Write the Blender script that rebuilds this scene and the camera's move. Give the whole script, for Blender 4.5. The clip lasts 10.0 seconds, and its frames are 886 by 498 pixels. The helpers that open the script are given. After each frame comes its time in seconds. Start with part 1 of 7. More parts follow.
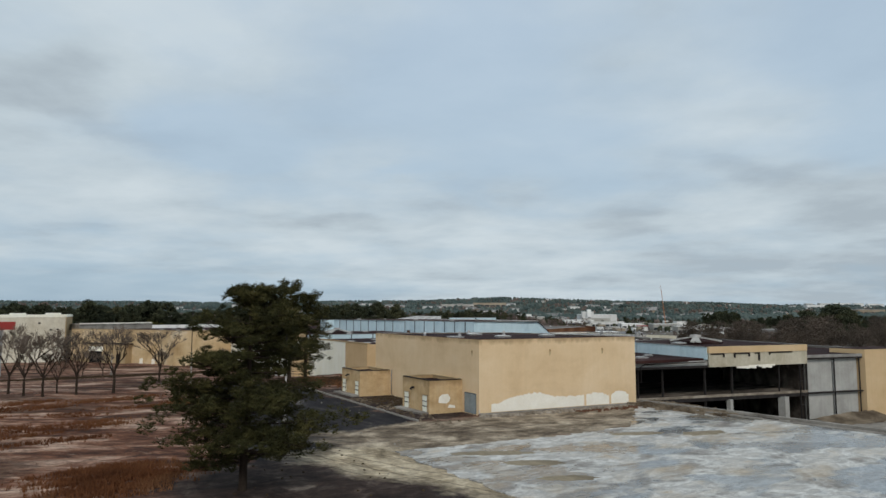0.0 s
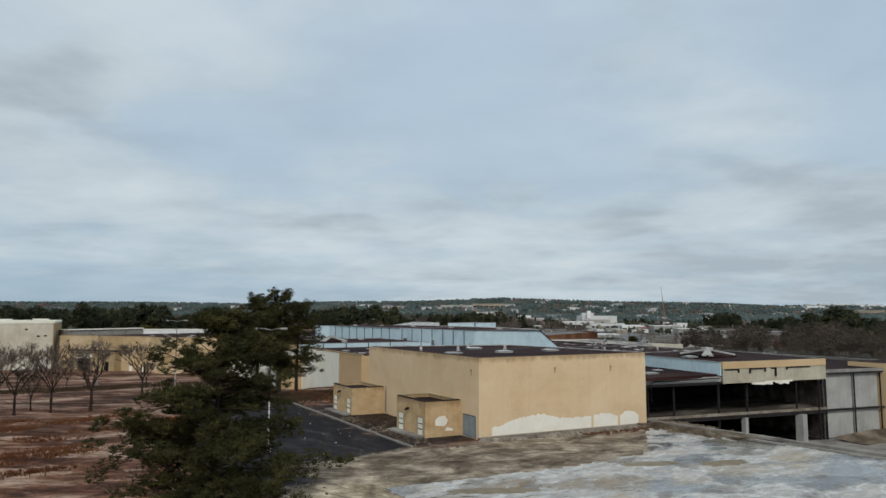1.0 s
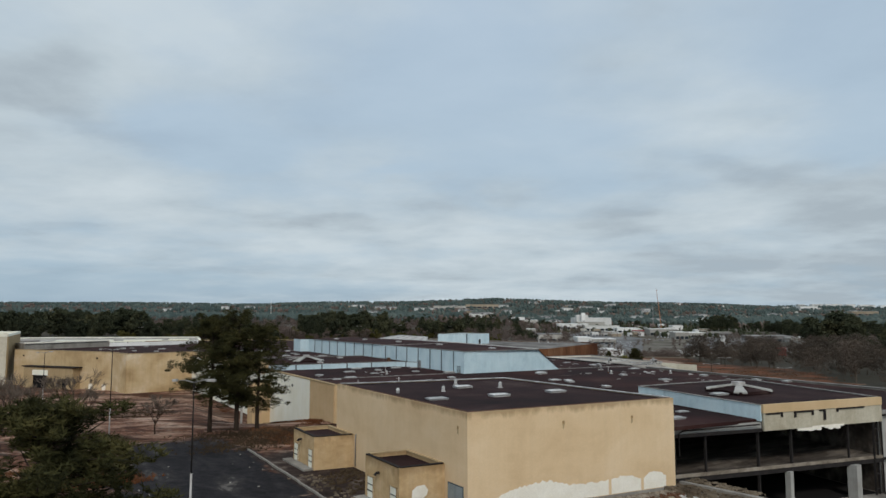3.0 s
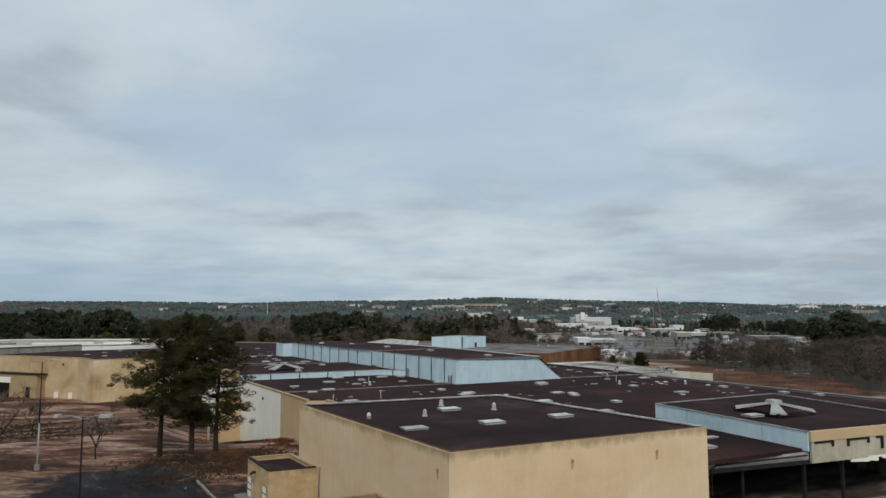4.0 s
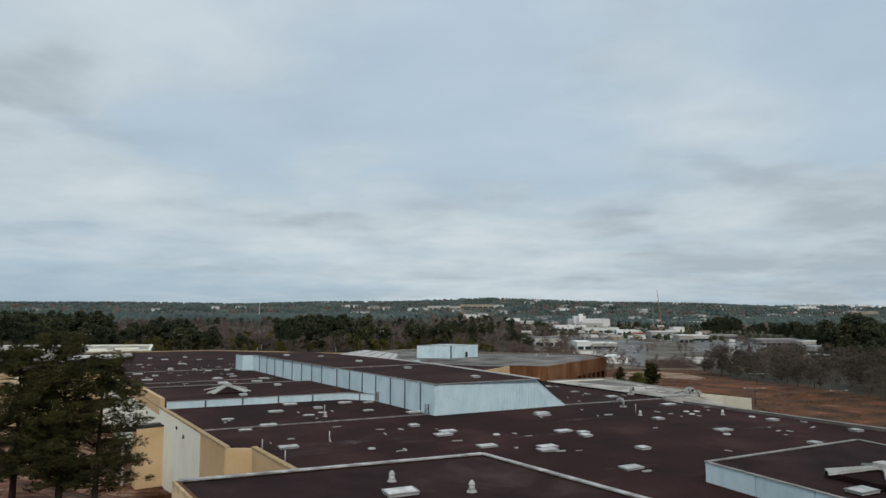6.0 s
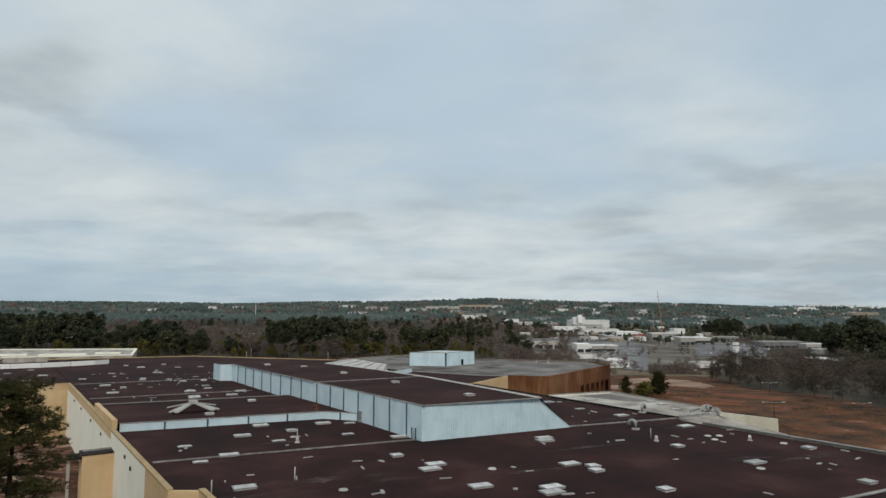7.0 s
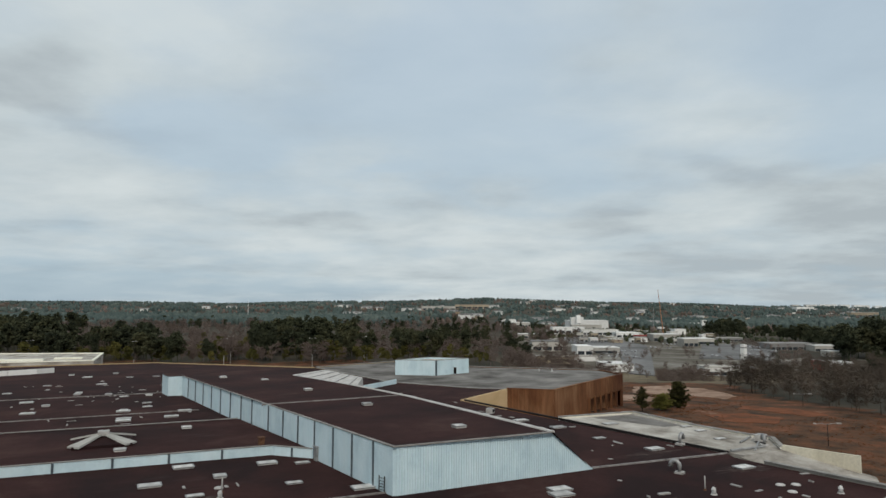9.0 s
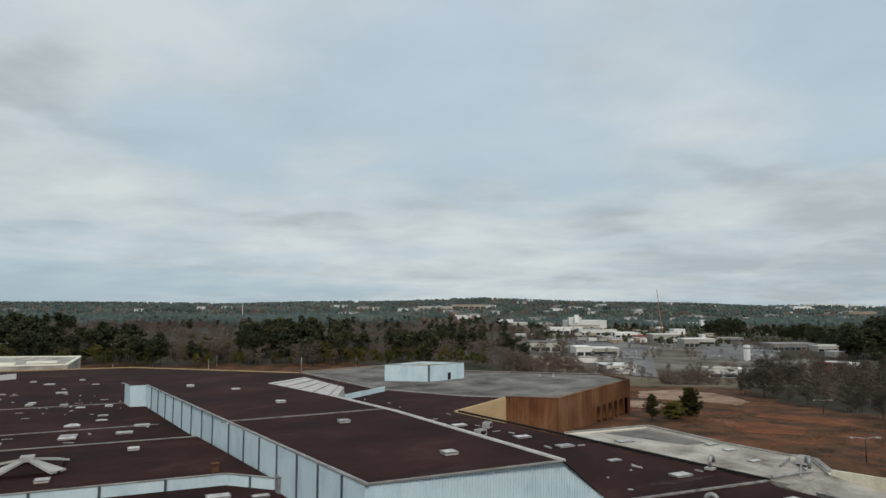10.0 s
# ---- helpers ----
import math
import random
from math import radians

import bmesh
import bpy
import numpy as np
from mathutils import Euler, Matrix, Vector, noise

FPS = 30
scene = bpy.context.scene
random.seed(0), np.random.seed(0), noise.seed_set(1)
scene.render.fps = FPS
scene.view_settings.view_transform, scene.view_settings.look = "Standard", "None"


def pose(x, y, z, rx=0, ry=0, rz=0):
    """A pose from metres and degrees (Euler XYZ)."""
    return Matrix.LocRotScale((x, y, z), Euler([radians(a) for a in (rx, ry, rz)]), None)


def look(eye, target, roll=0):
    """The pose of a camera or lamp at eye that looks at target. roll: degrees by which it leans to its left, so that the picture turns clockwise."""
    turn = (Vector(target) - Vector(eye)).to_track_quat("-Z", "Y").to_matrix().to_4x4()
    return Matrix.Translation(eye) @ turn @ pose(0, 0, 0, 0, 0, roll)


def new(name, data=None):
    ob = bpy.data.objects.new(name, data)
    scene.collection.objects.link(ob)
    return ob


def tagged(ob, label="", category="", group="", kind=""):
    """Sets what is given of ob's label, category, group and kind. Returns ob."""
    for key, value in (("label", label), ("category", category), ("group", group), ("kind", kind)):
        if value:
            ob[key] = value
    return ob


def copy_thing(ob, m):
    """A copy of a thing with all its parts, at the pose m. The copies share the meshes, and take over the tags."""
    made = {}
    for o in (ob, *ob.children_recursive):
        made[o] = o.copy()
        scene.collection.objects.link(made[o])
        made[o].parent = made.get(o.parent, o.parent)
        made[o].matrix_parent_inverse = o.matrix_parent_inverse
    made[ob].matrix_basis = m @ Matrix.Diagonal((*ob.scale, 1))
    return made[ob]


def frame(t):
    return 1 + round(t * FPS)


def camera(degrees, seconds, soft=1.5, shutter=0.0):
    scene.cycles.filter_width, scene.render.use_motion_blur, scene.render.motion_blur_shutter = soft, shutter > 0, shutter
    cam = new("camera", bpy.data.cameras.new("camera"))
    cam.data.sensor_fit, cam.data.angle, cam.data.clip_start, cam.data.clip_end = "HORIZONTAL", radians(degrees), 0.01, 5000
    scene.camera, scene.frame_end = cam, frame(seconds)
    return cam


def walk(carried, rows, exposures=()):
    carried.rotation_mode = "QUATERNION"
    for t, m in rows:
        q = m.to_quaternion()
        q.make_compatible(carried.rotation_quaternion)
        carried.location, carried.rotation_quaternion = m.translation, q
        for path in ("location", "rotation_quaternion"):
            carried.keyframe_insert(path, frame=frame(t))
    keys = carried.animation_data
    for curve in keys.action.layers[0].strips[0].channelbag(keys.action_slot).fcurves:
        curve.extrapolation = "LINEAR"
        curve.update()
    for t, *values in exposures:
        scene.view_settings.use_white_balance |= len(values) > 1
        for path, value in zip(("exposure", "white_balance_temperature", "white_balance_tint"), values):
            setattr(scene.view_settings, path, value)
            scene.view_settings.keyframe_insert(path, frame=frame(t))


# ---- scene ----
cam = camera(67.6, 10.0)
PATH = [
    (0, (-54.857, -75.931, 14.851), (-53.779, -74.256, 15.029), 0.0),
    (0.5, (-53.031, -73.265, 16.029), (-51.951, -71.591, 16.208), -0.0),
    (1, (-51.074, -70.619, 16.845), (-49.994, -68.945, 17.024), 0.0),
    (1.5, (-49.451, -67.949, 17.662), (-48.365, -66.279, 17.84), -0.0),
    (2, (-47.518, -65.49, 18.59), (-46.432, -63.82, 18.768), -0.0),
    (2.5, (-44.106, -61.342, 19.86), (-43.018, -59.674, 20.038), -0.0),
    (3, (-39.821, -55.872, 21.03), (-38.724, -54.209, 21.208), -0.0),
    (4.5, (-25.005, -38.721, 22.047), (-23.904, -37.06, 22.222), 0.0),
    (5, (-20.421, -33.377, 22.393), (-19.319, -31.717, 22.569), 0.1),
    (5.5, (-16.046, -28.242, 22.979), (-14.94, -26.585, 23.155), 0.0),
    (7, (-3.406, -13.191, 25.116), (-2.295, -11.537, 25.292), 0.1),
    (7.5, (0.446, -8.313, 25.77), (1.558, -6.66, 25.945), 0.1),
    (8, (4.277, -3.415, 25.71), (5.391, -1.763, 25.886), 0.1),
    (8.5, (8.29, 1.764, 25.648), (9.407, 3.414, 25.824), 0.1),
    (9, (12.377, 6.99, 25.592), (13.496, 8.638, 25.767), 0.1),
    (9.5, (16.526, 12.353, 25.739), (17.65, 13.998, 25.914), 0.1),
    (10, (21.044, 17.945, 25.72), (22.171, 19.588, 25.895), -0.0),
]
walk(cam, [(t, look(eye, target, roll)) for t, eye, target, roll in PATH], [(0, -0.03, 6430, 10), (2.0, -0.07, 6420, 10), (5.3, -0.05, 6400, 10), (7.0, 0, 6700, 10), (10, 0, 6780, 10)])

# ---- world and light ----
world = bpy.data.worlds.new("sky_world")
scene.world = world
world.use_nodes = True
wt = world.node_tree
wt.nodes.clear()


def ramp(tree, socket, stops, ease="LINEAR"):
    n = tree.nodes.new("ShaderNodeValToRGB")
    tree.links.new(socket, n.inputs[0])
    el = n.color_ramp.elements
    n.color_ramp.interpolation = ease
    while len(el) < len(stops):
        el.new(0.5)
    for e, (p, c) in zip(el, stops):
        e.position = p
        e.color = (*c, 1) if isinstance(c, tuple) else (c, c, c, 1)
    return n.outputs[0]


def mix(tree, fac, a, b, blend="MIX"):
    n = tree.nodes.new("ShaderNodeMix")
    n.data_type, n.blend_type = "RGBA", blend
    for i, x in ((0, fac), (6, a), (7, b)):
        if isinstance(x, (int, float)):
            n.inputs[i].default_value = x if i == 0 else (x, x, x, 1)
        elif isinstance(x, tuple):
            n.inputs[i].default_value = (*x, 1)
        else:
            tree.links.new(x, n.inputs[i])
    return n.outputs[2]


def math_node(tree, op, a, b=0.0):
    n = tree.nodes.new("ShaderNodeMath")
    n.operation = op
    for i, x in ((0, a), (1, b)):
        if isinstance(x, (int, float)):
            n.inputs[i].default_value = x
        else:
            tree.links.new(x, n.inputs[i])
    return n.outputs[0]


def noise_node(tree, vec, scale, detail=4.0, rough=0.55, stretch=(1, 1, 1), shift=(0, 0, 0), distort=0.0):
    m = tree.nodes.new("ShaderNodeMapping")
    m.inputs["Scale"].default_value, m.inputs["Location"].default_value = stretch, shift
    tree.links.new(vec, m.inputs["Vector"])
    n = tree.nodes.new("ShaderNodeTexNoise")
    n.inputs["Scale"].default_value, n.inputs["Detail"].default_value = scale, detail
    n.inputs["Roughness"].default_value, n.inputs["Distortion"].default_value = rough, distort
    tree.links.new(m.outputs[0], n.inputs["Vector"])
    return n.outputs["Fac"]


SUN_ELEVATION, SUN_TURN = 42, 207
sky = wt.nodes.new("ShaderNodeTexSky")
sky.sky_type, sky.sun_disc = "NISHITA", False
sky.sun_elevation, sky.sun_rotation = radians(SUN_ELEVATION), radians(SUN_TURN)
sky_light = mix(wt, 1.0, sky.outputs[0], (0.075, 0.075, 0.075), "MULTIPLY")
# a broken sheet of cloud, laid out on a plane high overhead
heading = wt.nodes.new("ShaderNodeTexCoord").outputs["Generated"]
axes = wt.nodes.new("ShaderNodeSeparateXYZ")
wt.links.new(heading, axes.inputs[0])
height = math_node(wt, "MAXIMUM", axes.outputs[2], 0.0)
lift = math_node(wt, "ADD", height, 0.15)
plane = wt.nodes.new("ShaderNodeCombineXYZ")
wt.links.new(math_node(wt, "DIVIDE", axes.outputs[0], lift), plane.inputs[0])
wt.links.new(math_node(wt, "DIVIDE", axes.outputs[1], lift), plane.inputs[1])
turned = wt.nodes.new("ShaderNodeVectorRotate")
turned.rotation_type = "Z_AXIS"
turned.inputs["Angle"].default_value = radians(34.4)
wt.links.new(plane.outputs[0], turned.inputs["Vector"])
sheet = turned.outputs[0]
AHEAD, ASIDE = (0.563, 0.821), (0.821, -0.563)


def along_axis(tree, vec, axis):
    n = tree.nodes.new("ShaderNodeVectorMath")
    n.operation = "DOT_PRODUCT"
    tree.links.new(vec, n.inputs[0])
    n.inputs[1].default_value = (*axis, 0)
    return n.outputs["Value"]


ahead_of = math_node(wt, "MAXIMUM", math_node(wt, "ABSOLUTE", along_axis(wt, heading, AHEAD)), 0.2)
ragged = math_node(wt, "SUBTRACT", noise_node(wt, sheet, 1.3, 5, 0.55, (1, 1, 1), (4.2, 6.1, 0)), 0.5)
ragged2 = math_node(wt, "SUBTRACT", noise_node(wt, sheet, 1.6, 5, 0.55, (1, 1, 1), (14.2, 2.1, 0)), 0.5)
sky_s = math_node(wt, "ADD", math_node(wt, "DIVIDE", along_axis(wt, heading, ASIDE), ahead_of), math_node(wt, "MULTIPLY", ragged, 0.20))
sky_w = math_node(wt, "DIVIDE", height, ahead_of)
sky_w = math_node(wt, "ADD", sky_w, math_node(wt, "MULTIPLY", math_node(wt, "MULTIPLY", ragged2, 0.42), math_node(wt, "ADD", sky_w, 0.02)))


def bank(s, w, a, b, lean=0.0):
    """How far the sky is inside one soft cloud bank: its place to the side and above the horizon, its half width and half height."""
    ds = math_node(wt, "SUBTRACT", sky_s, s)
    dw = math_node(wt, "ADD", math_node(wt, "SUBTRACT", sky_w, w), math_node(wt, "MULTIPLY", ds, lean))
    ds, dw = math_node(wt, "DIVIDE", ds, a), math_node(wt, "DIVIDE", dw, b)
    d2 = math_node(wt, "ADD", math_node(wt, "MULTIPLY", ds, ds), math_node(wt, "MULTIPLY", dw, dw))
    return math_node(wt, "DIVIDE", 1.0, math_node(wt, "ADD", 1.0, math_node(wt, "MULTIPLY", d2, d2)))


def banks(rows):
    total = 0.0
    for *place, amount in rows:
        total = math_node(wt, "ADD", total, math_node(wt, "MULTIPLY", bank(*place), amount))
    return total


big = noise_node(wt, sheet, 0.55, 3, 0.5, (0.8, 0.9, 1), (2.3, 0.4, 0), 0.1)
mid = noise_node(wt, sheet, 1.5, 6, 0.52, (0.9, 0.95, 1), (5.1, 1.7, 0), 0.1)
cover = math_node(wt, "ADD", math_node(wt, "MULTIPLY", big, 0.45), math_node(wt, "MULTIPLY", mid, 0.55))
# where the cloud thins to blue (minus) and where it thickens (plus)
cover = math_node(wt, "ADD", cover, banks([
    (-0.37, 0.255, 0.09, 0.032, 0.10, -0.27), (-0.11, 0.21, 0.07, 0.016, 0.0, -0.12), (0.03, 0.36, 0.13, 0.16, 0.0, -0.13),
    (0.64, 0.33, 0.16, 0.13, 0.0, -0.20), (0.68, 0.27, 0.06, 0.03, 0.0, -0.10), (-0.55, 0.030, 0.33, 0.022, 0.0, -0.20), (0.14, 0.24, 0.10, 0.05, 0.0, -0.05),
    (-0.62, 0.36, 0.16, 0.07, 0.0, 0.14), (-0.55, 0.20, 0.20, 0.05, 0.0, 0.10), (-0.10, 0.14, 0.35, 0.035, 0.0, 0.10), (0.62, 0.16, 0.14, 0.06, 0.0, 0.14), (0.30, 0.05, 0.45, 0.04, 0.0, 0.08),
]))
mask = ramp(wt, cover, [(0.32, 0.30), (0.62, 0.95)], "EASE")
tone = noise_node(wt, sheet, 1.35, 8, 0.58, (0.95, 1.0, 1), (9.4, 3.3, 0), 0.1)
# shaded undersides (minus) and lit crests (plus)
tone = math_node(wt, "ADD", tone, banks([
    (-0.63, 0.36, 0.12, 0.055, -0.1, -0.19), (-0.53, 0.285, 0.11, 0.018, 0.28, -0.15), (0.43, 0.215, 0.07, 0.018, 0.0, -0.15), (0.28, 0.150, 0.08, 0.010, 0.0, -0.12),
    (0.62, 0.15, 0.16, 0.070, 0.0, -0.14), (0.45, 0.30, 0.10, 0.02, 0.0, -0.08), (-0.18, 0.133, 0.09, 0.009, 0.05, -0.16), (-0.60, 0.122, 0.12, 0.008, 0.0, -0.13), (0.55, 0.062, 0.20, 0.010, 0.0, -0.10), (-0.45, 0.06, 0.3, 0.008, 0.0, -0.10),
    (0.61, 0.108, 0.05, 0.010, 0.0, 0.16), (-0.55, 0.09, 0.25, 0.012, 0.0, 0.10), (-0.05, 0.105, 0.20, 0.012, 0.0, 0.10), (-0.15, 0.03, 0.35, 0.012, 0.0, 0.08), (0.58, 0.05, 0.30, 0.05, 0.0, -0.14),
]))
cloud = ramp(wt, tone, [(0.27, (0.415, 0.48, 0.525)), (0.45, (0.525, 0.605, 0.65)), (0.64, (0.625, 0.70, 0.735))])
blue = ramp(wt, height, [(0.0, (0.27, 0.41, 0.54)), (0.05, (0.35, 0.495, 0.625)), (0.20, (0.445, 0.585, 0.715)), (0.5, (0.455, 0.59, 0.745))])
blue = mix(wt, 0.12, blue, sky_light)
heavens = mix(wt, mask, blue, cloud)
sky_paint = wt.nodes.new("ShaderNodeBackground")
sky_paint.inputs["Strength"].default_value = 1.0
wt.links.new(heavens, sky_paint.inputs["Color"])
wout = wt.nodes.new("ShaderNodeOutputWorld")
wt.links.new(sky_paint.outputs[0], wout.inputs["Surface"])

sun = new("sun", bpy.data.lights.new("sun", "SUN"))
sun.data.energy, sun.data.angle, sun.data.color = 1.5, radians(10), (1.0, 0.94, 0.86)
_a, _e = radians(SUN_TURN), radians(SUN_ELEVATION)
sun.matrix_world = look((200 * math.sin(_a) * math.cos(_e), 200 * math.cos(_a) * math.cos(_e), 200 * math.sin(_e)), (0, 0, 0))


# ---- materials ----
def surface(name, cols, scale=0.3, fine=6.0, rough=0.85, bump=0.3, stretch=(1, 1, 1), fine_mix=0.35, metal=0.0, streak=0.0, pieces=0.0, gloss=None, spread=(0.3, 0.7), grime=None, scuff=0.0):
    """A weathered surface: broad patches in cols, a fine grain, streaks that run down, and a little shift from piece to piece."""
    m = bpy.data.materials.new(name)
    m.use_nodes = True
    t = m.node_tree
    b = t.nodes["Principled BSDF"]
    vec = t.nodes.new("ShaderNodeTexCoord").outputs["Object"]
    broad = noise_node(t, vec, scale, 6, 0.6, stretch, (3.1, 7.7, 1.3), 0.3)
    n = len(cols)
    stops = [(spread[0] + (spread[1] - spread[0]) * i / max(1, n - 1), c) for i, c in enumerate(cols)]
    col = ramp(t, broad, stops)
    grain = noise_node(t, vec, fine, 5, 0.65)
    col = mix(t, fine_mix, col, ramp(t, grain, [(0.25, 0.45), (0.75, 1.3)]), "MULTIPLY")
    if streak:
        s = noise_node(t, vec, 1.0, 4, 0.6, (1.6, 1.6, 0.09), (0, 4, 0))
        col = mix(t, streak, col, ramp(t, s, [(0.35, 0.35), (0.6, 1.1)]), "MULTIPLY")
    if scuff:
        s1 = noise_node(t, vec, 0.22, 8, 0.7, (0.45, 1.4, 1), (2.0, 6.0, 0), 0.3)
        s2 = noise_node(t, vec, 0.05, 3, 0.5, (1, 1, 1), (8.0, 1.0, 0))
        worn = math_node(t, "MULTIPLY", ramp(t, s1, [(0.56, 0.0), (0.72, 1.0)]), ramp(t, s2, [(0.42, 0.0), (0.6, scuff)]))
        col = mix(t, worn, col, (0.12, 0.085, 0.072))
    if grime:
        pos = t.nodes.new("ShaderNodeSeparateXYZ")
        t.links.new(vec, pos.inputs[0])
        rise = t.nodes.new("ShaderNodeMapRange")
        t.links.new(pos.outputs[2], rise.inputs["Value"])
        rise.inputs["From Min"].default_value, rise.inputs["From Max"].default_value = grime
        blot = noise_node(t, vec, 0.55, 6, 0.65, (1, 1, 0.5), (4, 9, 2), 0.5)
        runs = noise_node(t, vec, 1.0, 3, 0.6, (2.2, 2.2, 0.15), (7, 1, 0))
        amount = math_node(t, "MULTIPLY", rise.outputs[0], math_node(t, "ADD", math_node(t, "MULTIPLY", blot, 0.75), math_node(t, "MULTIPLY", runs, 0.35)))
        col = mix(t, ramp(t, amount, [(0.30, 0.0), (0.50, 0.62)]), col, (0.27, 0.18, 0.09))
    if pieces:
        info = t.nodes.new("ShaderNodeObjectInfo").outputs["Random"]
        col = mix(t, 1.0, col, ramp(t, info, [(0.0, 1 - pieces), (1.0, 1 + pieces)]), "MULTIPLY")
    t.links.new(col, b.inputs["Base Color"])
    if gloss:
        g = noise_node(t, vec, gloss[0], 5, 0.6, stretch, (11.0, 2.0, 0))
        t.links.new(ramp(t, g, [(gloss[1], gloss[2]), (gloss[3], rough)]), b.inputs["Roughness"])
    else:
        b.inputs["Roughness"].default_value = rough
    b.inputs["Metallic"].default_value = metal
    b.inputs["Specular IOR Level"].default_value = 0.12 if rough > 0.75 else 0.45
    bn = t.nodes.new("ShaderNodeBump")
    bn.inputs["Strength"].default_value, bn.inputs["Distance"].default_value = bump, 0.05
    t.links.new(grain, bn.inputs["Height"])
    t.links.new(bn.outputs[0], b.inputs["Normal"])
    return m


TAN = surface("tan_paint", [(0.54, 0.38, 0.205), (0.60, 0.43, 0.245), (0.645, 0.475, 0.285)], 0.13, 7.0, 0.9, 0.15, (1, 1, 1.6), 0.13, streak=0.05)
TAN_STORE = surface("store_paint", [(0.635, 0.455, 0.268), (0.715, 0.53, 0.325), (0.765, 0.585, 0.38)], 0.16, 7.0, 0.9, 0.15, (1, 1, 1.3), 0.13, streak=0.04, grime=(8.6, 10.5))
TAN_HOUSE = surface("door_house_paint", [(0.46, 0.31, 0.155), (0.56, 0.39, 0.21), (0.64, 0.47, 0.28)], 0.5, 7.0, 0.9, 0.15, (1, 1, 1.3), 0.15, streak=0.12, grime=(2.2, 4.6))
TAN_WORN = surface("worn_tan_paint", [(0.40, 0.275, 0.14), (0.54, 0.39, 0.215), (0.62, 0.47, 0.285), (0.72, 0.61, 0.44)], 0.10, 5.0, 0.9, 0.15, (1, 1, 1.2), 0.2, streak=0.12)
TAN_STAIN = surface("tan_grime", [(0.30, 0.195, 0.095), (0.40, 0.27, 0.135)], 0.5, 5.0, 0.92, 0.2, (1, 1, 2), 0.3)
TAN_DULL = surface("tan_paint_dull", [(0.40, 0.29, 0.16), (0.47, 0.35, 0.20)], 0.25, 7.0, 0.9, 0.25, (1, 1, 1.6), 0.25, streak=0.3)
CREAM = surface("bare_cream_wall", [(0.82, 0.765, 0.65), (0.90, 0.86, 0.765)], 0.6, 6.0, 0.9, 0.2, fine_mix=0.2)
WHITEWALL = surface("white_wall_paint", [(0.80, 0.77, 0.63), (0.86, 0.84, 0.72), (0.88, 0.87, 0.78)], 0.2, 5.0, 0.85, 0.2, (1, 1, 0.7), 0.10, streak=0.04)
CHALKY = surface("chalky_wall", [(0.50, 0.44, 0.33), (0.66, 0.61, 0.49), (0.78, 0.745, 0.64)], 0.12, 3.0, 0.9, 0.2, (1, 1, 0.7), 0.3, streak=0.12)
ROOF = surface("roof_felt", [(0.0185, 0.0082, 0.0080), (0.0285, 0.0110, 0.0100), (0.039, 0.0150, 0.0134), (0.055, 0.026, 0.022)], 0.09, 2.2, 0.93, 0.35, (1, 1, 1), 0.4, spread=(0.36, 0.68), scuff=0.35)
ROOF_DARK = surface("roof_felt_dark", [(0.0125, 0.0068, 0.0071), (0.0225, 0.0106, 0.0106), (0.034, 0.0165, 0.0158), (0.060, 0.038, 0.034)], 0.13, 2.6, 0.93, 0.35, (1, 1, 1), 0.4)
SEAM = surface("roof_seam", [(0.10, 0.085, 0.08), (0.22, 0.20, 0.19), (0.33, 0.31, 0.30)], 0.9, 6.0, 0.8, 0.2, fine_mix=0.3)
COPING = surface("pale_coping", [(0.17, 0.155, 0.14), (0.36, 0.345, 0.325)], 0.5, 5.0, 0.8, 0.2)
EDGEPALE = surface("chalky_edge_metal", [(0.16, 0.145, 0.135), (0.40, 0.385, 0.37), (0.62, 0.60, 0.58)], 0.7, 5.0, 0.7, 0.2, fine_mix=0.4)
BLUE = surface("blue_grey_panel", [(0.47, 0.61, 0.67), (0.57, 0.71, 0.76), (0.63, 0.755, 0.80)], 0.4, 3.0, 0.55, 0.08, (1, 1, 0.6), 0.12, streak=0.07, pieces=0.06)
BLUE_DARK = surface("blue_downspout", [(0.05, 0.07, 0.085), (0.09, 0.11, 0.13)], 0.8, 5.0, 0.6, 0.1)
CURB_WHITE = surface("skylight_white", [(0.34, 0.315, 0.29), (0.52, 0.50, 0.48)], 0.9, 5.0, 0.6, 0.1, fine_mix=0.3, pieces=0.22)
DOME = surface("skylight_dome", [(0.33, 0.32, 0.30), (0.50, 0.49, 0.475), (0.66, 0.65, 0.64)], 1.1, 4.0, 0.5, 0.05, fine_mix=0.3, pieces=0.35)
GALV = surface("galvanised", [(0.20, 0.195, 0.19), (0.38, 0.375, 0.37)], 1.2, 6.0, 0.5, 0.1, metal=0.4, fine_mix=0.3, pieces=0.2)
RUSTY = surface("rusted_metal", [(0.075, 0.036, 0.022), (0.165, 0.083, 0.05)], 1.5, 6.0, 0.85, 0.3)
DARKSTEEL = surface("dark_steel", [(0.018, 0.016, 0.016), (0.035, 0.03, 0.028)], 0.8, 6.0, 0.8, 0.2)
# Near black: the shade inside rooms and doorways is put into this colour.
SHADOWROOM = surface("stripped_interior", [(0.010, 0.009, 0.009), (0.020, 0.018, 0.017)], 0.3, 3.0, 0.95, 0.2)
CONC = surface("raw_concrete", [(0.17, 0.15, 0.13), (0.27, 0.25, 0.22), (0.36, 0.335, 0.30)], 0.35, 5.0, 0.9, 0.35, fine_mix=0.35, streak=0.1)
SLABEDGE = surface("dirty_concrete", [(0.12, 0.095, 0.072), (0.25, 0.21, 0.165), (0.42, 0.37, 0.31)], 0.5, 4.0, 0.92, 0.4, fine_mix=0.45)
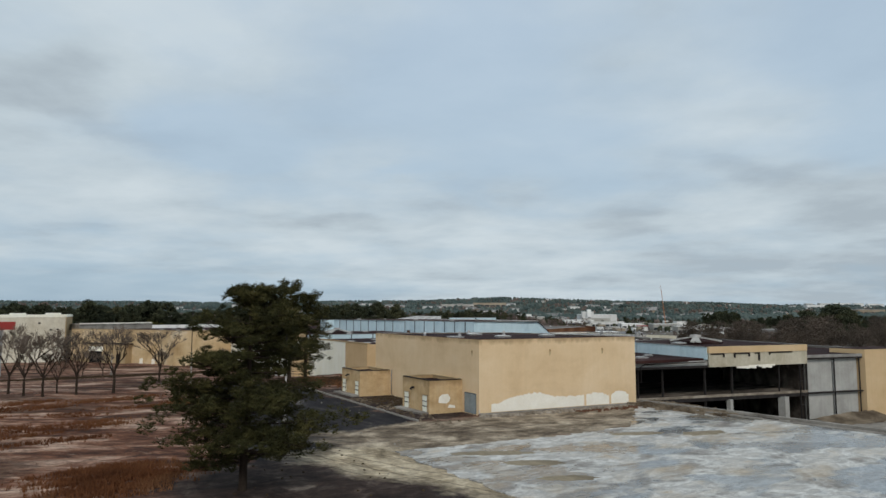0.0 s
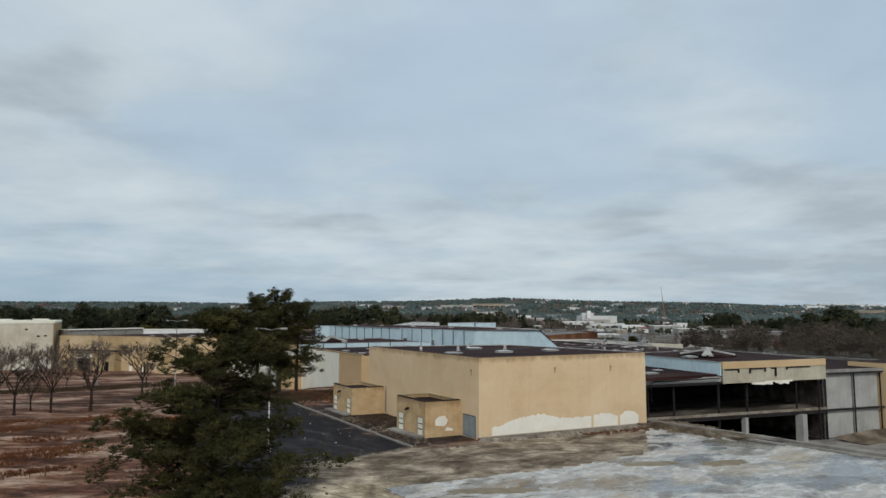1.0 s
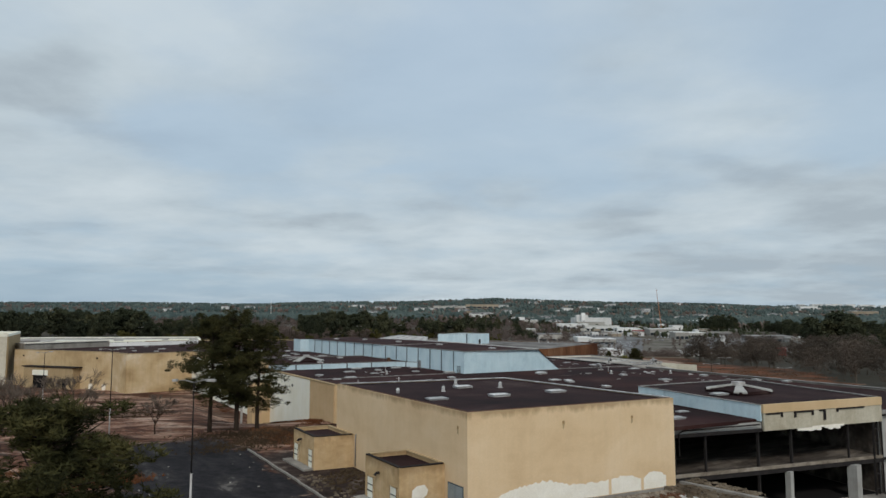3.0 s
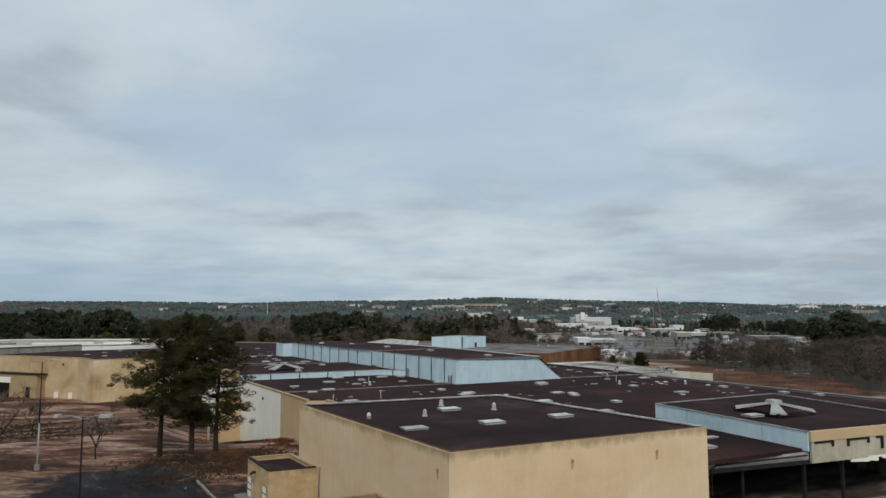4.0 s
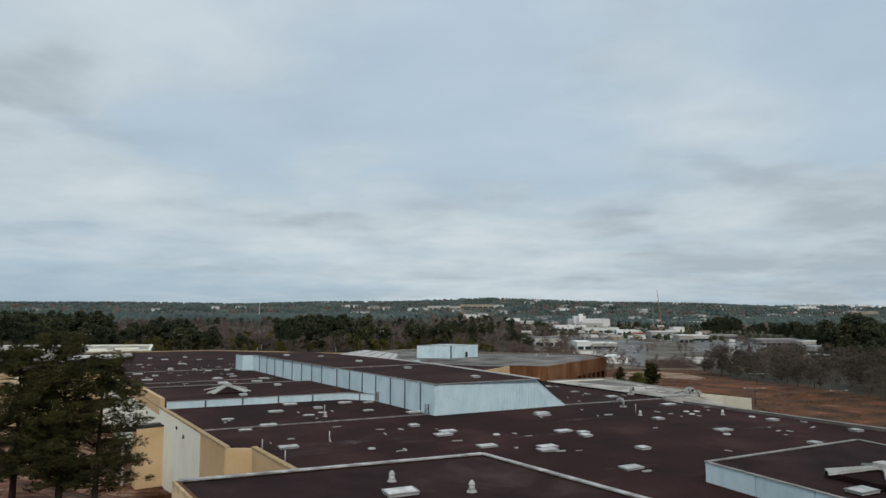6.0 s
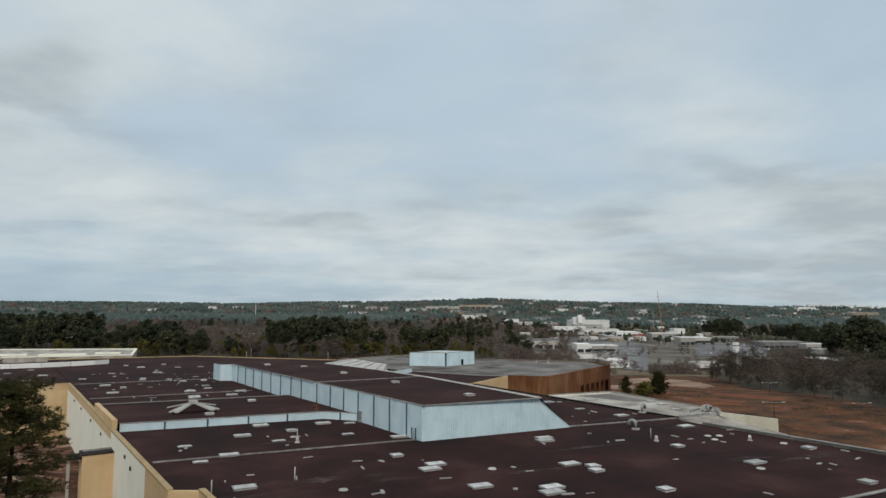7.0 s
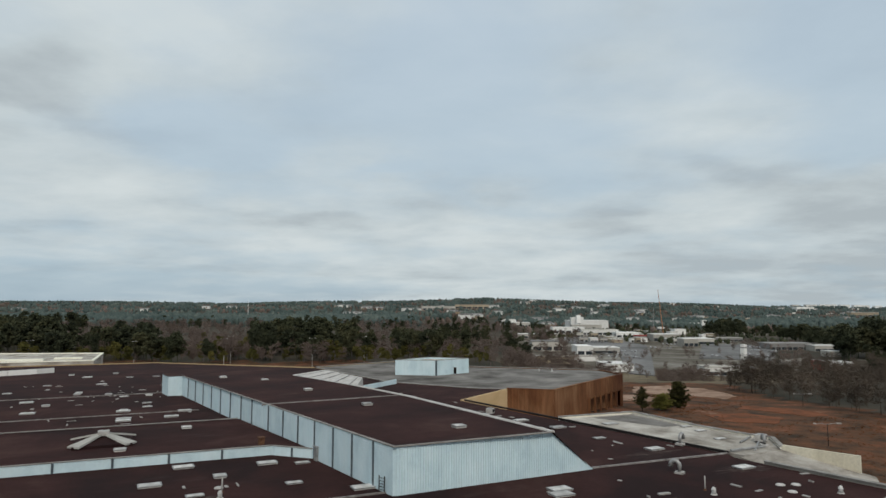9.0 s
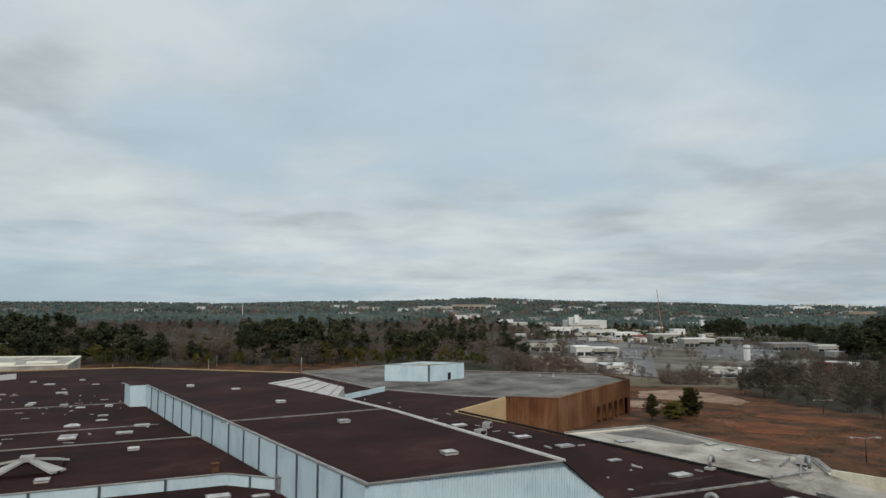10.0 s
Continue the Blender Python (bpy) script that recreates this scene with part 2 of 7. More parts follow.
PANEL = surface("grey_wall_panel", [(0.33, 0.32, 0.295), (0.46, 0.45, 0.42)], 0.3, 4.0, 0.9, 0.15, fine_mix=0.2, streak=0.15)
BRICKRED = surface("rust_brick", [(0.095, 0.038, 0.020), (0.175, 0.076, 0.036), (0.285, 0.150, 0.080)], 0.12, 5.0, 0.92, 0.25, (1, 1, 0.5), 0.3, streak=0.45)
GRAVELROOF = surface("gravel_roof", [(0.065, 0.058, 0.052), (0.13, 0.12, 0.11), (0.20, 0.188, 0.175), (0.27, 0.25, 0.23)], 0.11, 3.0, 0.95, 0.3, (1, 1, 1), 0.35)
PALEROOF = surface("pale_roof", [(0.15, 0.128, 0.105), (0.31, 0.28, 0.245), (0.45, 0.42, 0.375), (0.60, 0.57, 0.52)], 0.17, 3.0, 0.9, 0.3, (1, 1, 1), 0.35)
DIRT = surface("red_dirt", [(0.022, 0.014, 0.010), (0.060, 0.030, 0.018), (0.11, 0.054, 0.033), (0.21, 0.13, 0.09), (0.36, 0.26, 0.19)], 0.12, 1.3, 0.95, 0.4, (0.5, 1.1, 1), 0.5, spread=(0.36, 0.66))
CLAY = surface("red_clay", [(0.040, 0.027, 0.017), (0.078, 0.044, 0.026), (0.118, 0.056, 0.030), (0.165, 0.066, 0.034), (0.24, 0.15, 0.105)], 0.12, 1.8, 0.95, 0.5, (1, 1, 1), 0.7, spread=(0.35, 0.70))
SAND_PINK = surface("pinkish_sand", [(0.16, 0.09, 0.06), (0.30, 0.20, 0.145), (0.42, 0.30, 0.23)], 0.15, 1.5, 0.95, 0.3, (1, 1, 1), 0.4)
CLAY_BRIGHT = surface("bright_clay", [(0.085, 0.04, 0.022), (0.17, 0.062, 0.028), (0.26, 0.10, 0.055)], 0.15, 1.2, 0.95, 0.3, (1, 1, 1), 0.4)
MUD = surface("grey_brown_mud", [(0.05, 0.036, 0.025), (0.10, 0.076, 0.052), (0.17, 0.135, 0.096), (0.26, 0.21, 0.155)], 0.3, 2.5, 0.9, 0.5, (0.8, 1.1, 1), 0.4)
SAND = surface("pale_sand", [(0.14, 0.115, 0.08), (0.24, 0.20, 0.14), (0.33, 0.28, 0.20)], 0.2, 2.0, 0.95, 0.3, (1.6, 0.5, 1), 0.4)
VERGE = surface("verge_grass", [(0.075, 0.060, 0.036), (0.13, 0.105, 0.068), (0.22, 0.18, 0.125)], 0.03, 0.6, 0.95, 0.4, (1, 1, 1), 0.45)
WOODFLOOR = surface("woodland_floor", [(0.036, 0.034, 0.025), (0.062, 0.054, 0.040), (0.10, 0.082, 0.062)], 0.012, 0.2, 0.95, 0.4, (1, 1, 1), 0.4)
TOWNGROUND = surface("town_ground", [(0.060, 0.052, 0.036), (0.115, 0.100, 0.078), (0.19, 0.175, 0.15), (0.30, 0.285, 0.255)], 0.022, 0.25, 0.95, 0.2, (1, 1, 1), 0.45)
LOT = surface("grey_parking_lot", [(0.10, 0.098, 0.096), (0.17, 0.167, 0.163), (0.26, 0.255, 0.25)], 0.025, 0.2, 0.9, 0.2)
NEEDLE = surface("pine_needles", [(0.024, 0.025, 0.011), (0.050, 0.049, 0.017), (0.105, 0.092, 0.033)], 0.55, 2.5, 0.8, 0.0, fine_mix=0.5)
CEDAR = surface("yellow_green_cedar", [(0.085, 0.085, 0.024), (0.16, 0.15, 0.040), (0.25, 0.22, 0.065)], 0.5, 2.5, 0.8, 0.0, fine_mix=0.4)
# Needles lightened a little, so the colour holds some of the distance haze.
NEEDLE_FAR = surface("far_pine_needles", [(0.027, 0.033, 0.021), (0.047, 0.053, 0.030), (0.088, 0.084, 0.042)], 0.03, 0.4, 0.9, 0.0, fine_mix=0.4)
NEEDLE_YOUNG = surface("young_pine_needles", [(0.050, 0.050, 0.016), (0.095, 0.088, 0.026), (0.15, 0.13, 0.040)], 0.05, 0.4, 0.9, 0.0, fine_mix=0.4)
# Paler and bluer than near foliage: distance haze is put into the colour.
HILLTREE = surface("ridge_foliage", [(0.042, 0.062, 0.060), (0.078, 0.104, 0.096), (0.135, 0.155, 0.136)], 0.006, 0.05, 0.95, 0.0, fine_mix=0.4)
BARK = surface("bark", [(0.028, 0.019, 0.014), (0.055, 0.040, 0.030)], 1.5, 9.0, 0.95, 0.5, (1, 1, 0.3))
TWIG = surface("bare_twigs", [(0.11, 0.085, 0.066), (0.19, 0.15, 0.12)], 0.3, 2.0, 0.95, 0.0)
# Darker copy of the far bare twigs, the grove's shade put into its colour.
THICKET_SHADED = surface("thicket_twigs", [(0.046, 0.037, 0.029), (0.090, 0.071, 0.056), (0.160, 0.126, 0.099)], 0.05, 0.3, 0.95, 0.0)
TWIG_FAR = surface("far_bare_twigs", [(0.085, 0.064, 0.053), (0.140, 0.106, 0.090), (0.205, 0.158, 0.136)], 0.02, 0.3, 0.95, 0.0)
SEDGE = surface("dry_sedge", [(0.075, 0.030, 0.014), (0.15, 0.060, 0.026), (0.20, 0.10, 0.05)], 0.12, 1.5, 0.95, 0.0)
SCRUB = surface("dark_scrub", [(0.040, 0.029, 0.018), (0.080, 0.055, 0.033)], 0.12, 1.5, 0.95, 0.0)
FARWHITE = surface("far_white_wall", [(0.64, 0.63, 0.60), (0.80, 0.79, 0.77)], 0.02, 0.3, 0.85, 0.0, fine_mix=0.15, pieces=0.15)
FARPALE = surface("far_pale_wall", [(0.36, 0.34, 0.30), (0.52, 0.50, 0.46)], 0.02, 0.3, 0.85, 0.0, fine_mix=0.2, pieces=0.2)
FARTAN = surface("far_tan_wall", [(0.30, 0.24, 0.17), (0.42, 0.35, 0.26)], 0.02, 0.3, 0.85, 0.0, fine_mix=0.2, pieces=0.15)
FARGREY = surface("far_grey_roof", [(0.17, 0.165, 0.16), (0.30, 0.29, 0.28)], 0.02, 0.3, 0.9, 0.0, fine_mix=0.2, pieces=0.25)
FASCIA_PALE = surface("torn_pale_fascia", [(0.38, 0.33, 0.24), (0.52, 0.47, 0.36), (0.62, 0.575, 0.46)], 0.25, 4.0, 0.9, 0.2, (1, 1, 0.7), 0.3, streak=0.15)
FARRED = surface("far_red_front", [(0.28, 0.04, 0.035), (0.36, 0.06, 0.05)], 0.02, 0.3, 0.8, 0.0, fine_mix=0.2)
GLASS = surface("dark_window_glass", [(0.02, 0.025, 0.03), (0.05, 0.06, 0.07)], 0.2, 1.0, 0.15, 0.0, fine_mix=0.2)
CARPAINT = surface("car_paint", [(0.20, 0.20, 0.21), (0.32, 0.32, 0.33)], 0.2, 1.0, 0.3, 0.0, fine_mix=0.1, pieces=0.6)
TYRE = surface("tyre_rubber", [(0.012, 0.012, 0.012), (0.02, 0.02, 0.02)], 1.0, 4.0, 0.9, 0.1)
MASTRED = surface("orange_mast_paint", [(0.35, 0.13, 0.05), (0.45, 0.20, 0.10)], 0.1, 1.0, 0.7, 0.0)


def wet_concrete():
    """Old slab: pale grey concrete, brown silt, and films of standing water that shine."""
    m = bpy.data.materials.new("wet_slab")
    m.use_nodes = True
    t = m.node_tree
    b = t.nodes["Principled BSDF"]
    vec = t.nodes.new("ShaderNodeTexCoord").outputs["Object"]
    base = ramp(t, noise_node(t, vec, 0.17, 9, 0.66, (0.9, 1.3, 1), (1, 2, 0), 0.35), [(0.36, (0.20, 0.18, 0.16)), (0.44, (0.34, 0.325, 0.30)), (0.49, (0.55, 0.54, 0.505)), (0.51, (0.56, 0.55, 0.52)), (0.54, (0.38, 0.365, 0.34)), (0.61, (0.50, 0.475, 0.43)), (0.68, (0.40, 0.32, 0.225))])
    silt = ramp(t, noise_node(t, vec, 0.085, 7, 0.62, (1, 1.4, 1), (3, 9, 0), 0.2), [(0.50, 0.0), (0.64, 0.8)])
    base = mix(t, silt, base, (0.36, 0.29, 0.205))
    grain = noise_node(t, vec, 3.0, 6, 0.65)
    base = mix(t, 0.35, base, ramp(t, grain, [(0.25, 0.5), (0.75, 1.25)]), "MULTIPLY")
    crust = noise_node(t, vec, 0.6, 8, 0.74, (0.7, 1.5, 1), (6, 2, 0), 0.3)
    base = mix(t, 0.42, base, ramp(t, crust, [(0.36, 0.42), (0.48, 0.95), (0.62, 1.5)]), "MULTIPLY")
    water = ramp(t, noise_node(t, vec, 0.13, 8, 0.64, (0.8, 1.5, 1), (8, 3, 0), 0.4), [(0.48, 0.0), (0.56, 1.0)])
    col = mix(t, water, base, mix(t, 1.0, base, (0.50, 0.52, 0.54), "MULTIPLY"))
    t.links.new(col, b.inputs["Base Color"])
    t.links.new(ramp(t, water, [(0.0, 0.75), (1.0, 0.16)]), b.inputs["Roughness"])
    bn = t.nodes.new("ShaderNodeBump")
    bn.inputs["Distance"].default_value = 0.03
    t.links.new(ramp(t, water, [(0.0, 0.35), (1.0, 0.03)]), bn.inputs["Strength"])
    t.links.new(grain, bn.inputs["Height"])
    t.links.new(bn.outputs[0], b.inputs["Normal"])
    return m


SLAB = wet_concrete()


def yard_soil():
    """Bare yard ground: red dirt, worn asphalt, grey-brown mud and pale sand, running into one another."""
    m = bpy.data.materials.new("yard_soil")
    m.use_nodes = True
    t = m.node_tree
    b = t.nodes["Principled BSDF"]
    vec = t.nodes.new("ShaderNodeTexCoord").outputs["Object"]
    xyz = t.nodes.new("ShaderNodeSeparateXYZ")
    t.links.new(vec, xyz.inputs[0])
    wob = math_node(t, "MULTIPLY", math_node(t, "SUBTRACT", noise_node(t, vec, 0.16, 8, 0.65, (1, 1, 1), (2, 5, 0), 0.5), 0.5), 16.0)
    x = math_node(t, "ADD", xyz.outputs[0], wob)
    y = math_node(t, "ADD", xyz.outputs[1], math_node(t, "MULTIPLY", wob, -0.8))

    def gate(value, a, c):
        n = t.nodes.new("ShaderNodeMapRange")
        t.links.new(value, n.inputs["Value"])
        n.inputs["From Min"].default_value, n.inputs["From Max"].default_value = a, c
        return n.outputs[0]

    def both(*gs):
        out = gs[0]
        for g in gs[1:]:
            out = math_node(t, "MULTIPLY", out, g)
        return out

    lie = t.nodes.new("ShaderNodeVectorRotate")
    lie.rotation_type = "Z_AXIS"
    lie.inputs["Angle"].default_value = radians(34.4)
    t.links.new(vec, lie.inputs["Vector"])

    def tint(stops, scale, stretch, shift, base=vec):
        return ramp(t, noise_node(t, base, scale, 8, 0.64, stretch, shift, 0.5), stops)

    dirt = tint([(0.36, (0.030, 0.016, 0.011)), (0.43, (0.082, 0.034, 0.019)), (0.49, (0.150, 0.066, 0.038)), (0.54, (0.27, 0.155, 0.105)), (0.63, (0.43, 0.30, 0.225))], 0.17, (0.38, 1.15, 1), (3.1, 7.7, 1.3), lie.outputs[0])
    fleck = noise_node(t, lie.outputs[0], 0.42, 7, 0.68, (0.6, 1.3, 1), (1.3, 8.2, 0), 0.3)
    dirt = mix(t, ramp(t, fleck, [(0.36, 0.8), (0.45, 0.0)]), dirt, (0.026, 0.015, 0.011))
    dirt = mix(t, ramp(t, fleck, [(0.57, 0.0), (0.66, 0.75)]), dirt, (0.42, 0.31, 0.24))
    shrub = ramp(t, noise_node(t, lie.outputs[0], 0.07, 7, 0.62, (0.5, 1.2, 1), (7.3, 2.2, 0), 0.3), [(0.52, 0.0), (0.60, 0.75)])
    dirt = mix(t, shrub, dirt, (0.048, 0.024, 0.014))
    hub = t.nodes.new("ShaderNodeVectorMath")
    hub.operation = "DISTANCE"
    wander = t.nodes.new("ShaderNodeCombineXYZ")
    t.links.new(math_node(t, "ADD", xyz.outputs[0], math_node(t, "MULTIPLY", wob, 0.4)), wander.inputs[0])
    t.links.new(math_node(t, "ADD", xyz.outputs[1], math_node(t, "MULTIPLY", wob, -0.3)), wander.inputs[1])
    t.links.new(wander.outputs[0], hub.inputs[0])
    hub.inputs[1].default_value = (-78.0, 52.0, 0.0)
    ring = math_node(t, "SINE", math_node(t, "MULTIPLY", hub.outputs["Value"], 1.25))
    worn = noise_node(t, vec, 0.07, 5, 0.6, (1, 1, 1), (9, 4, 0), 0.4)
    rut = math_node(t, "MULTIPLY", ramp(t, math_node(t, "ABSOLUTE", ring), [(0.0, 1.0), (0.24, 0.0)]), ramp(t, worn, [(0.46, 0.0), (0.58, 0.8)]))
    dirt = mix(t, rut, dirt, (0.035, 0.020, 0.014))
    tar = tint([(0.30, (0.012, 0.011, 0.012)), (0.50, (0.022, 0.020, 0.022)), (0.60, (0.038, 0.034, 0.034)), (0.67, (0.12, 0.108, 0.098))], 0.22, (1.3, 0.5, 1), (1, 2, 0))
    mud = tint([(0.32, (0.055, 0.040, 0.028)), (0.43, (0.14, 0.108, 0.076)), (0.52, (0.25, 0.20, 0.145)), (0.64, (0.43, 0.36, 0.27))], 0.24, (0.75, 1.1, 1), (5, 1, 0))
    sand = tint([(0.30, (0.16, 0.125, 0.082)), (0.45, (0.34, 0.275, 0.185)), (0.60, (0.50, 0.42, 0.30))], 0.25, (1.7, 0.55, 1), (6, 6, 0))
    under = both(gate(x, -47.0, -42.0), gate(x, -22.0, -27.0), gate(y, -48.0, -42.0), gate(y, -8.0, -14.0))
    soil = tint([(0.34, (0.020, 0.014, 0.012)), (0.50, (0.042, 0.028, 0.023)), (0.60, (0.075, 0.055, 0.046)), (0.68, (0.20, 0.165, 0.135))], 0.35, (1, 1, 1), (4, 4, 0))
    lane = math_node(t, "ADD", x, math_node(t, "MULTIPLY", y, -0.14))
    col = mix(t, both(gate(lane, -35.5, -32.5), gate(x, -8.0, -9.5), gate(y, 60.0, 56.0)), dirt, tar)
    col = mix(t, both(gate(y, -19.0, -16.5), gate(y, 0.5, -1.5), gate(x, -27.0, -22.0)), col, mud)
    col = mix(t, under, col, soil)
    track = math_node(t, "ADD", x, math_node(t, "MULTIPLY", y, 0.35))
    wheel = math_node(t, "ABSOLUTE", math_node(t, "SINE", math_node(t, "MULTIPLY", math_node(t, "ADD", math_node(t, "ADD", xyz.outputs[0], math_node(t, "MULTIPLY", xyz.outputs[1], 0.35)), math_node(t, "MULTIPLY", wob, 0.12)), 1.35)))
    sand = mix(t, ramp(t, wheel, [(0.0, 0.75), (0.22, 0.0)]), sand, (0.075, 0.060, 0.044))
    col = mix(t, both(gate(track, -36.0, -33.0), gate(track, -22.0, -26.0), gate(y, -8.0, -12.0)), col, sand)
    col = mix(t, both(gate(xyz.outputs[0], -9.8, -9.2), gate(y, -1.0, 2.0), gate(y, 44.0, 38.0)), col, soil)
    grain = noise_node(t, vec, 2.6, 6, 0.68)
    col = mix(t, 0.5, col, ramp(t, grain, [(0.25, 0.4), (0.75, 1.35)]), "MULTIPLY")
    clods = noise_node(t, lie.outputs[0], 0.75, 7, 0.72, (0.85, 1.25, 1), (2.2, 5.2, 0), 0.2)
    col = mix(t, 0.55, col, ramp(t, clods, [(0.36, 0.35), (0.50, 0.95), (0.64, 1.7)]), "MULTIPLY")
    t.links.new(col, b.inputs["Base Color"])
    b.inputs["Roughness"].default_value, b.inputs["Specular IOR Level"].default_value = 0.92, 0.12
    bn = t.nodes.new("ShaderNodeBump")
    bn.inputs["Strength"].default_value, bn.inputs["Distance"].default_value = 0.5, 0.08
    t.links.new(grain, bn.inputs["Height"])
    t.links.new(bn.outputs[0], b.inputs["Normal"])
    return m


YARD = yard_soil()


# ---- builders ----
class Shape:
    """Collects corners and faces of one mesh."""

    def __init__(self):
        self.v, self.f = [], []

    def add(self, pts, faces):
        o = len(self.v)
        self.v += [tuple(p) for p in pts]
        self.f += [tuple(o + i for i in f) for f in faces]
        return self

    def prism(self, pts, z0, z1):
        n = len(pts)
        lo = z0 if isinstance(z0, (list, tuple)) else [z0] * n
        hi = z1 if isinstance(z1, (list, tuple)) else [z1] * n
        v = [(p[0], p[1], z) for p, z in zip(pts, lo)] + [(p[0], p[1], z) for p, z in zip(pts, hi)]
        area = sum(pts[i][0] * pts[(i + 1) % n][1] - pts[(i + 1) % n][0] * pts[i][1] for i in range(n))
        f = [tuple(range(n))[::-1], tuple(range(n, 2 * n))] + [(i, (i + 1) % n, n + (i + 1) % n, n + i) for i in range(n)]
        if area < 0:
            f = [q[::-1] for q in f]
        return self.add(v, f)

    def box(self, x0, y0, z0, x1, y1, z1):
        return self.prism([(x0, y0), (x1, y0), (x1, y1), (x0, y1)], z0, z1)

    def bar(self, a, b, width, z0, z1):
        """An upright slab along the line a-b, width thick, centred on it."""
        (ax, ay), (bx, by) = a[:2], b[:2]
        l = math.hypot(bx - ax, by - ay) or 1
        nx, ny = -(by - ay) / l * width / 2, (bx - ax) / l * width / 2
        return self.prism([(ax + nx, ay + ny), (ax - nx, ay - ny), (bx - nx, by - ny), (bx + nx, by + ny)], z0, z1)

    def tube(self, pts, radii, sides=8):
        rings = []
        for i, p in enumerate(pts):
            d = Vector(pts[min(i + 1, len(pts) - 1)]) - Vector(pts[max(i - 1, 0)])
            q = d.to_track_quat("Z", "Y")
            rings.append([tuple(Vector(p) + q @ Vector((radii[i] * math.cos(a), radii[i] * math.sin(a), 0))) for a in (2 * math.pi * k / sides for k in range(sides))])
        v = [p for r in rings for p in r]
        f = [(i * sides + k, i * sides + (k + 1) % sides, (i + 1) * sides + (k + 1) % sides, (i + 1) * sides + k) for i in range(len(pts) - 1) for k in range(sides)]
        f += [tuple(range(sides))[::-1], tuple(range(len(v) - sides, len(v)))]
        return self.add(v, f)

    def mesh(self, name, mat, smooth=False):
        me = bpy.data.meshes.new(name)
        me.from_pydata(self.v, [], self.f)
        me.materials.append(mat)
        if smooth:
            me.shade_smooth()
        return me


def thing(name, label, category, at=(0, 0, 0), group="", kind=""):
    e = new(name)
    e.empty_display_size = 0.5
    e.location = at
    return tagged(e, label, category, group, kind)


def part(name, shape, mat, parent, label="", smooth=False):
    """One mesh under a thing or a part; its corners are given in the world."""
    ob = new(name, shape if isinstance(shape, bpy.types.Mesh) else shape.mesh(name, mat, smooth))
    ob.parent = parent
    if parent.parent is None:
        ob.matrix_parent_inverse = Matrix.Translation(-parent.location)
    return tagged(ob, label)


def solo(name, shape, mat, label, category="", group="", kind="", smooth=False):
    return tagged(new(name, shape.mesh(name, mat, smooth)), label, category, group, kind)


def cloud_mesh(name, verts, tris, mat):
    """A mesh from arrays of corners and triangles."""
    me = bpy.data.meshes.new(name)
    verts, tris = np.asarray(verts, np.float32), np.asarray(tris, np.int32)
    me.vertices.add(len(verts))
    me.vertices.foreach_set("co", verts.ravel())
    me.loops.add(tris.size)
    me.loops.foreach_set("vertex_index", tris.ravel())
    me.polygons.add(len(tris))
    me.polygons.foreach_set("loop_start", np.arange(0, tris.size, 3, dtype=np.int32))
    me.update(calc_edges=True)
    me.materials.append(mat)
    return me


SLANT = -0.155


def P(u, v):
    """Plan coordinates of the mall: u along its fronts, v into its depth."""
    return (u, v + SLANT * u)


def edge(pts, step, jitter, seed):
    """A closed outline with wandering edges."""
    r = random.Random(seed)
    out = []
    for i, a in enumerate(pts):
        b = pts[(i + 1) % len(pts)]
        n = max(1, int(math.hypot(b[0] - a[0], b[1] - a[1]) / step))
        for k in range(n):
            s = k / n
            j = jitter if k else jitter * 0.3
            out.append((a[0] + (b[0] - a[0]) * s + r.uniform(-j, j), a[1] + (b[1] - a[1]) * s + r.uniform(-j, j)))
    return out


# ---- ground and distance ----
HUB = (21.0, 18.0)


def far(s, d):
    """A place s metres to the side and d metres ahead of the hub."""
    return (HUB[0] + AHEAD[0] * d + ASIDE[0] * s, HUB[1] + AHEAD[1] * d + ASIDE[1] * s)


def smooth(a, b, x):
    x = np.clip((x - a) / (b - a), 0, 1)
    return x * x * (3 - 2 * x)


def ground_z(x, y):
    x, y = np.asarray(x, float), np.asarray(y, float)
    d = (x - HUB[0]) * AHEAD[0] + (y - HUB[1]) * AHEAD[1]
    s = (x - HUB[0]) * ASIDE[0] + (y - HUB[1]) * ASIDE[1]
    z = -4.5 * smooth(120, 240, d) - 11 * smooth(258, 335, d) * smooth(0.04, 0.16, s / np.maximum(d, 1.0))
    top = np.interp(s / np.maximum(d, 300), (-0.67, -0.33, -0.07, 0.06, 0.18, 0.36, 0.53, 0.67, 0.9), (52, 50, 58, 69, 73, 63, 42, 28, 28)) + 4 * np.sin(s / 430 + 1.0) + 3 * np.sin(s / 170)
    z = z + top * smooth(1400, 4000, d) * (0.95 + 0.05 * np.sin(d / 260 + s / 500))
    z = z - 0.25 * smooth(15, 60, d) + 0.12 * np.sin(x * 0.31) * np.sin(y * 0.27) * smooth(25, 60, np.abs(x - 20))
    fall = np.maximum(smooth(62, 92, y) * smooth(-9, 7, x), smooth(72, 160, y)) * (1 - smooth(14, 20, x))
    return z - 4.9 * fall * (1 - smooth(120, 240, d))


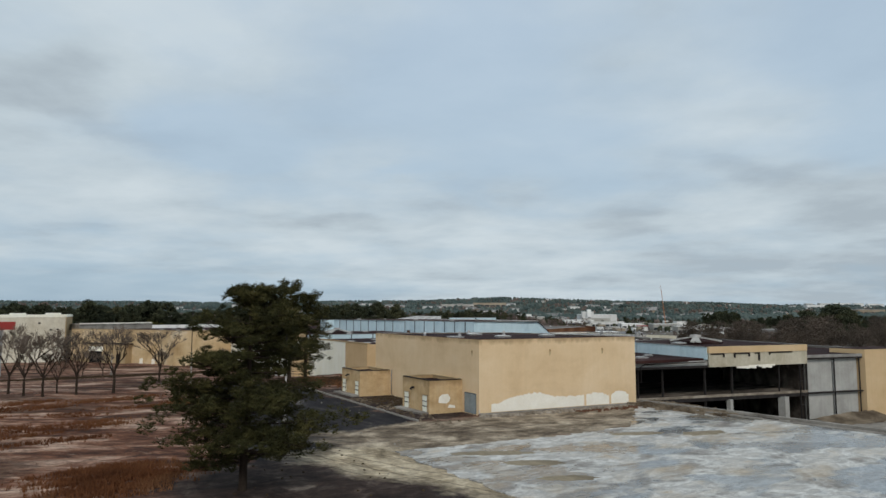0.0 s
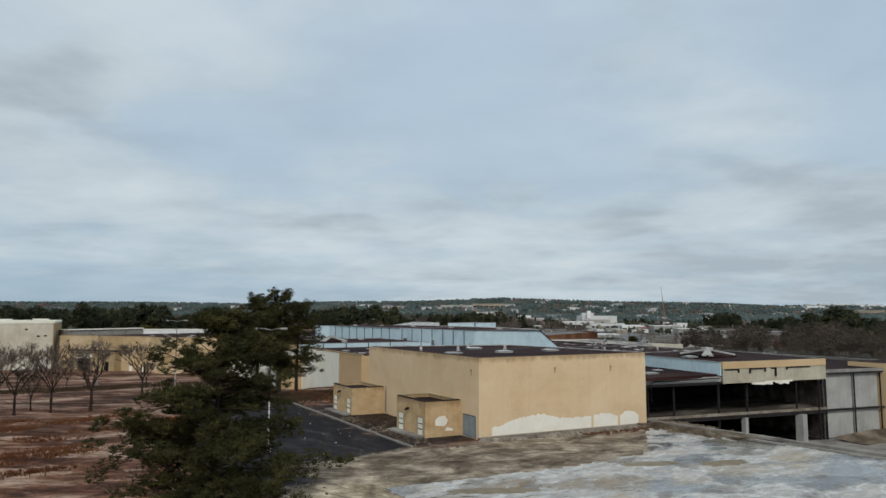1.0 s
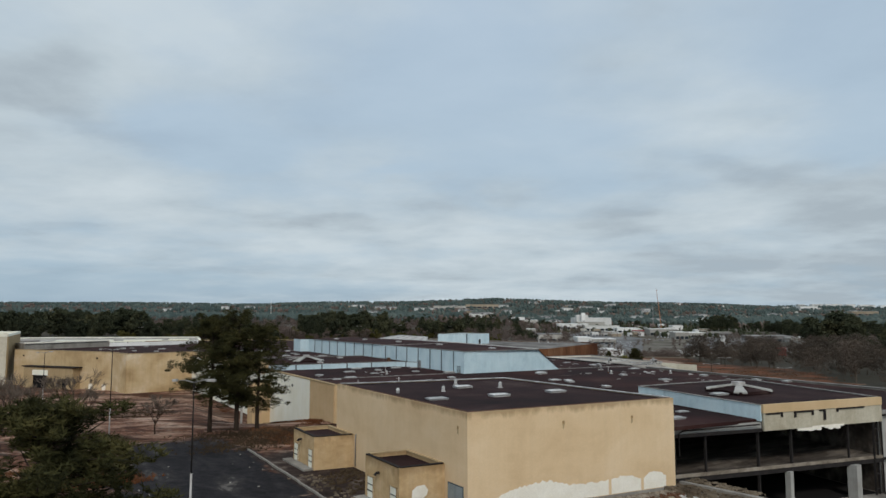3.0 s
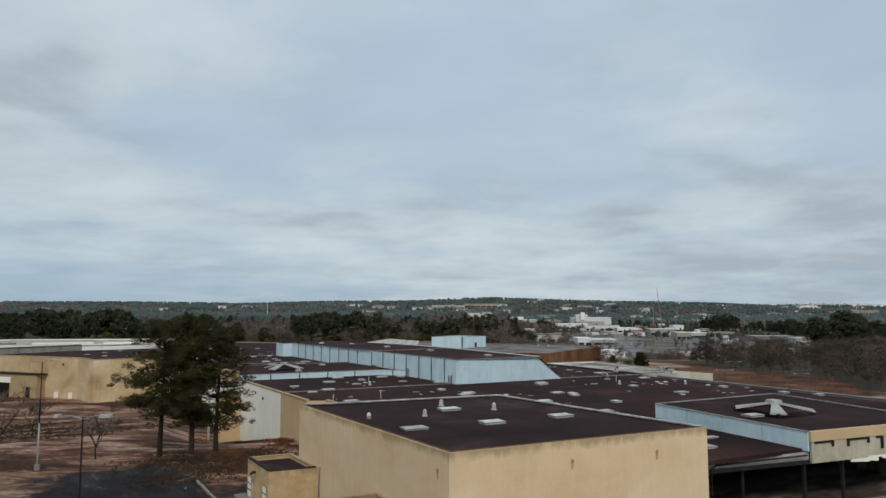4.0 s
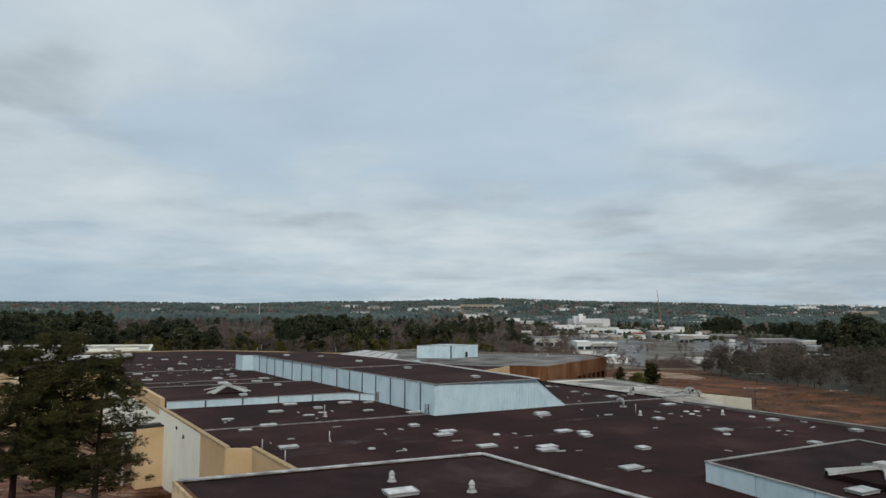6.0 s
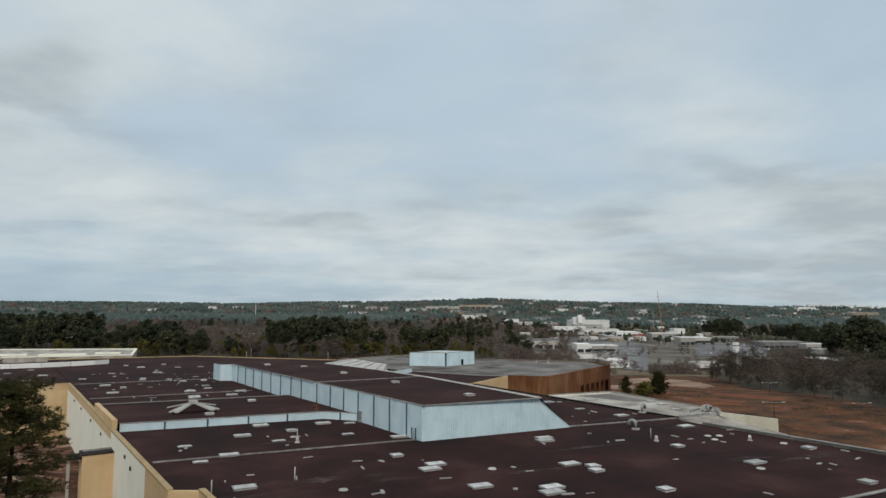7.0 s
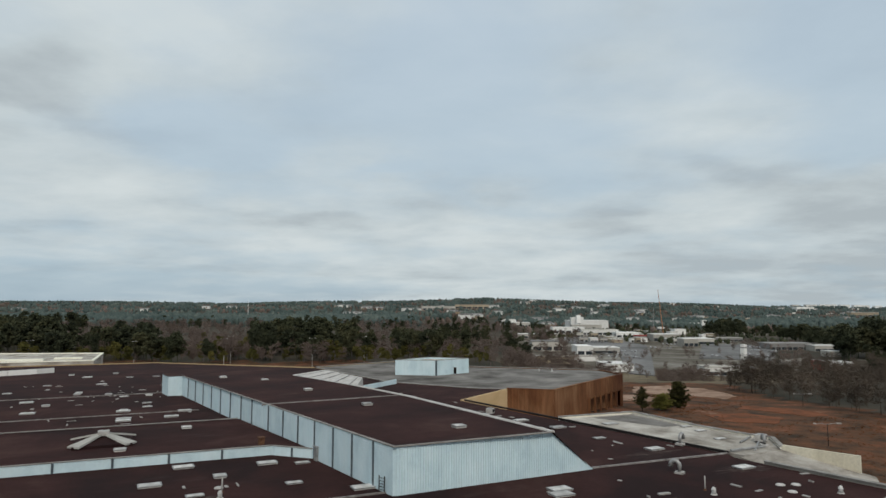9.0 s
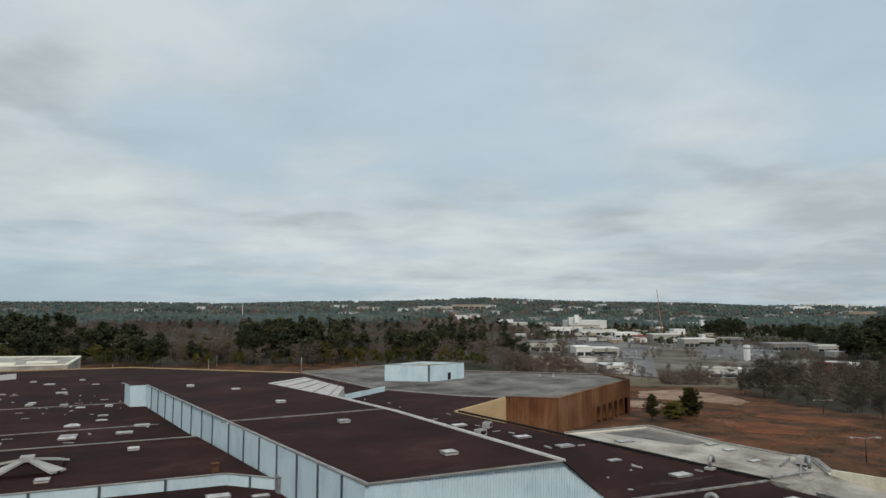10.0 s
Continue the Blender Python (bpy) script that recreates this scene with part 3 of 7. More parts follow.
def build_ground():
    xs = np.unique(np.r_[-4600, -3400, -2500, -1800, -1300, -900, -600, -400, -280, -200, -150, np.arange(-120, 28.2, 2.5), 28.3, 28.4, np.arange(32, 100.4, 4), 100, 100.1, np.arange(104, 260, 6), np.arange(270, 800, 30), np.arange(850, 2600, 90), np.arange(2700, 4700, 150)])
    ys = np.unique(np.r_[-4600, -2500, -1300, -700, -400, -250, -160, -110, -80, -60.1, -60, np.arange(-56, 12, 3), 11.9, 12, np.arange(16, 260, 5), np.arange(270, 800, 30), np.arange(850, 2600, 90), np.arange(2700, 4700, 150)])
    gx, gy = np.meshgrid(xs, ys)
    gz = ground_z(gx, gy) - 0.05
    pit = (gx > 28.35) & (gx < 100.05) & (gy > -60.05) & (gy < 11.95)
    gz[pit] = -5.4
    v = np.stack([gx, gy, gz], -1).reshape(-1, 3)
    nx = len(xs)
    f = [(j * nx + i, j * nx + i + 1, (j + 1) * nx + i + 1, (j + 1) * nx + i) for j in range(len(ys) - 1) for i in range(nx - 1)]
    me = bpy.data.meshes.new("ground")
    me.from_pydata(v.tolist(), [], f)
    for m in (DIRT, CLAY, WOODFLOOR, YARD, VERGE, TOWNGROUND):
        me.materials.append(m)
    kinds = []
    for q in f:
        cx, cy = v[list(q)].mean(0)[:2]
        d = (cx - HUB[0]) * AHEAD[0] + (cy - HUB[1]) * AHEAD[1]
        s = (cx - HUB[0]) * ASIDE[0] + (cy - HUB[1]) * ASIDE[1]
        w = 25 * math.sin(cx * 0.03) * math.sin(cy * 0.041)
        if 262 < d + w * 0.3 < 1250 and 0.12 < s / d < (0.66 if d < 520 else 0.46 + 0.001 * w):
            kinds.append(4 if d + w * 0.3 < 420 else 5)
            continue
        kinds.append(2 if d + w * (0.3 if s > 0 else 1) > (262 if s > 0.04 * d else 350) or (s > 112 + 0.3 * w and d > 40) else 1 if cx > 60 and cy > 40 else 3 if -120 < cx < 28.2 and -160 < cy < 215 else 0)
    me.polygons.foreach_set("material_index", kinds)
    me.shade_smooth()
    return tagged(new("ground", me), "rutted red clay ground with pale sandy patches", "ground", kind="structure")


build_ground()


def sheet_thing(name, pts, z, thick, mat, label, category):
    return solo(name, Shape().prism(pts, z - thick, z), mat, label, category, kind="structure")


sheet_thing("concrete_slab", edge([(-21.0, -14), (-14, -15.2), (0, -17), (11, -17.2), (18.3, -11.5), (25, -6.5), (27.9, -5.2), (31.7, -37), (34.3, -60), (-4, -62), (-17, -46), (-21, -33), (-21, -24)], 0.7, 0.42, 6), 0.03, 0.35, SLAB, "old concrete floor slab under standing water", "pavement")

# silt banks lying in the water on the slab
for i, (x, y, a, b, turn) in enumerate([(-13, -20.2, 4.2, 1.0, -0.5), (-12.2, -25.8, 3.0, 1.1, -0.5), (-13.4, -31.8, 2.8, 0.9, -0.5), (8, -21, 3.5, 1.0, -0.4), (15, -25, 3.0, 1.3, -0.2)]):
    ring = []
    r = random.Random(40 + i)
    for k in range(28):
        t = 2 * math.pi * k / 28
        q = 1 + r.uniform(-0.16, 0.16)
        ex, ey = a * q * math.cos(t), b * q * math.sin(t)
        ring.append((x + ex * math.cos(turn) - ey * math.sin(turn), y + ex * math.sin(turn) + ey * math.cos(turn)))
    sh = Shape().prism(ring, 0.0, 0.04)
    sh.add([(x, y, 0.13)] + [(px, py, 0.04) for px, py in ring], [(0, 1 + k, 1 + (k + 1) % 28) for k in range(28)])
    solo("silt_bank", sh, SAND, "brown silt bank drying on the wet slab", "silt", "silt banks on the slab")

# the retaining walls of the sunken yard before the gutted shop front
yard = thing("retaining_wall", "broken concrete retaining wall of the sunken yard", "wall", (29.5, -20, -5.4), kind="structure")
part("wall_body", Shape().bar((28.0, -4.0), (32.2, -40), 0.5, -5.4, 0.12).bar((32.2, -40), (34.6, -60), 0.5, -5.4, 0.12), CONC, yard)
part("kerb_beam", Shape().bar((28.5, -3.8), (31.2, -22), 0.6, 0.12, 0.5).bar((31.2, -22.1), (33.4, -40), 0.6, 0.12, 0.46), CONC, yard, "pale broken concrete beam")
part("earth_core", Shape().bar((28.6, -3.5), (30.6, -18), 2.6, -5.4, -0.05), MUD, yard, "crumbling brown earth behind the wall")
part("loose_beam", Shape().bar((26.6, -6.6), (29.3, -23.6), 0.5, 0.08, 0.3), CONC, yard, "pale fallen concrete beam")
solo("yard_floor", Shape().prism([(28.2, -60), (100, -60), (100, 12), (28.2, 12)], -5.6, -5.36), CONC, "dusty concrete floor of the sunken yard", "floor", kind="structure")
bank = Shape()
r = random.Random(8)
n = 9
rows = [[(66.5 + 14 * i / n, -16 + 5.5 * (1 - j / 4) - 0.2 * i / n * 14 + r.uniform(-0.3, 0.3), -5.4 + 1.5 * (j / 4) ** 1.2 * (0.4 + 0.6 * i / n) + r.uniform(-0.15, 0.15)) for j in range(5)] for i in range(n + 1)]
rows = [[(p[0], -10.5 - SLANT * 0 - 0.2 * (p[0] - 66) - 5.0 * (1 - j / 4), p[2]) for j, p in enumerate(row)] for row in rows]
bank.add([p for row in rows for p in row], [(i * 5 + j, (i + 1) * 5 + j, (i + 1) * 5 + j + 1, i * 5 + j + 1) for i in range(n) for j in range(4)])
solo("earth_bank", bank, MUD, "brown earth bank piled against the wall panels", "earth", kind="structure")


def rubble(name, count, place, size, mat, label, seed):
    """Broken lumps strewn over a stretch, as one mesh."""
    r = random.Random(seed)
    sh = Shape()
    for _ in range(count):
        x, y = place(r)
        z = float(ground_z(x, y))
        w, d, h = (r.uniform(*size) for _ in range(3))
        a = r.uniform(0, 3.1)
        c, s = math.cos(a), math.sin(a)
        pts = []
        for px, py in ((-w, -d), (w, -d * r.uniform(0.5, 1)), (w * r.uniform(0.5, 1), d), (-w * r.uniform(0.4, 1), d * r.uniform(0.5, 1))):
            pts.append((x + px * c - py * s, y + px * s + py * c))
        k = h * 0.6
        top = [(x + (px - x) * r.uniform(0.5, 0.9), y + (py - y) * r.uniform(0.5, 0.9), z + k * r.uniform(0.6, 1.2)) for px, py in pts]
        sh.add([(px, py, z - 0.05) for px, py in pts] + top, [(0, 1, 5, 4), (1, 2, 6, 5), (2, 3, 7, 6), (3, 0, 4, 7), (4, 5, 6, 7)])
    return solo(name, sh, mat, label, "rubble", kind="stuff")


rubble("wall_rubble", 330, lambda r: (lambda u: (u, -0.9 + SLANT * u + r.uniform(-1.1, 0.3)))(r.uniform(-0.5, 27)), (0.08, 0.42), SLABEDGE, "broken stone and mortar along the store wall", 1)
rubble("fallen_brick", 240, lambda r: (lambda u: (u, -1.6 + SLANT * u + abs(r.gauss(0, 1.0)) * -1.0))(r.choice((r.uniform(14, 27), r.uniform(24, 30)))), (0.06, 0.30), RUSTY, "rust-red broken brick along the store wall", 11)
rubble("asphalt_litter", 60, lambda r: (lambda c: (c[0] + r.gauss(0, 1.6), c[1] + r.gauss(0, 2.5)))(r.choice(((-28, -8), (-22, 2), (-13, 14), (-26, 24), (-12, 34), (-30, 46), (-18, -12)))), (0.02, 0.10), CONC, "pale chips littering the cracked asphalt", 12)
rubble("earth_heap", 420, lambda r: (lambda s: (26.5 + 3.2 * s + r.gauss(0, 0.9), -4.6 - 14 * s + r.gauss(0, 0.9)))(r.random()), (0.15, 0.75), MUD, "broken brown earth heaped at the yard edge", 13)
rubble("shed_debris", 90, lambda r: (r.uniform(-6.5, -0.6), r.uniform(14, 25)), (0.1, 0.5), SCRUB, "dark brush and debris between the door houses", 14)
rubble("kerb_rubble", 110, lambda r: (lambda v: (-7.2 + r.gauss(0, 0.9), v))(r.uniform(-3, 26)), (0.06, 0.3), MUD, "broken kerb stones by the service road", 2)
rubble("yard_rubble", 260, lambda r: (r.uniform(28.6, 33), r.uniform(-12, -3)), (0.06, 0.4), MUD, "broken concrete heap at the yard wall", 3)
rubble("dark_debris", 60, lambda r: (r.uniform(-40, -24), r.uniform(-45, 4)), (0.04, 0.15), SCRUB, "dark debris and scraps on the asphalt", 4)
rubble("pale_debris", 18, lambda r: (r.uniform(-26, -10), r.uniform(-25, 45)), (0.04, 0.16), CONC, "pale scraps scattered on the road", 5)

kerb = thing("kerb", "pale concrete kerb along the service road", "kerb", (-9, 20, 0), kind="structure")
stone = Shape().box(-0.12, -0.95, -0.1, 0.12, 0.95, 0.16).mesh("kerb_stone", CONC)
r = random.Random(2)
for k in range(22):
    y = 1.5 + k * 2.0
    ob = part("kerb_stone", stone, CONC, kerb)
    ob.location = (-9.6 + 1.1 * y / 43 + r.uniform(-0.06, 0.06), y, r.uniform(-0.03, 0.03))
    ob.rotation_euler = (0, 0, -0.025 + r.uniform(-0.03, 0.03))

# ---- the tan store ----
BOX = [(0, 0), (27.05, -4.2), (26.7, 27.5), (0, 31.7)]
store = thing("store", "windowless tan-painted department store with a flat dark roof", "store", (13, 13, 0))


def inset(pts, d):
    cx, cy = sum(p[0] for p in pts) / len(pts), sum(p[1] for p in pts) / len(pts)
    return [(cx + (x - cx) * (1 - d / abs(x - cx)), cy + (y - cy) * (1 - d / abs(y - cy))) for x, y in pts]


H = 10.4
TOPS = (10.4, 10.4, 10.05, 10.35)
inner = inset(BOX, 0.35)
for i in range(4):
    a, b, c, d = BOX[i], BOX[(i + 1) % 4], inner[(i + 1) % 4], inner[i]
    part("wall", Shape().prism([a, b, c, d], -0.3, [TOPS[i], TOPS[(i + 1) % 4], TOPS[(i + 1) % 4], TOPS[i]]), TAN_STORE, store)
part("roof", Shape().prism(inner, H - 0.9, [z - 0.12 for z in TOPS]), ROOF_DARK, store, "dark felt roof")
for i, w, z in ((0, 0.22, 0.05), (1, 0.5, 0.10), (2, 0.55, 0.10), (3, 0.22, 0.05)):
    (ax, ay), (bx, by) = inner[i], inner[(i + 1) % 4]
    nx, ny = -(by - ay), bx - ax
    nx, ny = nx / math.hypot(nx, ny) * w / 2, ny / math.hypot(nx, ny) * w / 2
    za, zb = TOPS[i], TOPS[(i + 1) % 4]
    part("coping", Shape().prism([(ax + nx, ay + ny), (ax - nx, ay - ny), (bx - nx, by - ny), (bx + nx, by + ny)], [za, za, zb, zb], [za + z, za + z, zb + z, zb + z]), EDGEPALE if i in (1, 2) else RUSTY, store, "pale weathered coping" if i in (1, 2) else "thin rusted edge strip")
part("plinth", Shape().prism([(-0.08, -0.09), (27.1, -4.29), (27.05, -4.2), (0, 0)], -0.2, 0.28), CONC, store, "rough stone plinth course")


def wall_pt(face, u, z, out=0.004):
    """A place on the store's front (0) or its side (3): u metres from the near corner."""
    if face == 0:
        return (27.05 / 27.37 * u - 0.1534 * out, -4.2 / 27.37 * u - 0.988 * out, z)
    return (-out, u, z)


def patch(face, outline, mat, name, label, out=0.006):
    back = [wall_pt(face, u, z, -0.05) for u, z in outline]
    frontp = [wall_pt(face, u, z, out) for u, z in outline]
    n = len(outline)
    f = [tuple(range(n, 2 * n)), *[(i, (i + 1) % n, n + (i + 1) % n, n + i) for i in range(n)]]
    if face == 3:
        f = [q[::-1] for q in f]
    return part(name, Shape().add(back + frontp, f), mat, store, label)


# flaked-off paint along the foot of the front
r = random.Random(12)
for u0, u1, hi in ((1.9, 17.6, (1.4, 1.7, 2.3, 2.5, 2.7, 2.5, 2.0, 1.9, 1.8, 2.0)), (18.0, 22.2, (1.9, 2.2, 2.1, 1.6)), (22.6, 25.9, (1.7, 2.3, 2.2, 1.5))):
    top = []
    steps = int((u1 - u0) / 0.28)
    for k in range(steps + 1):
        s = k / steps
        q = s * (len(hi) - 1)
        i = min(int(q), len(hi) - 2)
        top.append((u0 + (u1 - u0) * s, hi[i] + (hi[i + 1] - hi[i]) * (q - i) + r.uniform(-0.13, 0.13)))
    patch(0, [(u0, 0.34), (u1, 0.34)] + top[::-1], CREAM, "bare_patch", "pale bare patch where paint flaked off")
for face, u, z in ((3, 1.7, 8.7), (0, 11.7, 8.65), (0, 21.1, 8.6)):
    ring = [(u + 0.17 * math.cos(a), z + 0.2 * math.sin(a)) for a in (2 * math.pi * k / 10 for k in range(10))]
    patch(face, ring, TAN_STAIN, "scupper", "rust-brown round scupper", 0.03)
    patch(face, [(u - 0.10, z - 0.75), (u + 0.08, z - 0.6), (u + 0.14, z - 0.2), (u - 0.14, z - 0.2)], TAN_DULL, "rain_stain", "brown stain below the scupper", 0.009)
door = patch(3, [(0.7, 0.05), (3.6, 0.05), (3.6, 2.9), (0.7, 2.9)], BLUE_DARK, "service_door", "grey-blue steel double door")
for u0, u1 in ((0.85, 2.1), (2.2, 3.45)):
    leaf = [wall_pt(3, u, z, o) for o in (0.01, 0.07) for u, z in ((u0, 0.1), (u1, 0.1), (u1, 2.75), (u0, 2.75))]
    part("door_leaf", Shape().add(leaf, [(7, 6, 5, 4), (0, 1, 5, 4), (1, 2, 6, 5), (2, 3, 7, 6), (3, 0, 4, 7)]), surface("door_steel", [(0.22, 0.26, 0.27), (0.30, 0.34, 0.35)], 0.8, 5.0, 0.6, 0.1) if u0 < 1 else bpy.data.materials["door_steel"], door, "dented steel leaf")
part("down_pipe", Shape().tube([(-0.12, 25.4, 0.2), (-0.12, 25.4, 4.2), (0.1, 25.4, 4.4)], [0.08] * 3), GALV, store, "white down pipe", True)


# ---- roof furniture ----
def skylight_model(w, l, h):
    e = thing("skylight", "low white-curbed rooftop skylight with a dusty dome", "skylight", group="skylights on the mall roof")
    part("curb", Shape().box(-w / 2, -l / 2, -0.05, w / 2, l / 2, h), CURB_WHITE, e)
    fl = Shape().box(-w / 2 - 0.07, -l / 2 - 0.07, h, w / 2 + 0.07, l / 2 + 0.07, h + 0.06)
    part("rim", fl, GALV, e, "pale metal rim")
    d = Shape()
    a, b = w / 2 - 0.08, l / 2 - 0.08
    rings = [[(-a * s, -b * s, z), (a * s, -b * s, z), (a * s, b * s, z), (-a * s, b * s, z)] for s, z in ((1, h + 0.06), (0.85, h + 0.11), (0.5, h + 0.15))]
    d.add([p for q in rings for p in q], [(i * 4 + k, i * 4 + (k + 1) % 4, i * 4 + 4 + (k + 1) % 4, i * 4 + 4 + k) for i in range(2) for k in range(4)] + [(8, 9, 10, 11)])
    part("dome", d, DOME, e, "dusty white dome")
    return e


MODEL_OFF = (0, -900, -300)
SKYLIGHTS = [skylight_model(2.3, 1.5, 0.14), skylight_model(1.35, 1.35, 0.2), skylight_model(1.7, 0.9, 0.09)]
USED = set()


def place_thing(model, x, y, z, turn=0.0, scale=1.0):
    """The model itself the first time, copies after that."""
    m = Matrix.Translation((x, y, z)) @ Matrix.Rotation(turn, 4, "Z")
    if model.name not in USED:
        USED.add(model.name)
        model.matrix_basis = m
        return model
    return copy_thing(model, m)


TILT0 = TILT = math.atan(SLANT)
ZR = 6.3


def lay(spots, z, kinds, seed):
    r = random.Random(seed)
    for x, y in spots:
        place_thing(SKYLIGHTS[r.choice(kinds)], x, y, z, TILT + r.uniform(-0.05, 0.05))


def vent_model(h, rad):
    e = thing("roof_vent", "stubby galvanised roof vent with a louvred hood", "roof vent", group="roof vents")
    part("flashing", Shape().tube([(0, 0, -0.05), (0, 0, 0.12)], [rad * 1.8, rad * 1.3], 8), CURB_WHITE, e)
    part("flue", Shape().tube([(0, 0, 0.1), (0, 0, h * 0.6)], [rad * 1.15, rad * 0.8], 10), DOME, e, smooth=True)
    part("hood", Shape().tube([(0, 0, h * 0.55), (0, 0, h * 0.62), (0, 0, h * 0.85), (0, 0, h)], [rad * 0.85, rad * 1.12, rad * 0.8, rad * 0.3], 10), DOME, e, "flared pale metal hood")
    return e


VENTS = [vent_model(0.8, 0.23), vent_model(0.17, 0.32)]


def pipe_model(h):
    e = thing("vent_pipe", "thin white vent pipe standing on the roof", "pipe", group="vent pipes")
    part("pipe", Shape().tube([(0, 0, -0.05), (0, 0, h)], [0.07, 0.07], 7), CURB_WHITE, e, smooth=True)
    part("boot", Shape().tube([(0, 0, -0.05), (0, 0, 0.2)], [0.2, 0.1], 7), RUSTY, e)
    return e


PIPES = [pipe_model(1.5), pipe_model(0.8)]


def goose_model():
    e = thing("goose_neck", "curved galvanised goose-neck duct on the roof", "duct", group="goose-neck ducts")
    pts = [(0, 0, -0.05), (0, 0, 0.9)] + [(0.5 - 0.5 * math.cos(a), 0, 0.9 + 0.5 * math.sin(a)) for a in (0.5, 1.0, 1.57, 2.1, 2.7)] + [(1.05, 0, 0.7)]
    part("duct", Shape().tube(pts, [0.26] * len(pts), 8), GALV, e, smooth=True)
    part("base", Shape().box(-0.5, -0.5, -0.05, 0.5, 0.5, 0.22), CURB_WHITE, e)
    return e


GOOSE = goose_model()


def air_unit_model():
    e = thing("air_unit", "weathered white rooftop air-conditioning unit", "air conditioner", group="rooftop air units")
    part("cabinet", Shape().box(-0.8, -0.6, 0.12, 0.8, 0.6, 1.0), CURB_WHITE, e)
    part("skid", Shape().box(-0.9, -0.55, -0.05, -0.7, 0.55, 0.12), DARKSTEEL, e)
    part("skid", Shape().box(0.7, -0.55, -0.05, 0.9, 0.55, 0.12), DARKSTEEL, e)
    part("fan_ring", Shape().tube([(0, 0, 1.0), (0, 0, 1.1)], [0.45, 0.42], 12), GALV, e)
    part("grille", Shape().box(-0.6, -0.615, 0.3, 0.6, -0.6, 0.85), DARKSTEEL, e, "dark louvre grille")
    return e


AIR = air_unit_model()

# loose boards, straps and patches strewn over the felt
r = random.Random(31)
boards = Shape()
for _ in range(240):
    x, y = r.uniform(16, 92), r.uniform(24, 200)
    if 44 < x < 75 and 62 < y < 168 or (12 < x < 48 and 86 < y < 125) or (x < 28 and y < 58) or (41 < x < 74 and y < 20):
        continue
    if x > 58 and y > 168:
        continue
    a, l, w = r.choice((TILT0, TILT0 + 1.57)) + r.uniform(-0.3, 0.3), r.uniform(0.3, 1.6), r.uniform(0.1, 0.45)
    c, s_ = math.cos(a) * l / 2, math.sin(a) * l / 2
    boards.bar((x - c, y - s_), (x + c, y + s_), w, 6.29, 6.31 + r.uniform(0.03, 0.14))
solo("roof_litter", boards, CURB_WHITE, "pale boards and straps littering the felt roof", "debris", kind="stuff")
lay([(3.6, 11.3), (13.2, 19.6), (12.0, 10.0), (20.6, 9.1)], H - 0.2, [0], 1)
for x, y in ((2.6, 18.9), (8.7, 17.6), (14.5, 23.2), (18.0, 17.4)):
    place_thing(VENTS[0], x, y, H - 0.3)

# ---- the mall's main roof and outer walls ----
mall = thing("mall", "abandoned shopping mall with a huge dark felt roof", "mall", (50, 80, 0), kind="structure")
MAIN = [P(27.2, 3.0), P(46, 3.0), P(66, 0.8), (92.6, -14.2), (92.6, 58), (93.9, 60), (93.6, 119.9), (113.6, 129.3), (107.6, 136), (98, 158), (97.8, 205), (60, 252), (12.6, 262), (12.6, 59.5), (15.2, 57.0), (15.2, 27), (26.9, 26)]
part("roof", Shape().prism(MAIN, ZR - 0.45, ZR), ROOF, mall, "maroon-black felt roof")
WALLS = [((11.9, 70.3), (11.9, 169.4), WHITEWALL, 6.75), ((11.9, 70.3), (11.9, 58.8), TAN, 6.75), ((11.9, 58.8), (14.6, 57.0), TAN, 6.75), ((14.6, 57.0), (14.6, 30.0), TAN, 6.75)]
for a, b, m, z in WALLS:
    part("wall", Shape().bar(a, b, 0.5, -5.6, z), m, mall, "chalky white outer wall" if m is WHITEWALL else "dull tan outer wall")
part("coping", Shape().bar((11.9, 58.6), (11.9, 169.4), 0.62, 6.75, 7.0).bar((14.6, 30), (14.6, 57), 0.62, 6.75, 7.0), TAN_DULL, mall, "tan coping of the outer wall")
part("parapet", Shape().bar((12.1, 97.6), (12.1, 119), 0.7, 6.9, 8.3), TAN, mall, "raised tan parapet")
part("tan_band", Shape().bar((11.62, 97.6), (11.62, 169.3), 0.1, 5.6, 6.75), TAN, mall, "tan-painted band under the coping")
for y, z in ((84.0, 5.2), (79.5, 4.6), (108, 4.4), (122, 4.6), (138, 4.7), (152, 4.6)):
    part("scupper", Shape().box(11.5, y, z, 11.72, y + 0.5, z + 0.45), DARKSTEEL, mall, "dark scupper hole")
part("wall", Shape().bar((92.6, -14), (92.6, 54), 0.4, -5.4, ZR + 0.35), CONC, mall)
part("coping", Shape().bar((92.6, -14), (92.6, 54), 0.7, ZR + 0.35, ZR + 0.45).bar((93.4, -14), (93.4, 52), 0.5, ZR - 0.1, ZR + 0.05), COPING, mall, "pale roof edge coping")
part("wall", Shape().bar((12.6, 262), (60, 252), 0.5, -5, ZR + 0.3).bar((60, 252), (97.8, 205), 0.5, -5, ZR + 0.3), TAN_DULL, mall)
for a, b, w in (((13.2, 74.5), (47.6, 68.9), 0.35), ((13.4, 141.5), (45.5, 137.0), 0.3), ((13.4, 172), (46, 167), 0.25), ((73.2, 64.4), (94.5, 60.0), 0.45), ((27.2, 27.4), (27.2, -1.5), 0.4)):
    part("roof_seam", Shape().bar(a, b, w, ZR - 0.02, ZR + 0.14), SEAM, mall, "pale raised roof seam")

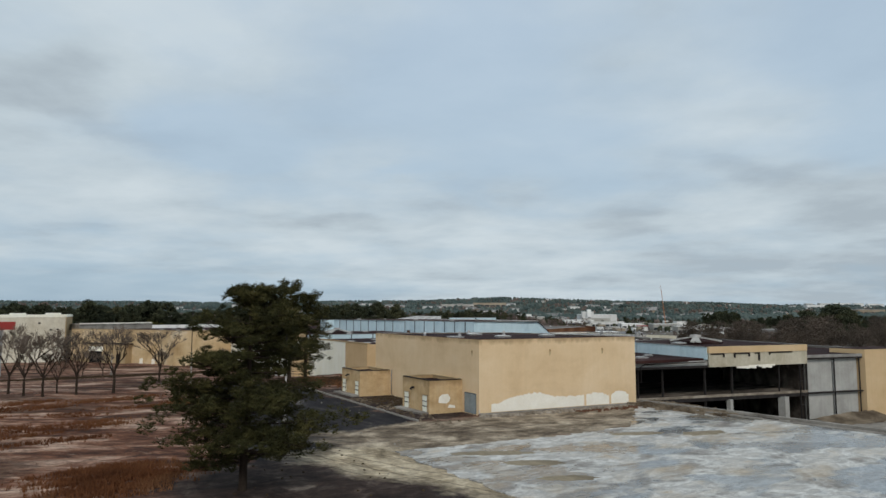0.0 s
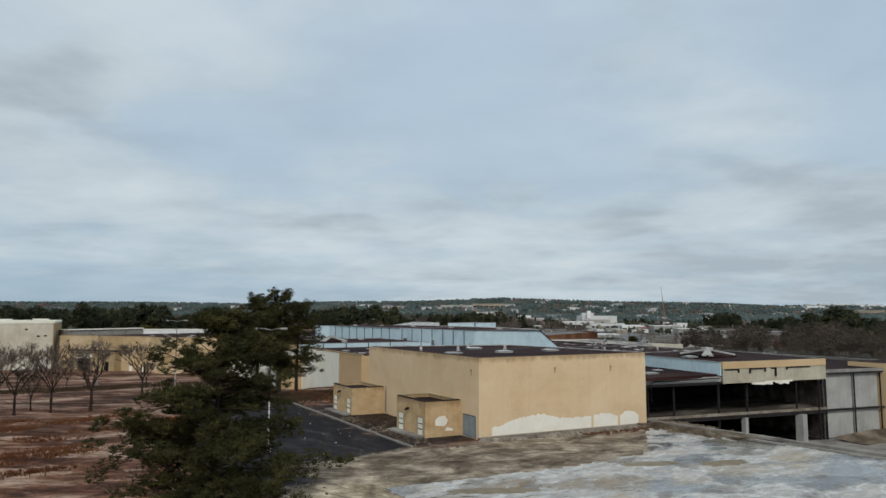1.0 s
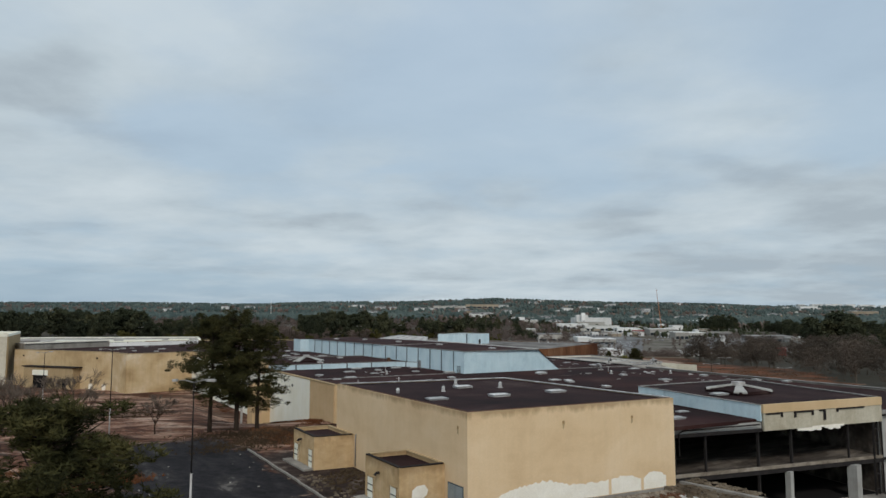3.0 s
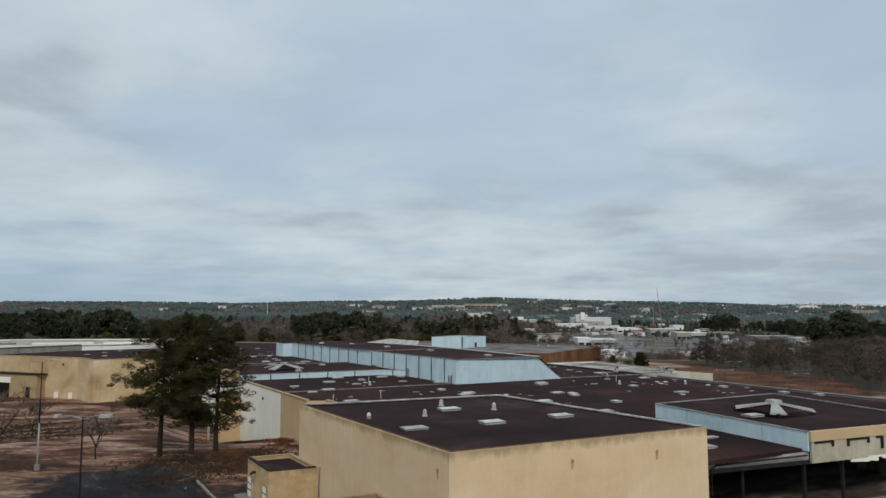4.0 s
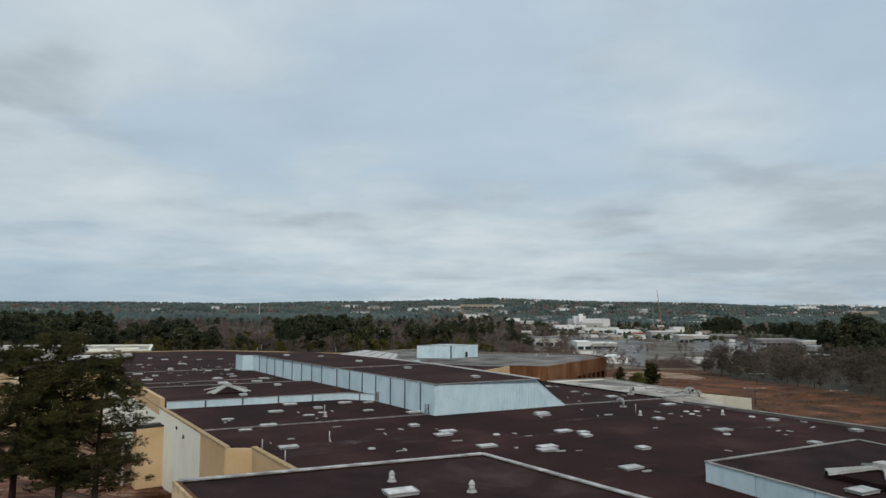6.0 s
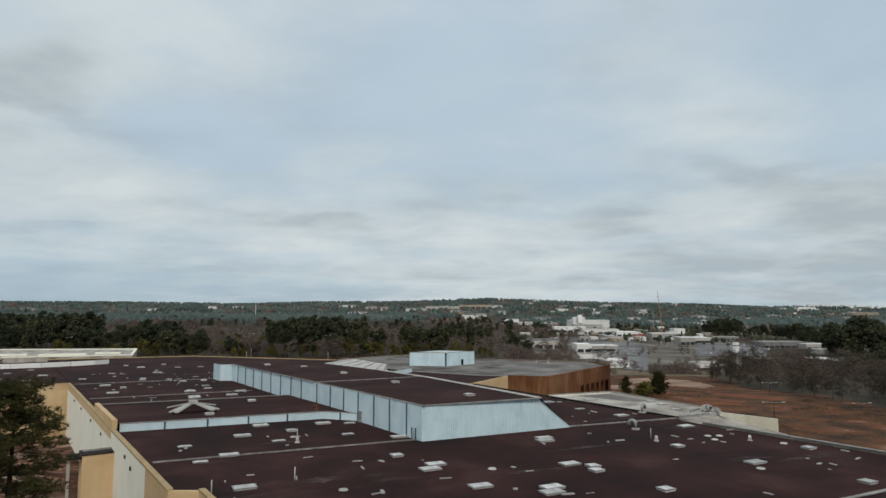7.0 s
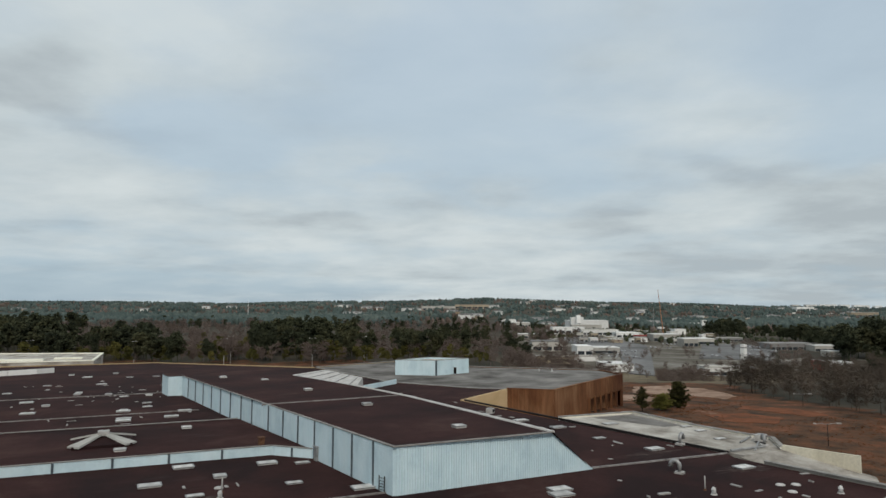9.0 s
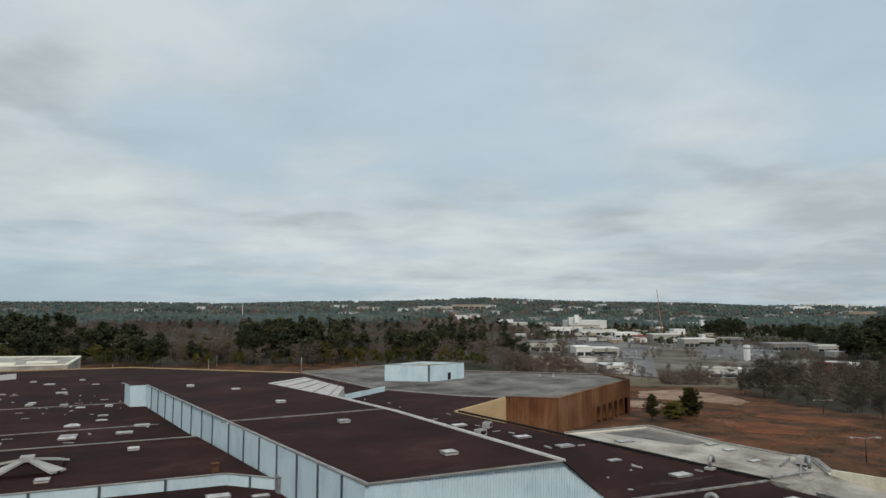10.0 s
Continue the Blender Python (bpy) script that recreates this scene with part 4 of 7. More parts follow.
# pale dust fans and old footings on the felt
r = random.Random(77)
for i, (x, y, a, b) in enumerate([(88, 54, 4, 1.2), (76, 36, 3, 0.9), (64, 52, 6, 0.7), (84, 32, 5, 0.6), (30, 78, 2.5, 0.6), (27, 56, 2.8, 1.2), (50, 46, 5, 0.5), (86, 66, 4.0, 0.8), (47, 27, 2.6, 0.9), (33, 168, 4, 1.0)]):
    ring = []
    for k in range(40):
        t = 2 * math.pi * k / 40
        q = 1 + r.uniform(-0.6, 0.5)
        ring.append((x + a * q * math.cos(t), y + SLANT * a * q * math.cos(t) + b * q * math.sin(t)))
    part("dust_patch", Shape().prism(ring, ZR - 0.05, ZR + 0.006 + 0.001 * i), surface("roof_dust", [(0.026, 0.014, 0.013), (0.046, 0.028, 0.025), (0.085, 0.064, 0.058)], 0.6, 4.0, 0.95, 0.2) if i == 0 else bpy.data.materials["roof_dust"], mall, "pale dust washed over the felt")

lay([(62.0, 58.2), (54.9, 46.1), (55.1, 42.0), (39.9, 44.1), (44.6, 38.2), (55.1, 32.4), (74.4, 34.2), (88.2, 34.9), (75.8, 22.2), (74.5, 45.4), (39.7, 61.4), (39.5, 53.3), (19.0, 57.2), (46.0, 26.5), (45.9, 39.6), (56.3, 43.7), (63.2, 59.7), (41.3, 54.9), (81.0, 14.3), (89.5, 23.5), (94.7 - 3, 18.4), (88.6, 54.4)], ZR, [0, 0, 1], 2)
lay([(27.4, 85.3), (22.1, 73.5), (18.6, 82.0), (18.1, 71.6), (32.4, 92.0), (34.8, 85.1), (41.5, 88.5), (45.2, 86.3), (40.8, 77.9), (30.5, 78.7), (46.2, 72.0), (41.4, 5.4), (35.9, 2.4), (75.0, 9.0)], ZR, [0, 1, 2], 3)
lay([(33.4, 142.8), (39.1, 152.0), (39.5, 131.9), (18.6, 149.1), (28.8, 173.7), (19.1, 165.2), (16.1, 183.7), (31.7, 131.6), (34.5, 170.0), (43.0, 137.4), (42.9, 219.5), (34.9, 212.5), (29.4, 176.2), (36.8, 164.7), (41.7, 164.1), (38.2, 146.5), (33.6, 143.7), (32.1, 133.7), (31.9, 221.2), (44.5, 206.4), (35.9, 192.2), (51.0, 205.0), (22.0, 158.0), (24.5, 196.0)], ZR, [0, 1, 2], 4)
lay([(87.6, 76.6), (88.2, 67.2), (88.7, 86.4), (88.1, 94.7), (78.5, 82.0), (82.0, 96.0), (79.0, 110.0), (86.0, 108.0)], ZR, [0, 2], 5)
for x, y in ((75.2, 49.5), (86.7, 42.4), (32.4, 76.5)):
    place_thing(VENTS[0], x, y, ZR)
for x, y in ((45.7, 49.5), (86.1, 46.8), (88.7, 38.6), (72.2, 32.2), (27.3, 50.9), (83.0, 45.5), (84.6, 47.7), (33.4, 80.5), (24.0, 187.0), (37.0, 200.0)):
    place_thing(VENTS[1], x, y, ZR)
for x, y in ((24.4, 57.0), (15.4, 56.4), (33.2, 78.6), (75.9, 51.0), (15.5, 49.0)):
    place_thing(PIPES[0], x, y, ZR)
for x, y, a in ((79.8, 57.0, 2.0), (102.0, 59.5, 0.8), (93.0, 66.6, 0.2)):
    place_thing(GOOSE, x, y, ZR if x < 93 else 6.5, a)
for x, y, a in ((104.5, 61.5, 0.2), (83.5, 99.0, 0.2), (88.3, 103.4, 0.6)):
    place_thing(AIR, x, y, ZR if x < 93 else 6.5, a)


# ---- raised roofs ----
def raised_roof(name, pts, z0, z1, roof_mat, sides, label, category="roof"):
    """A low raised roof: a felt top inside, and fascia panels along the sides named (start, end, material, number of panels)."""
    cx, cy = sum(p[0] for p in pts) / len(pts), sum(p[1] for p in pts) / len(pts)
    e = thing(name, label, category, (cx, cy, z0), kind="structure")
    part("roof", Shape().prism(pts, z0 - 0.3, z1 - 0.08), roof_mat, e, "dark felt roof")
    for a, b, m, count, dark in sides:
        for k in range(count):
            s0, s1 = k / count, (k + 1) / count
            p = (a[0] + (b[0] - a[0]) * s0, a[1] + (b[1] - a[1]) * s0)
            q = (a[0] + (b[0] - a[0]) * s1, a[1] + (b[1] - a[1]) * s1)
            l = math.hypot(q[0] - p[0], q[1] - p[1])
            g = 0.04 / l
            p2 = (p[0] + (q[0] - p[0]) * g, p[1] + (q[1] - p[1]) * g)
            q2 = (p[0] + (q[0] - p[0]) * (1 - g), p[1] + (q[1] - p[1]) * (1 - g))
            part("fascia_panel", Shape().bar(p2, q2, 0.24, z0 - 0.2, z1), m, e)
            if dark and k:
                part("downspout", Shape().bar((p[0] - (q[1] - p[1]) / l * -0.2, p[1] - (q[0] - p[0]) / l * 0.2), (p[0] + (q[0] - p[0]) / l * 0.22 - (q[1] - p[1]) / l * -0.2, p[1] + (q[1] - p[1]) / l * 0.22 - (q[0] - p[0]) / l * 0.2), 0.14, z0 - 0.1, z1 - 0.05), BLUE_DARK, e)
        part("edge_strip", Shape().bar(a, b, 0.42, z1, z1 + 0.07), COPING, e, "pale edge strip")
    return e


raised_roof("court_roof", [(12.9, 98.7), (43.6, 92.9), (47.2, 88.2), (46.6, 116.5), (13, 122.5)], ZR, 7.5, ROOF, [((12.9, 98.7), (43.6, 92.9), BLUE, 5, True), ((43.6, 92.9), (47.3, 88.0), BLUE, 2, True), ((13.1, 122.5), (46.4, 116.5), SEAM, 1, False)], "raised felt roof edged with blue panels")
raised_roof("corner_roof", [(44.7, -4.4), (66.2, -9.2), (72.5, 15.5), (48.1, 18.4)], ZR, 8.22, ROOF_DARK, [((44.5, -4.6), (47.9, 18.6), BLUE, 4, False), ((47.9, 18.6), (72.5, 15.6), COPING, 1, False), ((66.3, -9.2), (72.6, 15.6), COPING, 1, False)], "raised felt roof over the gutted shop front")


def roof_monitor(x, y, z, half, rise, turn):
    e = thing("roof_monitor", "low pyramid roof light with four pale wedge panels", "skylight", (x, y, z), "pyramid roof lights")
    c, s = math.cos(turn), math.sin(turn)

    def at(px, py, pz):
        return (x + px * c - py * s, y + px * s + py * c, z + pz)

    h = half
    part("base", Shape().add([at(-h, -h, -0.1), at(h, -h, -0.1), at(h, h, -0.1), at(-h, h, -0.1), at(-h, -h, 0.35), at(h, -h, 0.35), at(h, h, 0.35), at(-h, h, 0.35), at(0, 0, rise * 0.72)], [(0, 1, 5, 4), (1, 2, 6, 5), (2, 3, 7, 6), (3, 0, 4, 7), (4, 5, 8), (5, 6, 8), (6, 7, 8), (7, 4, 8)]), ROOF_DARK, e, "dark tarred pyramid")
    for k in range(4):
        a = math.pi / 4 + k * math.pi / 2
        dx, dy = math.cos(a), math.sin(a)
        L = h * 1.36
        w0, w1 = 0.34, 0.98
        pts = []
        for r_, w, zz in ((0.4, w0, rise), (L, w1, 0.42)):
            for sgn in (-1, 1):
                pts += [at(dx * r_ - dy * w * sgn, dy * r_ + dx * w * sgn, zz - 0.22), at(dx * r_ - dy * w * sgn * 0.94, dy * r_ + dx * w * sgn * 0.94, zz)]
        part("rib", Shape().add(pts, [(0, 4, 5, 1), (2, 3, 7, 6), (1, 5, 7, 3), (4, 6, 7, 5), (0, 1, 3, 2)]), PANEL, e, "dusty grey-white wedge panel")
    part("cap", Shape().add([at(u * 0.7, v * 0.7, rise + w_) for w_ in (-0.3, 0.28) for u, v in ((-1, -1), (1, -1), (1, 1), (-1, 1))], [(0, 1, 5, 4), (1, 2, 6, 5), (2, 3, 7, 6), (3, 0, 4, 7), (4, 5, 6, 7)]), CURB_WHITE, e, "white square cap")
    return e


roof_monitor(25.6, 107.2, 7.42, 3.5, 1.35, TILT)
roof_monitor(54.8, 5.2, 8.32, 3.4, 1.2, TILT)
lay([(26.7, 100.8), (37.5, 112.5)], 7.42, [1], 8)
lay([(49.0, 4.6)], 8.32, [0], 9)
solo("rusted_box", Shape().box(42.5, 94.4, 7.4, 43.2, 95.1, 8.3).box(42.4, 94.3, 8.3, 43.3, 95.2, 8.38), RUSTY, "rusted metal hatch box on the roof", "hatch")

# ---- the blue penthouse ----
TOP0, TOP1 = 11.25, 10.5
NL, NR, NRB = (47.5, 67.4), (66.7, 64.3), (72.8, 64.1)
FL, FR, FRB = (47.7, 160.3), (64.5, 166.8), (71.0, 166.8)
pent = thing("penthouse", "long rooftop hall clad in pale blue panels", "rooftop hall", (58, 115, ZR))


def lerp(a, b, s):
    return tuple(p + (q - p) * s for p, q in zip(a, b))


part("roof", Shape().add([(*NL, TOP0 - 0.05), (*NR, TOP0), (69.3, 100, 11.1), (69.3, 128, 10.9), (*FR, TOP1), (*FL, TOP1 - 0.05), (47.6, 110.0, 10.85)], [(0, 1, 2, 3, 4, 5, 6)]), ROOF, pent, "maroon-black felt roof")
part("roof_seam", Shape().add([(46.7, 106.0, 11.0), (69.1, 103.0, 11.12), (69.1, 103.35, 11.12), (46.7, 106.35, 11.0), (46.7, 106.0, 10.8), (69.1, 103.0, 10.8)], [(0, 1, 2, 3), (4, 5, 1, 0)]), SEAM, pent, "pale raised roof seam")
def side_line(s):
    """A place along the hall's long panel wall."""
    return lerp(NL, FL, s)


cuts = [0, 0.045, 0.10, 0.155, 0.215, 0.275, 0.335, 0.40, 0.43, 0.49, 0.55, 0.615, 0.68, 0.745, 0.81, 0.875, 0.94, 1.0]
for s0, s1 in zip(cuts, cuts[1:]):
    a, b = side_line(s0 + 0.0006), side_line(s1 - 0.0006)
    za, zb = TOP0 + (TOP1 - TOP0) * s0, TOP0 + (TOP1 - TOP0) * s1
    o = 0.0 if s0 >= 0.43 else 0.25
    part("wall_panel", Shape().prism([(a[0] - o, a[1]), (a[0] + 0.25, a[1]), (b[0] + 0.25, b[1]), (b[0] - o, b[1])], ZR - 0.2, [za, za, zb, zb]), BLUE, pent)
    if s0 > 0:
        part("downspout", Shape().box(a[0] - o - 0.14, a[1] - 0.1, ZR - 0.05, a[0] - o + 0.02, a[1] + 0.1, za - 0.08), BLUE_DARK, pent, "dark downspout")
part("edge_strip", Shape().add([(NL[0] - 0.35, NL[1] - 0.3, TOP0), (NL[0] + 0.02, NL[1] - 0.3, TOP0), (FL[0] + 0.02, FL[1], TOP1), (FL[0] - 0.2, FL[1], TOP1), (NL[0] - 0.35, NL[1] - 0.3, TOP0 + 0.1), (NL[0] + 0.02, NL[1] - 0.3, TOP0 + 0.1), (FL[0] + 0.02, FL[1], TOP1 + 0.1), (FL[0] - 0.2, FL[1], TOP1 + 0.1)], [(4, 5, 6, 7), (0, 4, 7, 3), (1, 2, 6, 5), (0, 1, 5, 4)]), COPING, pent, "pale buckled edge flashing")
# ribbed near end
ribs = Shape()
N = 84
line = []
for k in range(N + 1):
    s = k / N
    x, y = lerp(NL, NRB, s)
    for off, d in ((0.0, 0.0), (0.35, 0.0), (0.5, -0.07), (0.85, -0.07)):
        q = min(1.0, s + off / N)
        x, y = lerp(NL, NRB, q)
        u = q * (NRB[0] - NL[0])
        lim = (NR[0] - NL[0])
        zt = TOP0 if u <= lim else TOP0 - (u - lim) / (NRB[0] - NR[0]) * (TOP0 - ZR - 0.1)
        line.append((x, y + d, zt))
ribs.add([(x, y, ZR - 0.2) for x, y, z in line] + line, [(k, k + 1, len(line) + k + 1, len(line) + k) for k in range(len(line) - 1)])
part("end_wall", ribs, BLUE, pent, "ribbed blue metal end wall")
part("end_flashing", Shape().bar((NL[0], NL[1] - 0.06), (NR[0], NR[1] - 0.06), 0.3, TOP0 - 0.02, TOP0 + 0.1), COPING, pent, "pale edge flashing")
part("sloped_side", Shape().add([(*NRB, ZR), (75.2, 128, ZR), (*FRB, ZR), (*NR, TOP0), (69.3, 128, 10.9), (*FR, TOP1)], [(0, 1, 4, 3), (1, 2, 5, 4)]), ROOF_DARK, pent, "felt-covered slope")
side = Shape()
for a, b in ((NR + (TOP0,), (69.3, 100, 11.1)), ((69.3, 100, 11.1), (69.3, 128, 10.9))):
    side.add([(a[0] - 0.35, a[1], a[2]), (a[0] + 0.25, a[1], a[2] - 0.1), (b[0] + 0.25, b[1], b[2] - 0.1), (b[0] - 0.35, b[1], b[2]), (a[0] - 0.3, a[1], a[2] + 0.16), (a[0] + 0.2, a[1], a[2] + 0.16), (b[0] + 0.2, b[1], b[2] + 0.16), (b[0] - 0.3, b[1], b[2] + 0.16)], [(4, 5, 6, 7), (0, 4, 7, 3), (1, 2, 6, 5), (0, 1, 5, 4)])
part("edge_strip", side, CURB_WHITE, pent, "pale edge flashing")
part("end_wall", Shape().bar(FL, FR, 0.3, ZR - 0.2, TOP1 - 0.7).add([(*FR, ZR), (*FRB, ZR), (*FR, TOP1 - 0.1), (FR[0], FR[1] - 0.2, ZR), (FRB[0], FRB[1] - 0.2, ZR), (FR[0], FR[1] - 0.2, TOP1 - 0.1)], [(0, 2, 1), (3, 4, 5), (1, 2, 5, 4)]), BLUE, pent)
part("return_wall", Shape().prism([(47.68, 160.2), (44.9, 160.9), (44.9, 167), (47.68, 167)], ZR - 0.2, TOP1 - 0.02), BLUE, pent, "pale blue return block")
part("return_roof", Shape().prism([(47.8, 160.1), (44.8, 160.8), (44.8, 167.1), (47.8, 167.1)], TOP1 - 0.02, TOP1 + 0.08), ROOF, pent, "maroon-black felt roof")
wedge = thing("glazed_hood", "whitened sloping glazed hood beside the rooftop hall", "skylight", (72, 132, ZR))
part("frame", Shape().add([(68.9, 118.5, 11.05), (67.6, 147.5, 10.7), (73.6, 143.0, 11.9), (72.4, 123.0, 12.0), (73.0, 123.2, 8.0), (74.2, 146.5, 8.0)], [(0, 3, 2, 1), (0, 4, 3), (1, 2, 5), (3, 4, 5, 2)]), CURB_WHITE, wedge, "grey-white sheeting")
for k in range(5):
    s = (k + 0.5) / 5
    a, b = lerp((68.9, 118.5, 11.07), (67.6, 147.5, 10.72), s), lerp((72.4, 123.0, 12.02), (73.6, 143.0, 11.92), s)
    part("glazing_bar", Shape().tube([a, b], [0.09, 0.09], 5), GALV, wedge)
lay([(53.8, 151.1), (59.3, 140.8)], 10.62, [1], 11)
lay([(59.6, 119.1)], 10.9, [1], 12)
lay([(59.5, 96.5)], 11.06, [1], 13)
lay([(59.7, 73.2)], 11.2, [1], 14)
ladder = thing("roof_ladder", "dark steel access ladder at the foot of the hall", "ladder", (46.8, 69.0, ZR))
part("rail", Shape().tube([(47.1, 68.9, ZR), (47.1, 68.9, 8.0)], [0.06, 0.06], 6), DARKSTEEL, ladder)
part("rail", Shape().tube([(46.9, 69.7, ZR), (46.9, 69.7, 8.0)], [0.06, 0.06], 6), DARKSTEEL, ladder)
for k in range(5):
    part("rung", Shape().tube([(47.1, 68.9, ZR + 0.3 * (k + 1)), (46.9, 69.7, ZR + 0.3 * (k + 1))], [0.035, 0.035], 5), DARKSTEEL, ladder)
solo("utility_box", Shape().box(47.0, 86.2, ZR, 47.3, 87.0, 8.0).box(46.85, 86.0, 8.0, 47.35, 87.2, 8.08), GALV, "grey rusted utility box on the panel wall", "utility box")

# ---- the gutted shop front over the sunken yard ----
shop = thing("gutted_shop", "stripped two-storey shop front open to the air", "shop", (47, -4, -5.4))
FA, FB, FC = (27.4, 0.4), (45.0, -4.1), (66.2, -9.45)


def along(a, b, d):
    l = math.hypot(b[0] - a[0], b[1] - a[1])
    return (a[0] + (b[0] - a[0]) * d / l, a[1] + (b[1] - a[1]) * d / l)


def back(p, d):
    return (p[0] + 0.2 * d, p[1] + 0.98 * d)


# Dirty, dusty concrete, its colours darkened to hold some of the room's shade.
part("floor_slab", Shape().prism([FA, FB, FC, back(FC, 22), back(FA, 22)], -0.85, 0.0), surface("dirty_floor", [(0.03, 0.024, 0.020), (0.085, 0.070, 0.058), (0.24, 0.205, 0.17)], 0.3, 3.0, 0.95, 0.3, (0.4, 1.4, 1)), shop, "bare concrete floor slab")
part("slab_edge", Shape().bar(lerp(FA, FB, 0.1), FB, 0.3, -0.30, 0.1).bar(FB, FC, 0.3, -0.30, 0.1), SLABEDGE, shop, "dirty broken slab edge")
part("edge_beam", Shape().bar(lerp(FA, FB, 0.1), FB, 0.24, -0.9, -0.30).bar(FB, FC, 0.24, -0.9, -0.30), DARKSTEEL, shop, "dark rusted edge beam")
# Lower floor, back wall, ceiling and side wall are painted with the room's shade.
part("lower_floor", Shape().prism([(28.6, 0.5), (45.2, -3.6), (66.0, -8.9), back((66, -8.9), 20), back((28.6, 1), 20)], -5.5, -5.3), SHADOWROOM, shop, "near-black floor sheet with the lower storey's shade in its colour")
part("back_wall", Shape().bar(back(FA, 21), back(FC, 21), 0.4, -5.4, 6.2), SHADOWROOM, shop, "stripped back wall with the room's shade in its colour")
part("ceiling", Shape().prism([(27.4, 1.2), (45.2, -3.4), (66.0, -8.6), back((66, -8.6), 20), back((27.4, 1), 20)], 5.0, 5.3), SHADOWROOM, shop, "stripped ceiling with the room's shade in its colour")
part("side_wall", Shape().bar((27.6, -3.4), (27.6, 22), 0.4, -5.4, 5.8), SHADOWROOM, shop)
part("side_wall", Shape().bar((66.6, -9.2), back((66.6, -9.2), 20), 0.4, -5.4, 5.8), bpy.data.materials["dirty_floor"], shop, "grey block side wall")
part("roof_beam", Shape().bar(FA, FB, 0.5, 5.15, 5.95), PANEL, shop, "pale concrete roof edge beam")
part("roof_lip", Shape().bar((27.4, 0.0), (45.0, -4.5), 0.25, 4.75, 5.15), DARKSTEEL, shop, "dark steel lip")
part("fascia_upper", Shape().bar((44.5, -4.75), (66.2, -9.65), 0.4, 7.2, 8.3), TAN, shop, "tan-painted fascia board")
part("fascia_lower", Shape().bar((44.7, -4.7), (66.2, -9.6), 0.3, 4.85, 7.2), FASCIA_PALE, shop, "pale torn fascia board")
for x0, x1, z0, z1 in ((45.0, 47.8, 6.95, 7.15), (47.5, 47.8, 6.5, 7.0), (49.8, 53.2, 6.95, 7.18), (49.8, 50.1, 6.35, 7.0), (52.9, 53.2, 6.5, 7.0), (55.0, 55.35, 5.7, 7.1), (57.4, 62.6, 7.0, 7.18), (57.4, 57.7, 6.7, 7.1), (54.3, 55.3, 6.95, 7.12)):
    a, b = along((45.0, -4.98), (66.2, -9.87), (x0 - 45.0) * 1.03), along((45.0, -4.98), (66.2, -9.87), (x1 - 45.0) * 1.03)
    part("bracket", Shape().bar(a, b, 0.14, z0, z1), DARKSTEEL, shop, "dark exposed bracket")
torn = Shape()
r = random.Random(5)
for k in range(12):
    s0, s1 = 0.26 + 0.032 * k, 0.26 + 0.032 * (k + 1)
    torn.bar(lerp((45, -4.62), (66.2, -9.98), s0), lerp((45, -4.62), (66.2, -9.98), s1), 0.2, 4.85 - r.uniform(0.05, 0.5), 5.0)
part("torn_edge", torn, CREAM, shop, "torn white plaster edge")
for p, z0, z1, w, m, nm in (((31.8, -0.5), 0, 5.0, 0.22, DARKSTEEL, "post"), ((36.4, -1.7), 0, 5.0, 0.25, DARKSTEEL, "post"), ((44.7, -3.8), -5.4, 6.2, 0.3, DARKSTEEL, "post"), ((50.2, -5.2), -5.4, 5.0, 0.3, DARKSTEEL, "post"), ((60.2, -7.8), 0, 5.2, 0.22, DARKSTEEL, "post"), ((49.3, -5.3), -5.4, -0.8, 0.75, PANEL, "column"), ((60.7, -8.2), -5.4, -0.8, 1.3, PANEL, "column")):
    part(nm, Shape().box(p[0] - w / 2, p[1] - w / 2, z0, p[0] + w / 2, p[1] + w / 2, z1), m, shop, "white square column" if nm == "column" else "dark steel post")
part("drain_pipe", Shape().tube([(31.6, -1.4, 2.6), (31.6, -1.4, 5.3), (32.3, -1.5, 5.6), (44.0, -4.6, 5.75)], [0.1] * 4, 6), DARKSTEEL, shop)
for u0, u1 in ((66.4, 72.55), (72.75, 78.5)):
    for z0, z1 in ((-0.35, 5.5), (-5.2, -0.6)):
        a, b = along(FB, (79.2, -12.75), (u0 - 45) * 1.032), along(FB, (79.2, -12.75), (u1 - 45) * 1.032)
        a, b = (a[0], a[1] + 0.5), (b[0], b[1] + 0.5)
        part("wall_panel", Shape().bar(a, b, 0.25, z0, z1), PANEL, shop, "grey-white wall panel")
for u in (66.3, 72.65, 78.6):
    p = along(FB, (79.2, -12.75), (u - 45) * 1.032)
    part("post", Shape().box(p[0] - 0.09, p[1] - 0.09, -5.4, p[0] + 0.09, p[1] + 0.09, 6.0), DARKSTEEL, shop)
part("beam", Shape().bar(FC, (79.2, -12.75), 0.4, -0.6, -0.35).bar(FC, (79.2, -12.75), 0.45, 5.55, 5.85), DARKSTEEL, shop, "dark steel beam")
part("roof_beam", Shape().bar(FC, (79.2, -12.75), 0.5, 5.85, 6.35), COPING, shop, "pale roof edge")
for k in range(5):
    part("frame_bar", Shape().box(64.6 + 0.02 * k, -9.3, -4.6 + 2.1 * k, 65.6, -9.1, -4.45 + 2.1 * k), DARKSTEEL, shop)
part("frame_post", Shape().box(64.4, -9.35, -5.3, 64.55, -9.1, 4.9).box(65.5, -9.35, -5.3, 65.65, -9.1, 4.9), DARKSTEEL, shop)
annex = thing("annex", "tan-painted blank annex beside the wall panels", "annex", (86, -10, -5.4))
part("wall", Shape().prism([(79.3, -13.4), (92.4, -16.0), (92.4, -10), (79.3, -7)], -5.5, 7.1), TAN, annex)
